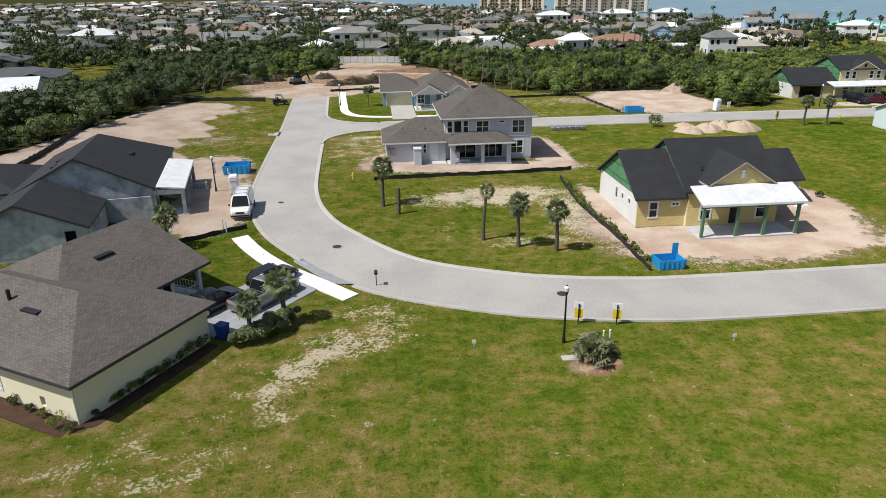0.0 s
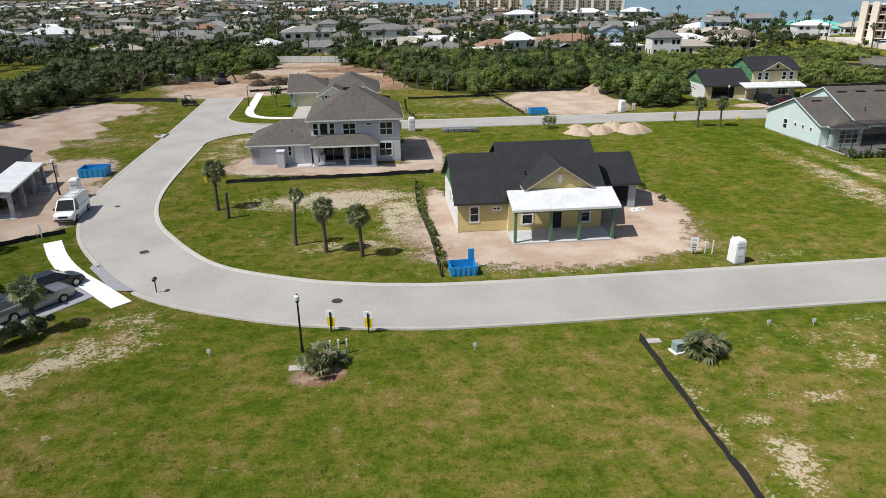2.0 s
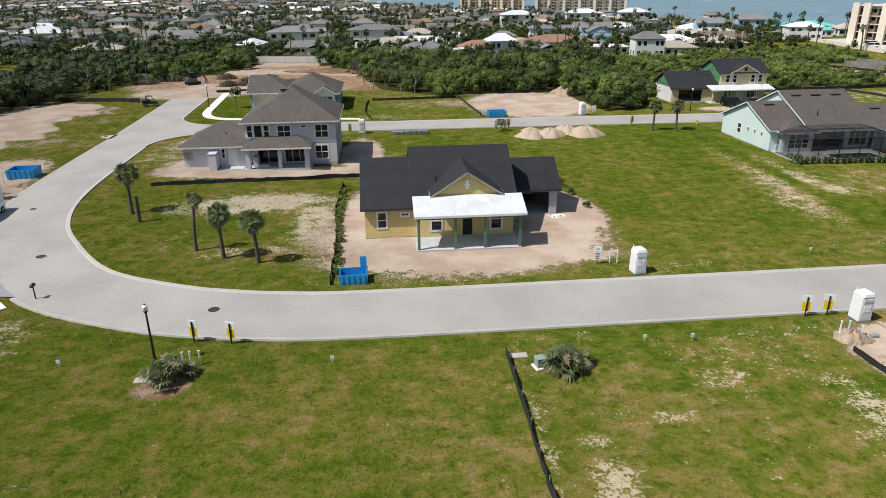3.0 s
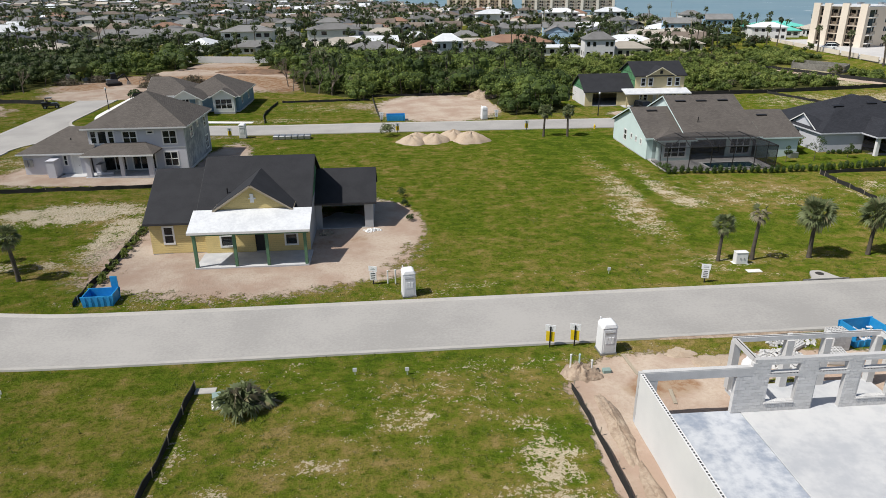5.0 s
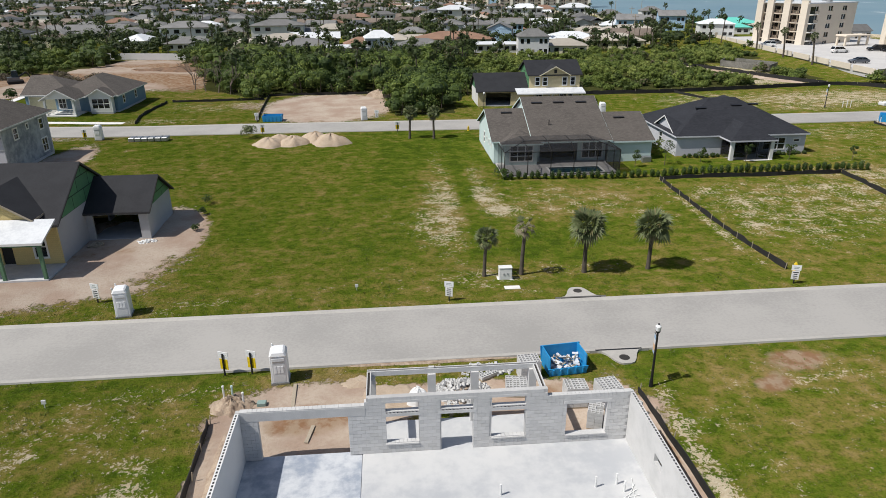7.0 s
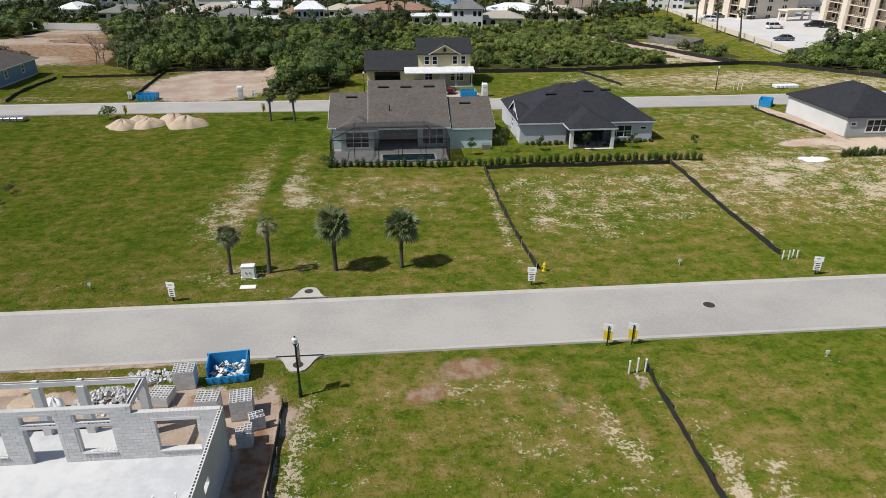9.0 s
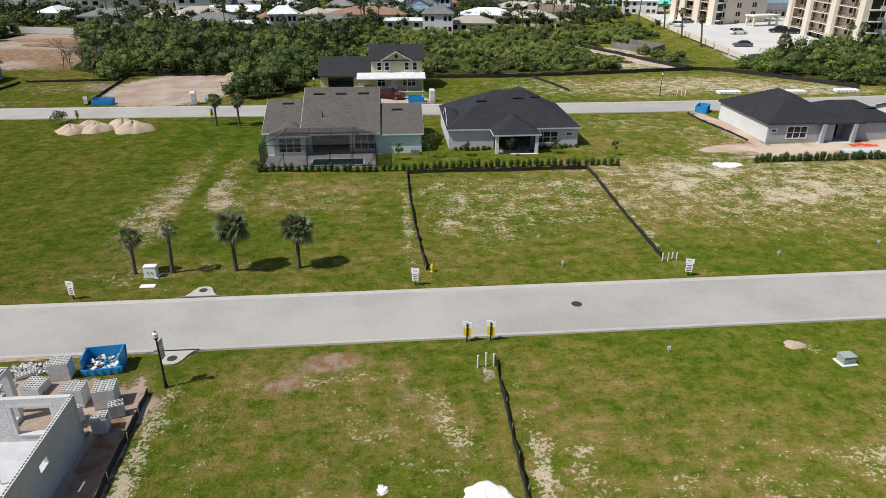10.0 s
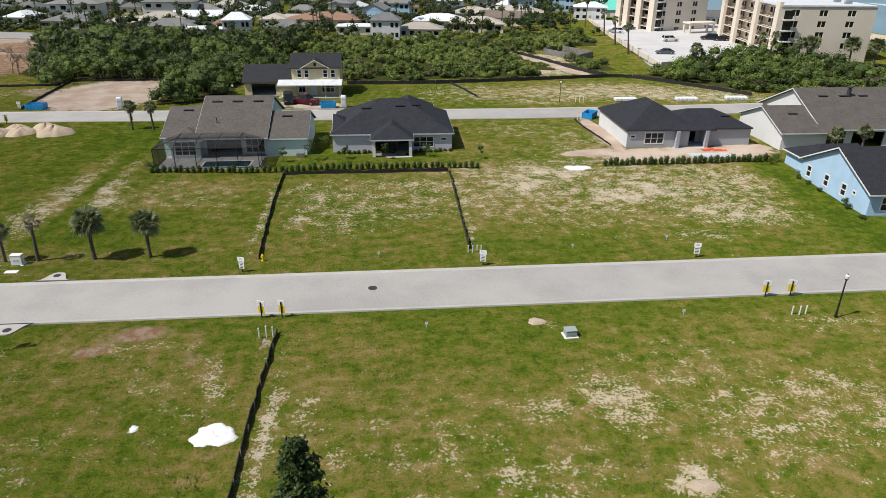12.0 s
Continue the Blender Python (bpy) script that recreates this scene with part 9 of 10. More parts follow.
for k, (x, y, hh) in enumerate(((24, 151, 5), (27, 148, 5.5), (30, 146, 6), (22, 158, 6), (26, 164, 6), (33, 143.5, 5), (38, 140.5, 5), (20, 171, 6), (46, 144, 4), (24, 178, 6), (-33, 152, 5), (-36, 148, 5), (28, 186, 7))):
    bare_tree(x, y, hh, k)


def leafy_tree(name, x, y, hh, r, per, leaf, material, label, category, seed, trunk=0.08, group="", z=None):
    rng = np.random.default_rng(seed)
    z = float(lie(x, y)) if z is None else z
    t = thing(name, (x, y, z), label, category, group)
    if trunk:
        g = Geo()
        g.tube((0, 0, -0.1), (0.05, 0, hh * 0.5), trunk, trunk * 0.6, 7, False)
        for k in range(4):
            a = k * 1.6 + seed
            g.tube((0.03, 0, hh * (0.3 + 0.05 * k)), (r * 0.6 * math.cos(a), r * 0.6 * math.sin(a), hh * (0.6 + 0.06 * k)), trunk * 0.5, trunk * 0.25, 5, False)
        part("trunk", g, M_BARK, t)
    one = np.zeros(1)
    part("crown", quads_mesh("crown", crowns(one, one, one, one + r, one + hh, per, leaf, rng), material), None, t)
    return t


# garden trees by the white and the teal house
for k, (x, y, hh, r) in enumerate(((94.6, 79.6, 2.6, 0.7), (98.3, 79.6, 3.4, 1.1), (103.0, 80.0, 2.2, 0.6), (108.6, 79.6, 2.6, 0.6), (114.4, 80.0, 2.3, 0.7), (122.0, 79.0, 2.2, 0.5))):
    leafy_tree("young_tree", x, y, hh, r, 520, 0.09, M_HEDGE, "slender young tree staked in lawn", "tree", 40 + k, 0.04, "young trees on the lawn")
leafy_tree("bush", 77.6, 77.0, 1.3, 0.9, 420, 0.12, M_HEDGE, "round green bush at the patio corner", "bush", 60, 0)
leafy_tree("bush", 99.4, 85.6, 1.9, 1.0, 420, 0.14, M_BUSH, "yellow-green bush beside the white house", "bush", 61, 0)
leafy_tree("bush", 44.6, 101.9, 1.9, 1.5, 600, 0.16, M_PALM, "grey-green palmetto bush by the cross street", "bush", 62, 0)


def conifer(x, y, hh, seed):
    """A tall evergreen: trunk, drooping boughs, needles in sprays along them."""
    rng = np.random.default_rng(seed)
    t = thing("conifer", (x, y, float(lie(x, y))), "tall dark-green evergreen with a pointed crown", "tree")
    g = Geo()
    g.tube((0, 0, -0.2), (0, 0, hh * 0.96), 0.20, 0.02, 8, False)
    pos, nrm = [], []
    for k in range(150):
        f = 0.14 + 0.85 * (k / 150) ** 0.85
        reach = (1 - f) ** 0.8 * 2.8 * rng.uniform(0.75, 1.1) + 0.15
        a = k * 2.4 + rng.uniform(-0.3, 0.3)
        p = np.array([0, 0, hh * f])
        q = p + np.array([math.cos(a) * reach, math.sin(a) * reach, reach * rng.uniform(0.15, 0.45)])
        g.tube(p, q, 0.04 * (1 - f) + 0.012, 0.008, 5, False)
        m = int(30 + 60 * reach)
        s = rng.random(m)[:, None] ** 0.7
        c = p + (q - p) * s + rng.normal(0, 0.14, (m, 3)) * (0.5 + 0.3 * reach)
        pos.append(c)
        nrm.append(np.array([math.cos(a) * 0.4, math.sin(a) * 0.4, 0.8]) + rng.normal(0, 0.5, (m, 3)))
    part("trunk", g, M_BARK, t)
    pos, nrm = np.concatenate(pos), np.concatenate(nrm)
    part("crown", quads_mesh("crown", leaves_at(pos, nrm, np.full(len(pos), 0.10), rng, 2.6), M_CONIFER), None, t)


M_CONIFER = foliage("conifer_needle", (0.014, 0.030, 0.008), (0.045, 0.078, 0.016), (0.06, 0.06, 0.03))
conifer(106.0, 7.9, 13.3, 63)
leafy_tree("tree", -1.2, 127.0, 4.2, 1.3, 600, 0.2, M_HEDGE, "young street tree on the corner lawn", "tree", 64, 0.07)


def brush_pile(x, y, rx, ry, hh, seed):
    """Grubbed branches and dead leaves thrown on a heap."""
    rng = np.random.default_rng(seed)
    t = thing("brush_pile", (x, y, float(lie(x, y))), "heap of grubbed grey-brown branches in the clearing", "brush pile", "brush piles in the clearing")
    g = Geo()
    for k in range(90):
        u, v = rng.normal(0, 0.45, 2)
        c = Vector((u * rx, v * ry, max(0.1, hh * (1 - u * u - v * v) * rng.uniform(0.2, 0.9))))
        d = Vector((rng.normal(), rng.normal(), rng.normal() * 0.5)).normalized() * rng.uniform(0.5, 1.4)
        g.tube(c - d, c + d, 0.06, 0.025, 5, False)
    part("branches", g, M_BARE, t)
    n = 1100
    d = unit(rng.normal(0, 1, (n, 3)) + np.array([0, 0, 0.5]))
    p = d * np.array([rx, ry, hh]) * rng.uniform(0.55, 1.0, (n, 1))
    p[:, 2] = np.maximum(p[:, 2], 0.05)
    part("dead_leaves", quads_mesh("dead_leaves", leaves_at(p, d, np.full(n, 0.22), rng), M_BRUSH), None, t)


M_BRUSH = foliage("dead_brush", (0.06, 0.06, 0.03), (0.13, 0.11, 0.06), (0.20, 0.15, 0.10))
for k, (x, y, rx, ry, hh) in enumerate(((-4.5, 158.5, 3.2, 1.8, 2.0), (0.5, 160.0, 3.4, 1.8, 2.3), (-8.8, 157.5, 2.2, 1.4, 1.3), (5.8, 157.0, 2.6, 1.6, 1.6), (-29.0, 164.0, 3.4, 1.8, 1.6), (-24.0, 168.5, 3.0, 1.8, 1.6), (-12.0, 171.0, 2.6, 1.6, 1.4))):
    brush_pile(x, y, rx, ry, hh, 300 + k)

for k, (x, y, s) in enumerate(((-17.4, 31.0, 0.8), (-16.4, 30.5, 0.6), (-15.7, 31.6, 0.5), (-18.6, 32.0, 0.5), (-19.6, 32.8, 0.5), (-20.8, 33.5, 0.6), (-14.4, 33.9, 0.7), (-14.1, 34.5, 0.6), (-13.75, 35.1, 0.7), (-13.4, 35.7, 0.65), (-13.05, 36.3, 0.75), (-12.7, 36.9, 0.8), (-12.35, 37.5, 0.9), (-12.0, 38.2, 0.95), (-11.7, 38.8, 0.9), (-15.0, 32.8, 0.6), (-14.7, 33.3, 0.7))):
    leafy_tree("shrub", x, y, s * 1.1, s * 0.7, 520, 0.055, M_HEDGE if k % 3 else M_BUSH, "small shrub in the bed along the cream wall", "shrub", 80 + k, 0, "shrubs along the cream house")
for k, (x, y, s) in enumerate(((-8.5, 39.1, 1.15), (-7.8, 40.0, 1.2), (-7.0, 40.8, 1.2), (-9.4, 38.5, 1.0), (-6.3, 41.7, 0.8), (163.0, 59.8, 0.9), (162.6, 58.6, 0.6), (162.5, 64.0, 0.5), (162.4, 66.5, 0.5), (162.3, 68.5, 0.5), (161.8, 74.2, 0.9), (163.2, 75.2, 1.0), (162.4, 55.5, 0.5), (45.7, 70.5, 0.9), (46.0, 67.5, 0.7), (46.5, 63.0, 0.7))):
    leafy_tree("shrub", x, y, s * 1.1, s * 0.8, 620 if k > 4 else 1900, 0.065 if k > 4 else 0.10, M_HEDGE if k > 4 else M_PALM, "low green shrub planted by a wall" if k > 4 else "spiky shrub in a bed beside the drive", "shrub", 110 + k, 0)


def bush_leaves(r, h, n, leaf, rng):
    """Leaves over one upright bush that stands on the ground."""
    d = unit(rng.normal(0, 1, (n, 3)))
    k = rng.uniform(0.7, 1.06, (n, 1)) * (1 + 0.16 * np.sin(5 * np.arctan2(d[:, 1:2], d[:, :1]) + 4 * d[:, 2:]))
    p = d * k * np.array([r, r, h * 0.52]) + np.array([0, 0, h * 0.5])
    p[:, 2] = np.maximum(p[:, 2], 0.02)
    q = [leaves_at(p, d, np.full(n, leaf), rng)]
    a = np.arange(6) * 1.047198
    for lo, hi in ((-1.5, -0.5), (-0.5, 0.5), (0.5, 1.5)):
        q.append(np.stack([np.stack([np.cos(u) * np.cos(v) * r * 0.8, np.sin(u) * np.cos(v) * r * 0.8, h * (0.5 + 0.42 * np.sin(v))], -1) for u, v in ((a, np.full(6, lo)), (a + 1.047198, np.full(6, lo)), (a + 1.047198, np.full(6, hi)), (a, np.full(6, hi)))], 1))
    return np.concatenate(q)


def hedge_row(x0, y0, x1, y1, step, hh, group, seed, rr=0.29):
    """Young hedge plants set in a line; each is a plant of its own."""
    rng = np.random.default_rng(seed)
    one = np.zeros(1)
    meshes = [quads_mesh("hedge_plant", bush_leaves(rr * s, hh * s, 300, 0.085, rng), M_HEDGE) for s in (0.85, 1.0, 1.2)]
    n = int(math.dist((x0, y0), (x1, y1)) / step)
    for k in range(n + 1):
        x, y = x0 + (x1 - x0) * k / n + rng.uniform(-0.08, 0.08), y0 + (y1 - y0) * k / n + rng.uniform(-0.1, 0.1)
        ob = new("hedge_plant", meshes[k % 3])
        ob.matrix_basis = pose(x, y, float(lie(x, y)), 0, 0, k * 77)
        tagged(ob, "young clipped hedge plant in a row", "hedge plant", group)


hedge_row(78.0, 76.3, 95.0, 75.2, 0.75, 0.95, "hedge before the pool patio", 1)
hedge_row(95.6, 75.0, 121.0, 74.9, 0.75, 0.95, "hedge behind the white house", 2)
hedge_row(138.4, 74.6, 161.4, 75.2, 0.78, 1.1, "hedge behind the stucco house", 3, 0.38)
hedge_row(102.0, 82.4, 106.4, 82.4, 0.7, 0.5, "bed along the white house", 4)
hedge_row(113.0, 82.4, 118.0, 82.6, 0.7, 0.5, "bed along the white house", 5)


def palmetto(x, y, r, seed, label):
    rng = random.Random(seed)
    g, d = Geo(), Geo()
    for k in range(60):
        az, el = rng.uniform(0, 6.28), rng.uniform(0.05, 1.4)
        out = Vector((math.cos(az) * math.cos(el), math.sin(az) * math.cos(el), math.sin(el)))
        base = Vector((rng.uniform(-0.4, 0.4), rng.uniform(-0.35, 0.35), 0.1)) * r
        fan_leaf(g if k % 6 else d, base, out, 0.5, r * rng.uniform(0.75, 1.1), rng)
    t = thing("palmetto", (x, y, float(lie(x, y))), label, "bush")
    part("fronds", mesh_of("fronds", g, M_PALM), None, t)
    part("dry_fronds", mesh_of("dry_fronds", d, M_PALM_DRY), None, t)


palmetto(12.8, 34.4, 1.35, 1, "spreading saw palmetto in bare soil by a lamp")
palmetto(36.4, 32.9, 1.5, 2, "spreading saw palmetto in pale sandy soil")


def tufts():
    """Coarse weeds and grass tufts over the lots."""
    rng = np.random.default_rng(3)
    n = 130000
    x, y = rng.uniform(-24, 160, n), 14 + 62 * rng.random(n) ** 1.3
    road = np.minimum(gap_to(MAIN_ROAD[::2], x, y), gap_to(FAR_ROAD[::3], x, y))
    bare = blobs(x, y, DIRT) + rects(x, y, [(56, 78.2, 10, 34, 1.0), (22, 45, 50, 70, 1.0), (163, 180, 50, 76, 1.0)])
    sand = blobs(x, y, SAND)
    patch = np.sin(x * 0.35 + 2 * np.sin(y * 0.23)) * np.sin(y * 0.41 + 2 * np.sin(x * 0.19)) + 0.5 * np.sin(x * 1.1 + y * 0.8)
    house = np.hypot((x + 17) * 0.5 + (y - 31) * 0.866 - 5, ((x + 17) * -0.866 + (y - 31) * 0.5 - 8) * 0.7) < 9.5
    drive = gap_to(np.array([[-10.0 + 0.5 * k, 42 + 0.866 * k] for k in range(9)]), x, y) < 4.0
    keep = (road > HALF + 0.8) & (bare < 0.35) & (rng.random(n) > 0.25 + 0.35 * sand) & (patch + rng.normal(0, 0.5, n) > 0.1) & ~house & ~drive
    x, y = x[keep], y[keep]
    z = lie(x, y)
    per = 4
    m = len(x)
    hgt = rng.uniform(0.04, 0.10, (m, 1)) * np.where(rng.random((m, 1)) < 0.05, 1.8, 1.0)
    az = rng.uniform(0, 6.28, (m, per))
    lean = rng.uniform(0.3, 1.1, (m, per)) * hgt
    bx, by = x[:, None] + rng.uniform(-0.10, 0.10, (m, per)), y[:, None] + rng.uniform(-0.10, 0.10, (m, per))
    base = np.stack([bx, by, np.repeat(z[:, None], per, 1) - 0.02], -1)
    tip = base + np.stack([np.cos(az) * lean, np.sin(az) * lean, np.repeat(hgt, per, 1)], -1)
    w = np.stack([-np.sin(az), np.cos(az), np.zeros_like(az)], -1) * (0.03 + 0.25 * np.repeat(hgt, per, 1))[..., None]
    co = np.stack([base - w * 0.5, base + w * 0.5, tip + w * 0.25, tip - w * 0.25], 2).reshape(-1, 4, 3)
    tagged(new("grass_tufts", quads_mesh("grass_tufts", co, M_TUFT)), "coarse grass tufts and weeds on the lots", "grass", kind="stuff")


M_TUFT = foliage("grass_tuft", (0.060, 0.092, 0.008), (0.115, 0.138, 0.020), (0.24, 0.20, 0.09))
tufts()


def vines(line, seed):
    """Creepers grown over a silt fence."""
    rng = np.random.default_rng(seed)
    pts = smooth_line(line, 0.45)
    x, y = pts[:, 0] + rng.uniform(-0.15, 0.25, len(pts)), pts[:, 1]
    keep = rng.random(len(x)) < 0.8
    x, y = x[keep], y[keep]
    n = len(x)
    co = crowns(x, y, lie(x, y), rng.uniform(0.25, 0.5, n), rng.uniform(0.5, 1.0, n), 120, 0.10, rng, 4, 0.2)
    tagged(new("vines", quads_mesh("vines", co, M_BUSH)), "green creepers over the black silt fence", "vines", kind="stuff")


vines([(21.4, 71.5), (21.1, 66), (21.6, 56), (21.8, 48.5)], 21)


# ---- the beach town behind the scrub ----
ROOFS = {"grey": surface("far_grey_roof", (0.20, 0.198, 0.196), (0.155, 0.153, 0.15), 0.85, big=0.4, fine=3, vary=0.5), "white": surface("far_white_roof", (0.72, 0.74, 0.76), (0.62, 0.64, 0.66), 0.5, big=0.5, fine=3, vary=0.25),
         "clay": surface("far_clay_roof", (0.29, 0.175, 0.12), (0.23, 0.135, 0.095), 0.85, big=0.6, fine=3, vary=0.3), "brown": surface("far_brown_roof", (0.20, 0.16, 0.13), (0.15, 0.12, 0.10), 0.85, vary=0.4), "dark": surface("far_dark_roof", (0.09, 0.095, 0.105), (0.07, 0.075, 0.08), 0.8, vary=0.4), "beige": surface("far_beige_roof", (0.46, 0.42, 0.36), (0.40, 0.36, 0.31), 0.85, vary=0.3), "aqua": surface("far_aqua_roof", (0.16, 0.62, 0.52), (0.13, 0.54, 0.46), 0.5)}
WALLS = {"white": M_STUCCO_W, "cream": M_STUCCO_TAN, "blue": M_BLUE_SIDE, "grey": M_STUCCO_G}


def town_house(style, roof_key, wall_key, storeys):
    """A plain house with hip or gable roof, windows, door and car port; faces south."""
    w, d = 15.0, 10.0
    hh = 2.9 * storeys
    h = thing("house", (0, -900, 0), f"{'two-storey' if storeys > 1 else 'single-storey'} {wall_key} beach-town house with {roof_key} roof", "house", "beach-town houses")
    g = Geo()
    g.box(-w / 2, w / 2, -d / 2, d / 2, -0.5, hh)
    part("wall", g, WALLS[wall_key], h)
    if style == "wing":
        g = Geo()
        g.box(1.0, w / 2 - 0.4, -d / 2 - 4.0, -d / 2 - 0.01, -0.5, 2.9)
        part("wing", g, WALLS[wall_key], h)
        part("roof", roof_mesh("roof", roof_faces(0.5, w / 2 + 0.1, -d / 2 - 4.6, 0, 2.9, 22, "gh", "y"), ROOFS[roof_key]), None, h)
    part("roof", roof_mesh("roof", roof_faces(-w / 2 - 0.6, w / 2 + 0.6, -d / 2 - 0.6, d / 2 + 0.6, hh, 20 if style != "flat" else 6, "gg" if style == "gable" else "hh", "x"), ROOFS[roof_key]), None, h)
    if style == "gable":
        for s in (-1, 1):
            g = Geo()
            g.hexa([(s * w / 2 - 0.1, -d / 2, hh), (s * w / 2 + 0.1, -d / 2, hh), (s * w / 2 + 0.1, d / 2, hh), (s * w / 2 - 0.1, d / 2, hh)], [(s * w / 2 - 0.1, -0.2, hh + 1.7), (s * w / 2 + 0.1, -0.2, hh + 1.7), (s * w / 2 + 0.1, 0.2, hh + 1.7), (s * w / 2 - 0.1, 0.2, hh + 1.7)])
            part("gable", g, WALLS[wall_key], h)
    for k in range(storeys):
        for x in (-5.6, -2.6, 3.6 if style != "wing" or k else -0.6, 6.0 if style != "wing" else -6.6):
            g = Geo()
            z = 0.9 + 2.9 * k
            g.box(x - 0.75, x + 0.75, -d / 2 - 0.05, -d / 2 + 0.02, z, z + 1.3)
            win = part("window", g, M_CARGLASS, h)
    g = Geo()
    g.box(-0.5, 0.5, -d / 2 - 0.06, -d / 2 + 0.02, 0, 2.1)
    part("door", g, M_DARK if wall_key != "white" else M_WOOD, h)
    for y in (-2.5, 2.0):
        g = Geo()
        g.box(-w / 2 - 0.05, -w / 2 + 0.02, y - 0.7, y + 0.7, 0.9, 2.2)
        part("window", g, M_CARGLASS, h)
    return h


def town():
    rng = random.Random(11)
    kinds = [("hip", "grey", "cream", 1), ("hip", "white", "white", 1), ("wing", "grey", "white", 1), ("gable", "brown", "cream", 1), ("hip", "clay", "cream", 1), ("flat", "white", "white", 1), ("gable", "grey", "grey", 1), ("wing", "dark", "grey", 1), ("hip", "beige", "cream", 1), ("hip", "white", "white", 2), ("gable", "grey", "blue", 2), ("hip", "grey", "white", 2), ("wing", "beige", "white", 1), ("gable", "white", "white", 1), ("hip", "aqua", "white", 1)]
    proto = [town_house(*k) for k in kinds]
    taken = []

    def put(k, x, y, turn, sx=1.0, sy=1.0, sz=1.0):
        o = copy_thing(proto[k], pose(x, y, float(lie(x, y)), 0, 0, turn) @ Matrix.Diagonal((sx, sy, sz, 1)))
        taken.append((x, y))
        return o
    # houses that stand out by place, size and colour
    for row in ((9, 63, 210, 5, 0.55, 0.7, 1.0), (5, 53, 210, 5, 0.8, 0.8, 1.1), (4, 58, 224, 3, 0.8, 0.9, 1), (4, 88, 237, -5, 1.7, 1.0, 1.1), (11, 109, 208, -6, 0.6, 0.7, 1.0), (8, 120, 214, -8, 0.9, 0.8, 0.9), (1, 128, 236, -10, 1.2, 1, 1), (8, 140, 226, -10, 1.2, 0.9, 1), (5, 100, 222, -4, 0.9, 0.9, 0.9), (2, 76, 222, 0, 0.9, 0.9, 0.9), (0, 40, 222, 3, 1.0, 1.0, 1.0), (12, 30, 244, 3, 1.1, 1, 1), (3, 152, 246, -12, 1, 1, 1), (1, 168, 300, -14, 1.2, 1.3, 1), (10, 167, 288, -16, 0.7, 1.0, 1.0), (10, 184, 286, -16, 0.7, 1.0, 1.0), (14, 207, 282, -15, 1.6, 0.8, 1), (14, 197, 262, -15, 1.0, 0.7, 0.9), (9, 104, 390, 0, 1.2, 1.2, 1.1), (9, 145, 400, -8, 1.3, 1.2, 1.1), (9, 172, 392, -12, 1.1, 1.2, 1.1), (4, 168, 455, -12, 1.1, 1, 1.2),
                (8, 160, 268, -14, 1.5, 1.2, 1.0), (12, 143, 262, -12, 1.0, 1, 1), (1, -120, 318, 4, 1.3, 1.3, 1.3), (3, -98, 322, 4, 1.3, 1.2, 1.0), (6, -56, 300, 3, 2.0, 0.9, 1.0), (11, 24, 276, 2, 1.3, 0.9, 1.0), (11, -6, 262, 2, 1.2, 0.9, 1.0), (12, 22, 238, 8, 1.2, 1.0, 0.8), (2, 1, 238, 0, 1.0, 0.9, 0.8), (7, -112, 212, 12, 1.4, 1.3, 1.0), (7, -84, 172, 10, 1.3, 1.2, 0.9), (13, -74, 143, 12, 0.9, 0.9, 1.05), (8, -66, 236, 4, 1.2, 0.8, 0.9), (0, -135, 260, 8, 1.2, 1.1, 1.0), (9, 186, 250, -15, 0.8, 0.8, 0.8), (13, 40, 255, 4, 1.1, 1, 0.9), (0, 34, 282, 4, 1.1, 1, 0.9)):
        put(*row)
    lots = []
    for r in range(40):
        y0 = 250 + 25 * r + (6 if r % 2 else 0)
        for c in range(-46, 22):
            x = c * 17.5 + rng.uniform(-3, 3) + (r % 3) * 5
            y = y0 + rng.uniform(-4, 4) - 0.06 * x
            lots.append((x, y))
    far, panes = Geo(), Geo()
    far_roof = {k: Geo() for k in ("grey", "white", "brown", "beige", "dark", "clay")}
    for x, y in lots:
        if x < -0.60 * y - 15 or x > shore(y) - 34 or any(math.dist((x, y), t) < 14.5 for t in taken) or rng.random() < 0.08:
            continue
        if y < 470 and len(taken) < 245:
            k = rng.choice((0, 0, 0, 0, 1, 2, 2, 3, 3, 3, 4, 6, 6, 6, 7, 7, 7, 8, 10, 11, 11, 12, 13))
            put(k, x, y, rng.uniform(-8, 8) + rng.choice((0, 0, 90)) - 5, rng.uniform(0.62, 0.9), rng.uniform(0.75, 1.0), rng.uniform(0.8, 1.0))
        else:
            w, d, hh = rng.uniform(4.5, 7), rng.uniform(4, 5.5), rng.choice((2.8, 2.8, 2.8, 5.4))
            far.box(x - w, x + w, y - d, y + d, -0.5, hh)
            for u in (-0.6, 0.1, 0.6):
                panes.box(x + w * u - 0.7, x + w * u + 0.7, y - d - 0.05, y - d + 0.05, hh - 1.9, hh - 0.6)
            q = far_roof[rng.choice(("grey", "grey", "grey", "white", "brown", "brown", "brown", "beige", "dark", "dark", "clay"))]
            for f in roof_faces(x - w - 0.5, x + w + 0.5, y - d - 0.5, y + d + 0.5, hh, 20, rng.choice(("hh", "gg"))):
                q.face(*f)
    tagged(new("distant_windows", mesh_of("distant_windows", panes, M_CARGLASS)), "dark windows of distant houses", "windows", kind="stuff")
    tagged(new("distant_houses", mesh_of("distant_houses", far, M_STUCCO_W)), "pale walls of distant beach-town houses", "houses", kind="stuff")
    for k, q in far_roof.items():
        tagged(new("distant_roofs", mesh_of("distant_roofs", q, ROOFS[k])), f"{k} roofs of distant houses", "roofs", kind="stuff")
    for p in proto:
        for o in (*p.children_recursive, p):
            bpy.data.objects.remove(o)
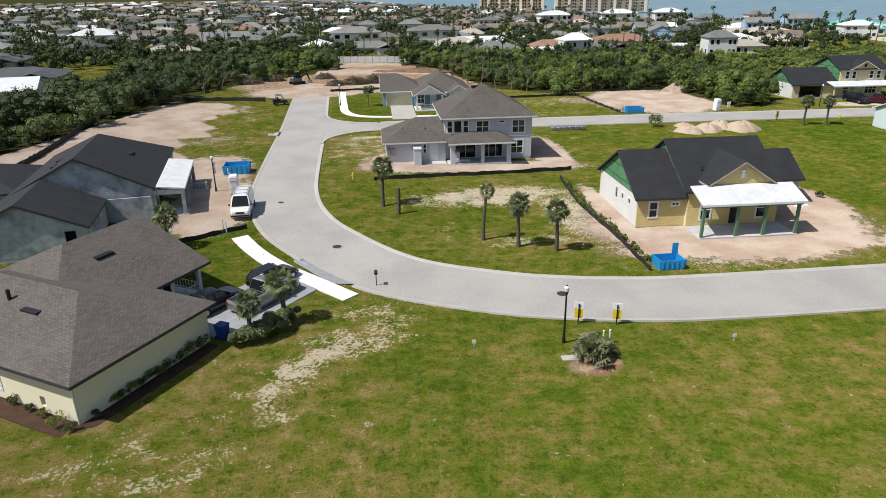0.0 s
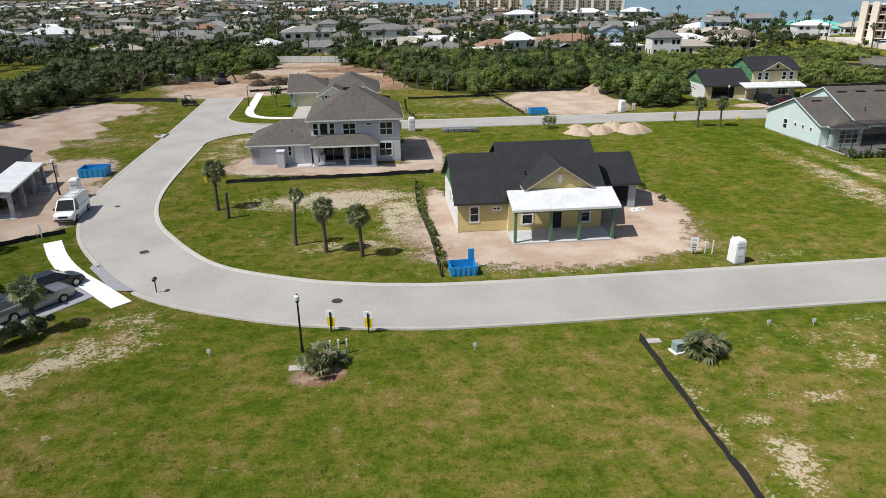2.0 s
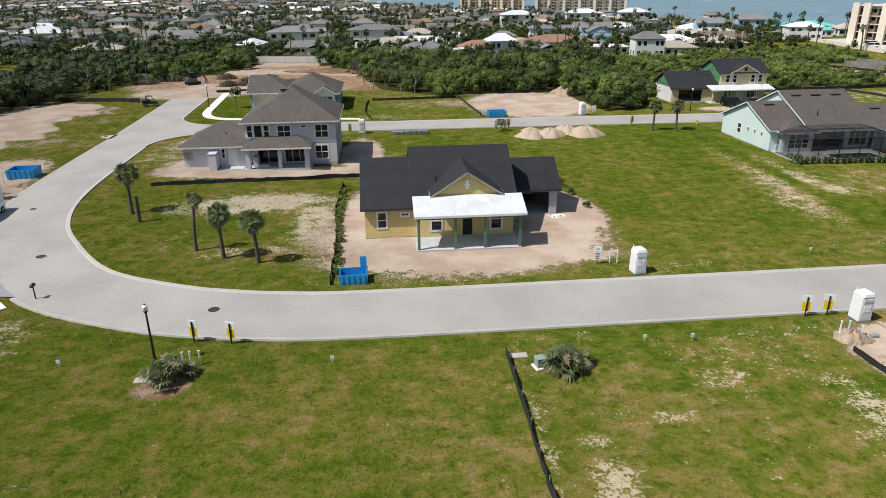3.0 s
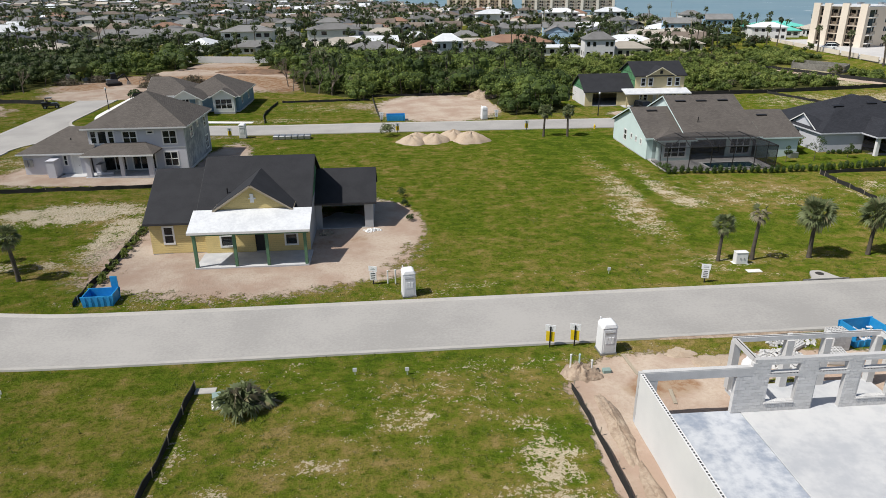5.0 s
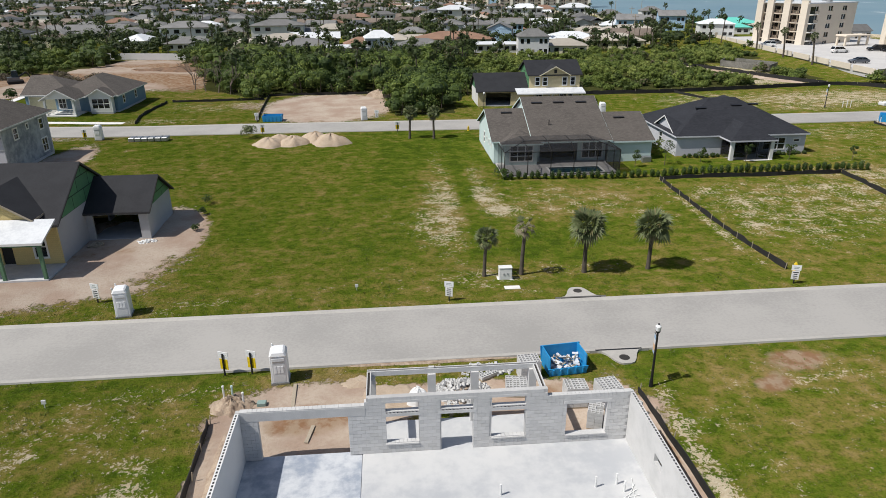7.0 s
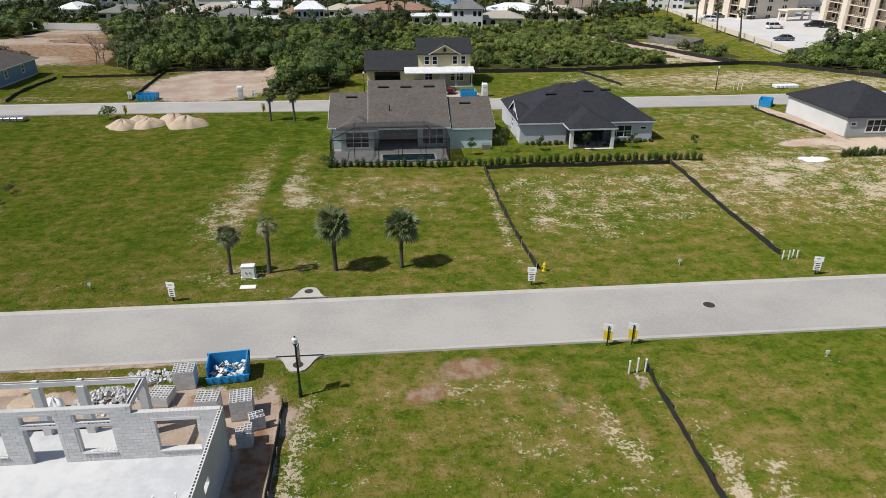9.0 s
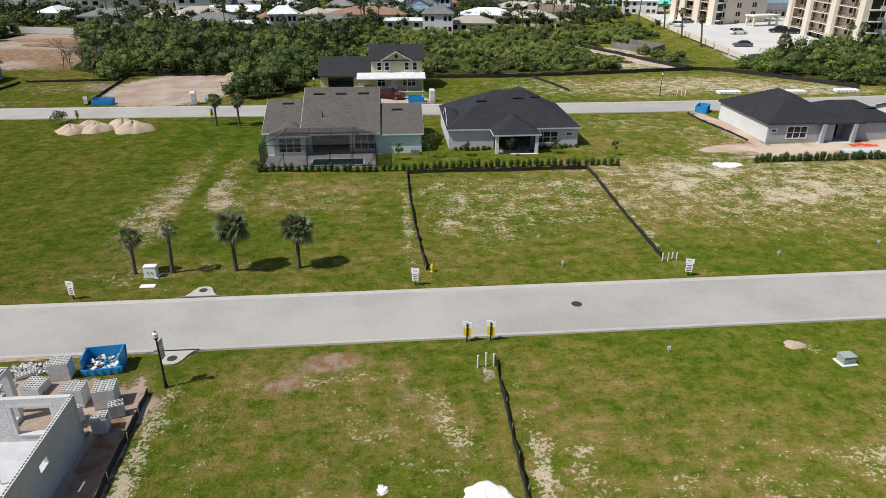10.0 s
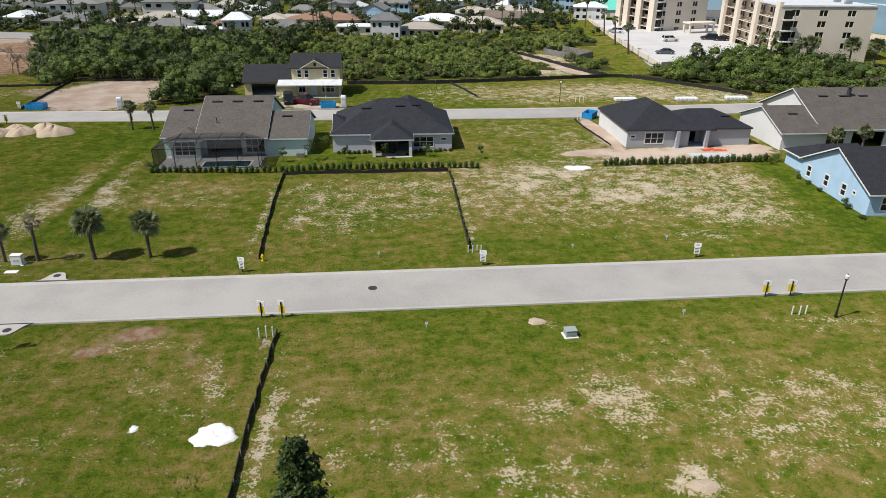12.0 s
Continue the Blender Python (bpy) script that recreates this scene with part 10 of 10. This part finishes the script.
    return taken


HOUSES_AT = town()


def town_trees():
    rng = np.random.default_rng(5)
    n = 7000
    y = 200 + 950 * rng.random(n) ** 1.3
    x = (-0.62 * y - 20) + rng.random(n) * (0.62 * y + 20 + shore(y) - 40)
    keep = (in_woods(x, y) < 0.5) & ~((np.abs(x + 4) < 34) & (y < 212)) & ~((x > 176) & (y < 262)) & ~((x > 164) & (y < 190))
    hx = np.array(HOUSES_AT)
    for a, b in hx:
        keep &= ~((np.abs(x - a) < 7.0) & (y - b < 5.5) & (y - b > -8))
    x, y = x[keep], y[keep]
    m = len(x)
    h = rng.uniform(3.0, 7.0, m)
    h = np.where(rng.random(m) < 0.35, h * 0.5, h)
    r = h * rng.uniform(0.42, 0.7, m)
    near = y < 380
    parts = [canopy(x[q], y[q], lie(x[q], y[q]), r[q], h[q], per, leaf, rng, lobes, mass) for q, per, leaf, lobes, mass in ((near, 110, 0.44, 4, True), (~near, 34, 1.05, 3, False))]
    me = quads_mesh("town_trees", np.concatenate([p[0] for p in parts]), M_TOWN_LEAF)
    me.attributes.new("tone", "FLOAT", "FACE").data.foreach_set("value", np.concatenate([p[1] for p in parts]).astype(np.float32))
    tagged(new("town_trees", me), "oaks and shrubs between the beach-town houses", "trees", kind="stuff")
    # palms
    n = 900
    y = 205 + 420 * rng.random(n) ** 1.2
    x = (-0.62 * y - 20) + rng.random(n) * (0.62 * y + 20 + shore(y) - 36)
    keep = (in_woods(x, y) < 0.5) & ~((np.abs(x + 4) < 34) & (y < 212)) & ~((x > 180) & (y < 250))
    for a, b in hx:
        keep &= ~((np.abs(x - a) < 8) & (np.abs(y - b) < 6))
    x, y = x[keep], y[keep]
    wx, wy = rng.uniform(20, 84, 45), rng.uniform(146, 204, 45)
    q = in_woods(wx, wy) > 0.5
    x, y = np.concatenate([x, wx[q]]), np.concatenate([y, wy[q]])
    g = Geo()
    tips, nrm = [], []
    for a, b in zip(x, y):
        hh = rng.uniform(4.5, 8.0) if b > 204 else rng.uniform(4.2, 6.2)
        z = float(lie(a, b))
        g.tube((a, b, z), (a + rng.uniform(-0.4, 0.4), b, z + hh), 0.2, 0.14, 5, False)
        d = unit(rng.normal(0, 1, (34, 3)) + np.array([0, 0, 0.3]))
        tips.append(np.array([a, b, z + hh + 0.2]) + d * rng.uniform(0.5, 1.35, (34, 1)))
        nrm.append(d)
    tagged(new("palm_trunks", mesh_of("palm_trunks", g, M_TRUNK)), "trunks of palms in the beach town", "trees", kind="stuff")
    co = leaves_at(np.concatenate(tips), np.concatenate(nrm), np.full(34 * len(x), 0.55), rng, 2.2)
    tagged(new("palm_crowns", quads_mesh("palm_crowns", co, M_TREE_FAR)), "crowns of palms in the beach town", "trees", kind="stuff")


town_trees()


# ---- condominiums by the sea ----
def condo(x, y, turn, long, deep, floors, label, material=None, bays=6):
    """Slab block: open galleries with rails on the west side, windows to the south."""
    h = thing("condominium", (x, y, 0.6), label, "apartment building", turn=turn)
    fl = 2.6
    top = floors * fl
    material = material or M_STUCCO_CONDO
    box = (0, deep, 0, long)
    # solid south end with window holes
    holes = [(deep * (0.10 + 0.30 * c), deep * (0.10 + 0.30 * c) + 2.0, k * fl + 0.9, k * fl + 2.3) for k in range(floors) for c in range(3)]
    for s, hs in (("s", holes), ("n", []), ("e", [])):
        g = Geo()
        wall_side(g, s, box, -0.5, top + 0.5, hs, 0.3)
        part("wall", g, material, h)
    for q in holes:
        g = Geo()
        side_box(g, "s", box, q[0], q[1], 0.2, 0.28, q[2], q[3])
        w = part("window", g, M_CARGLASS, h)
        f = Geo()
        side_box(f, "s", box, (q[0] + q[1]) / 2 - 0.06, (q[0] + q[1]) / 2 + 0.06, 0.1, 0.2, q[2], q[3])
        part("mullion", f, M_WHITE, w)
    g = Geo()
    g.box(1.8, 2.0, 0.3, long - 0.3, -0.5, top + 0.5)
    part("gallery_wall", g, material, h)
    for k in range(floors):
        g = Geo()
        g.box(0.0, 1.8, 0.3, long - 0.3, k * fl - 0.15, k * fl + 0.08)
        part("gallery_floor", g, M_STUCCO_CONDO, h)
        g = Geo()
        g.box(0.02, 0.1, 0.3, long - 0.3, k * fl + 0.08, k * fl + 0.25)
        for i in range(int(long / 0.9)):
            g.box(0.03, 0.09, 0.3 + i * 0.9, 0.42 + i * 0.9, k * fl + 0.25, k * fl + 1.0)
        g.box(0.02, 0.1, 0.3, long - 0.3, k * fl + 1.0, k * fl + 1.1)
        part("railing", g, M_RAIL, h)
        for b in range(bays):
            y0 = long * (b + 0.25) / bays
            g = Geo()
            g.box(1.75, 1.8, y0, y0 + 1.0, k * fl + 0.08, k * fl + 2.2)
            part("door", g, M_FASCIA_D, h)
            g = Geo()
            g.box(1.75, 1.8, y0 + 1.6, y0 + 3.0, k * fl + 0.9, k * fl + 2.1)
            part("window", g, M_CARGLASS, h)
    for b in range(bays // 2 + 1):
        g = Geo()
        y0 = min(long * b * 2 / bays, long - 2.4)
        g.box(-0.9, 0.0, y0, y0 + 2.4, -0.5, top + 1.5)
        part("tower_wall", g, material, h)
    g = Geo()
    g.box(-0.5, deep + 0.2, -0.2, long + 0.2, top + 0.5, top + 0.85)
    part("roof", g, M_MEMBRANE, h, "pale flat roof slab")
    rng = random.Random(int(x))
    for k in range(5):
        g = Geo()
        a, b = rng.uniform(2, deep - 3), rng.uniform(2, long - 3)
        g.box(a, a + 1.4, b, b + 1.2, top + 0.85, top + 1.5)
        part("roof_unit", g, M_METAL, h)
    # balcony stack on the south-west corner
    for k in range(floors):
        g = Geo()
        g.box(0.3, 3.0, -1.3, 0.0, k * fl - 0.12, k * fl + 0.06)
        b = part("balcony", g, M_STUCCO_W, h)
        for i in range(8):
            g = Geo()
            g.bar((0.35 + i * 0.37, -1.27, k * fl + 0.06), (0.35 + i * 0.37, -1.27, k * fl + 1.0), 0.04)
            part("baluster", g, M_FRAME_D, b)
        g = Geo()
        g.bar((0.32, -1.27, k * fl + 1.03), (2.98, -1.27, k * fl + 1.03), 0.06)
        part("balcony_rail", g, M_FRAME_D, b)
        g = Geo()
        g.box(0.6, 2.7, -0.05, -0.005, k * fl + 0.08, k * fl + 2.2)
        part("balcony_door", g, M_CARGLASS, h)
    return h


condo(207.5, 157.0, -6.5, 40, 23, 5, "five-storey beige condominium with open galleries above a car park")
condo(195.8, 210.0, 20, 19, 22, 5, "five-storey beige condominium behind the car park")
for x, y, turn, ln, dp, fl in ((243, 600, 78, 80, 16, 10), (160, 640, 78, 60, 16, 8)):
    condo(x, y, turn, ln, dp, fl, "tall beige seafront condominium with rows of balconies", bays=12)

lot = thing("car_park", (0, 0, 0), "pale concrete condominium car park deck", "car park", kind="structure")
g = Geo()
g.prism([(173, 145), (206.5, 156), (212, 197), (232, 204), (232, 244), (184, 244)], 0.6, 2.0)
part("deck", g, M_DECK, lot)
line = [(206.5, 156), (173, 145), (177.7, 193.5), (184, 244)]
for (a, b), (c, d) in zip(line, line[1:]):
    for k in range(5):
        p = Vector((a + (c - a) * (k + 0.06) / 5, b + (d - b) * (k + 0.06) / 5, 2.4))
        q = Vector((a + (c - a) * (k + 0.94) / 5, b + (d - b) * (k + 0.94) / 5, 2.4))
        g = Geo()
        g.bar(p - Vector((0, 0, 0.25)), q - Vector((0, 0, 0.25)), 0.25, 1.3)
        part("parapet", g, M_STUCCO_CONDO, lot)
cp = thing("canopy", (209.5, 206.5, 2.0), "flat-roofed entrance canopy by the car park", "canopy", turn=13)
g = Geo()
g.box(-5, 5, -2, 2, 2.8, 3.3)
part("roof", g, M_STUCCO_CONDO, cp, bevel=0.1)
for x in (-4.4, 4.4):
    for y in (-1.5, 1.5):
        g = Geo()
        g.box(x - 0.25, x + 0.25, y - 0.25, y + 0.25, 0, 2.8)
        part("column", g, M_STUCCO_CONDO, cp)
for x, y, k in ((174, 170, "tall"), (175.5, 186, "tall"), (178, 205, "tall"), (200, 152, "tall"), (204, 153, "tall"), (182, 146, "mid"), (211, 152, "mid"), (214, 152, "round"), (224, 151, "round"), (234, 148, "round"), (229, 149, "round")):
    palm(k, x, y, x * 7, 1.5, "tall cabbage palm by the condominium car park", "palms by the car park")

# timber-walled yard in the scrub, white fence behind the clearing, power poles
M_OLD_WALL = surface("weathered_wall", (0.24, 0.23, 0.21), (0.13, 0.125, 0.11), 0.95, big=0.6, fine=4)
yard = thing("wall_enclosure", (0, 0, 0), "weathered block wall enclosure in the scrub", "wall")
for p, q in (((152, 175), (158.5, 163)), ((158.5, 163), (164, 169)), ((152, 175), (157, 182)), ((157, 182), (164, 169))):
    g = Geo()
    g.bar((*p, 0.9), (*q, 0.9), 0.2, 1.9)
    part("wall_panel", g, M_OLD_WALL, yard)
wf = thing("white_fence", (0, 0, 0), "long white vinyl fence behind the clearing", "fence")
for k in range(26):
    x = -22 + k * 2.2
    y = 210.5 - 0.2 * (x + 22)
    g = Geo()
    g.box(x, x + 2.1, y, y + 0.05, 0.9, 2.7)
    part("panel", g, M_WHITE, wf)
for x, y in ((-22, 300), (120, 330), (172, 300), (240, 470), (60, 380), (-80, 360), (10, 330), (205, 420), (150, 235)):
    t = thing("power_pole", (x, y, 0), "grey timber power pole with crossarm", "power pole", "power poles")
    g = Geo()
    g.tube((0, 0, 0), (0, 0, 10.5), 0.17, 0.12, 8)
    part("pole", g, M_WOOD, t)
    g = Geo()
    g.box(-1.2, 1.2, -0.06, 0.06, 9.6, 9.75)
    part("crossarm", g, M_WOOD, t)
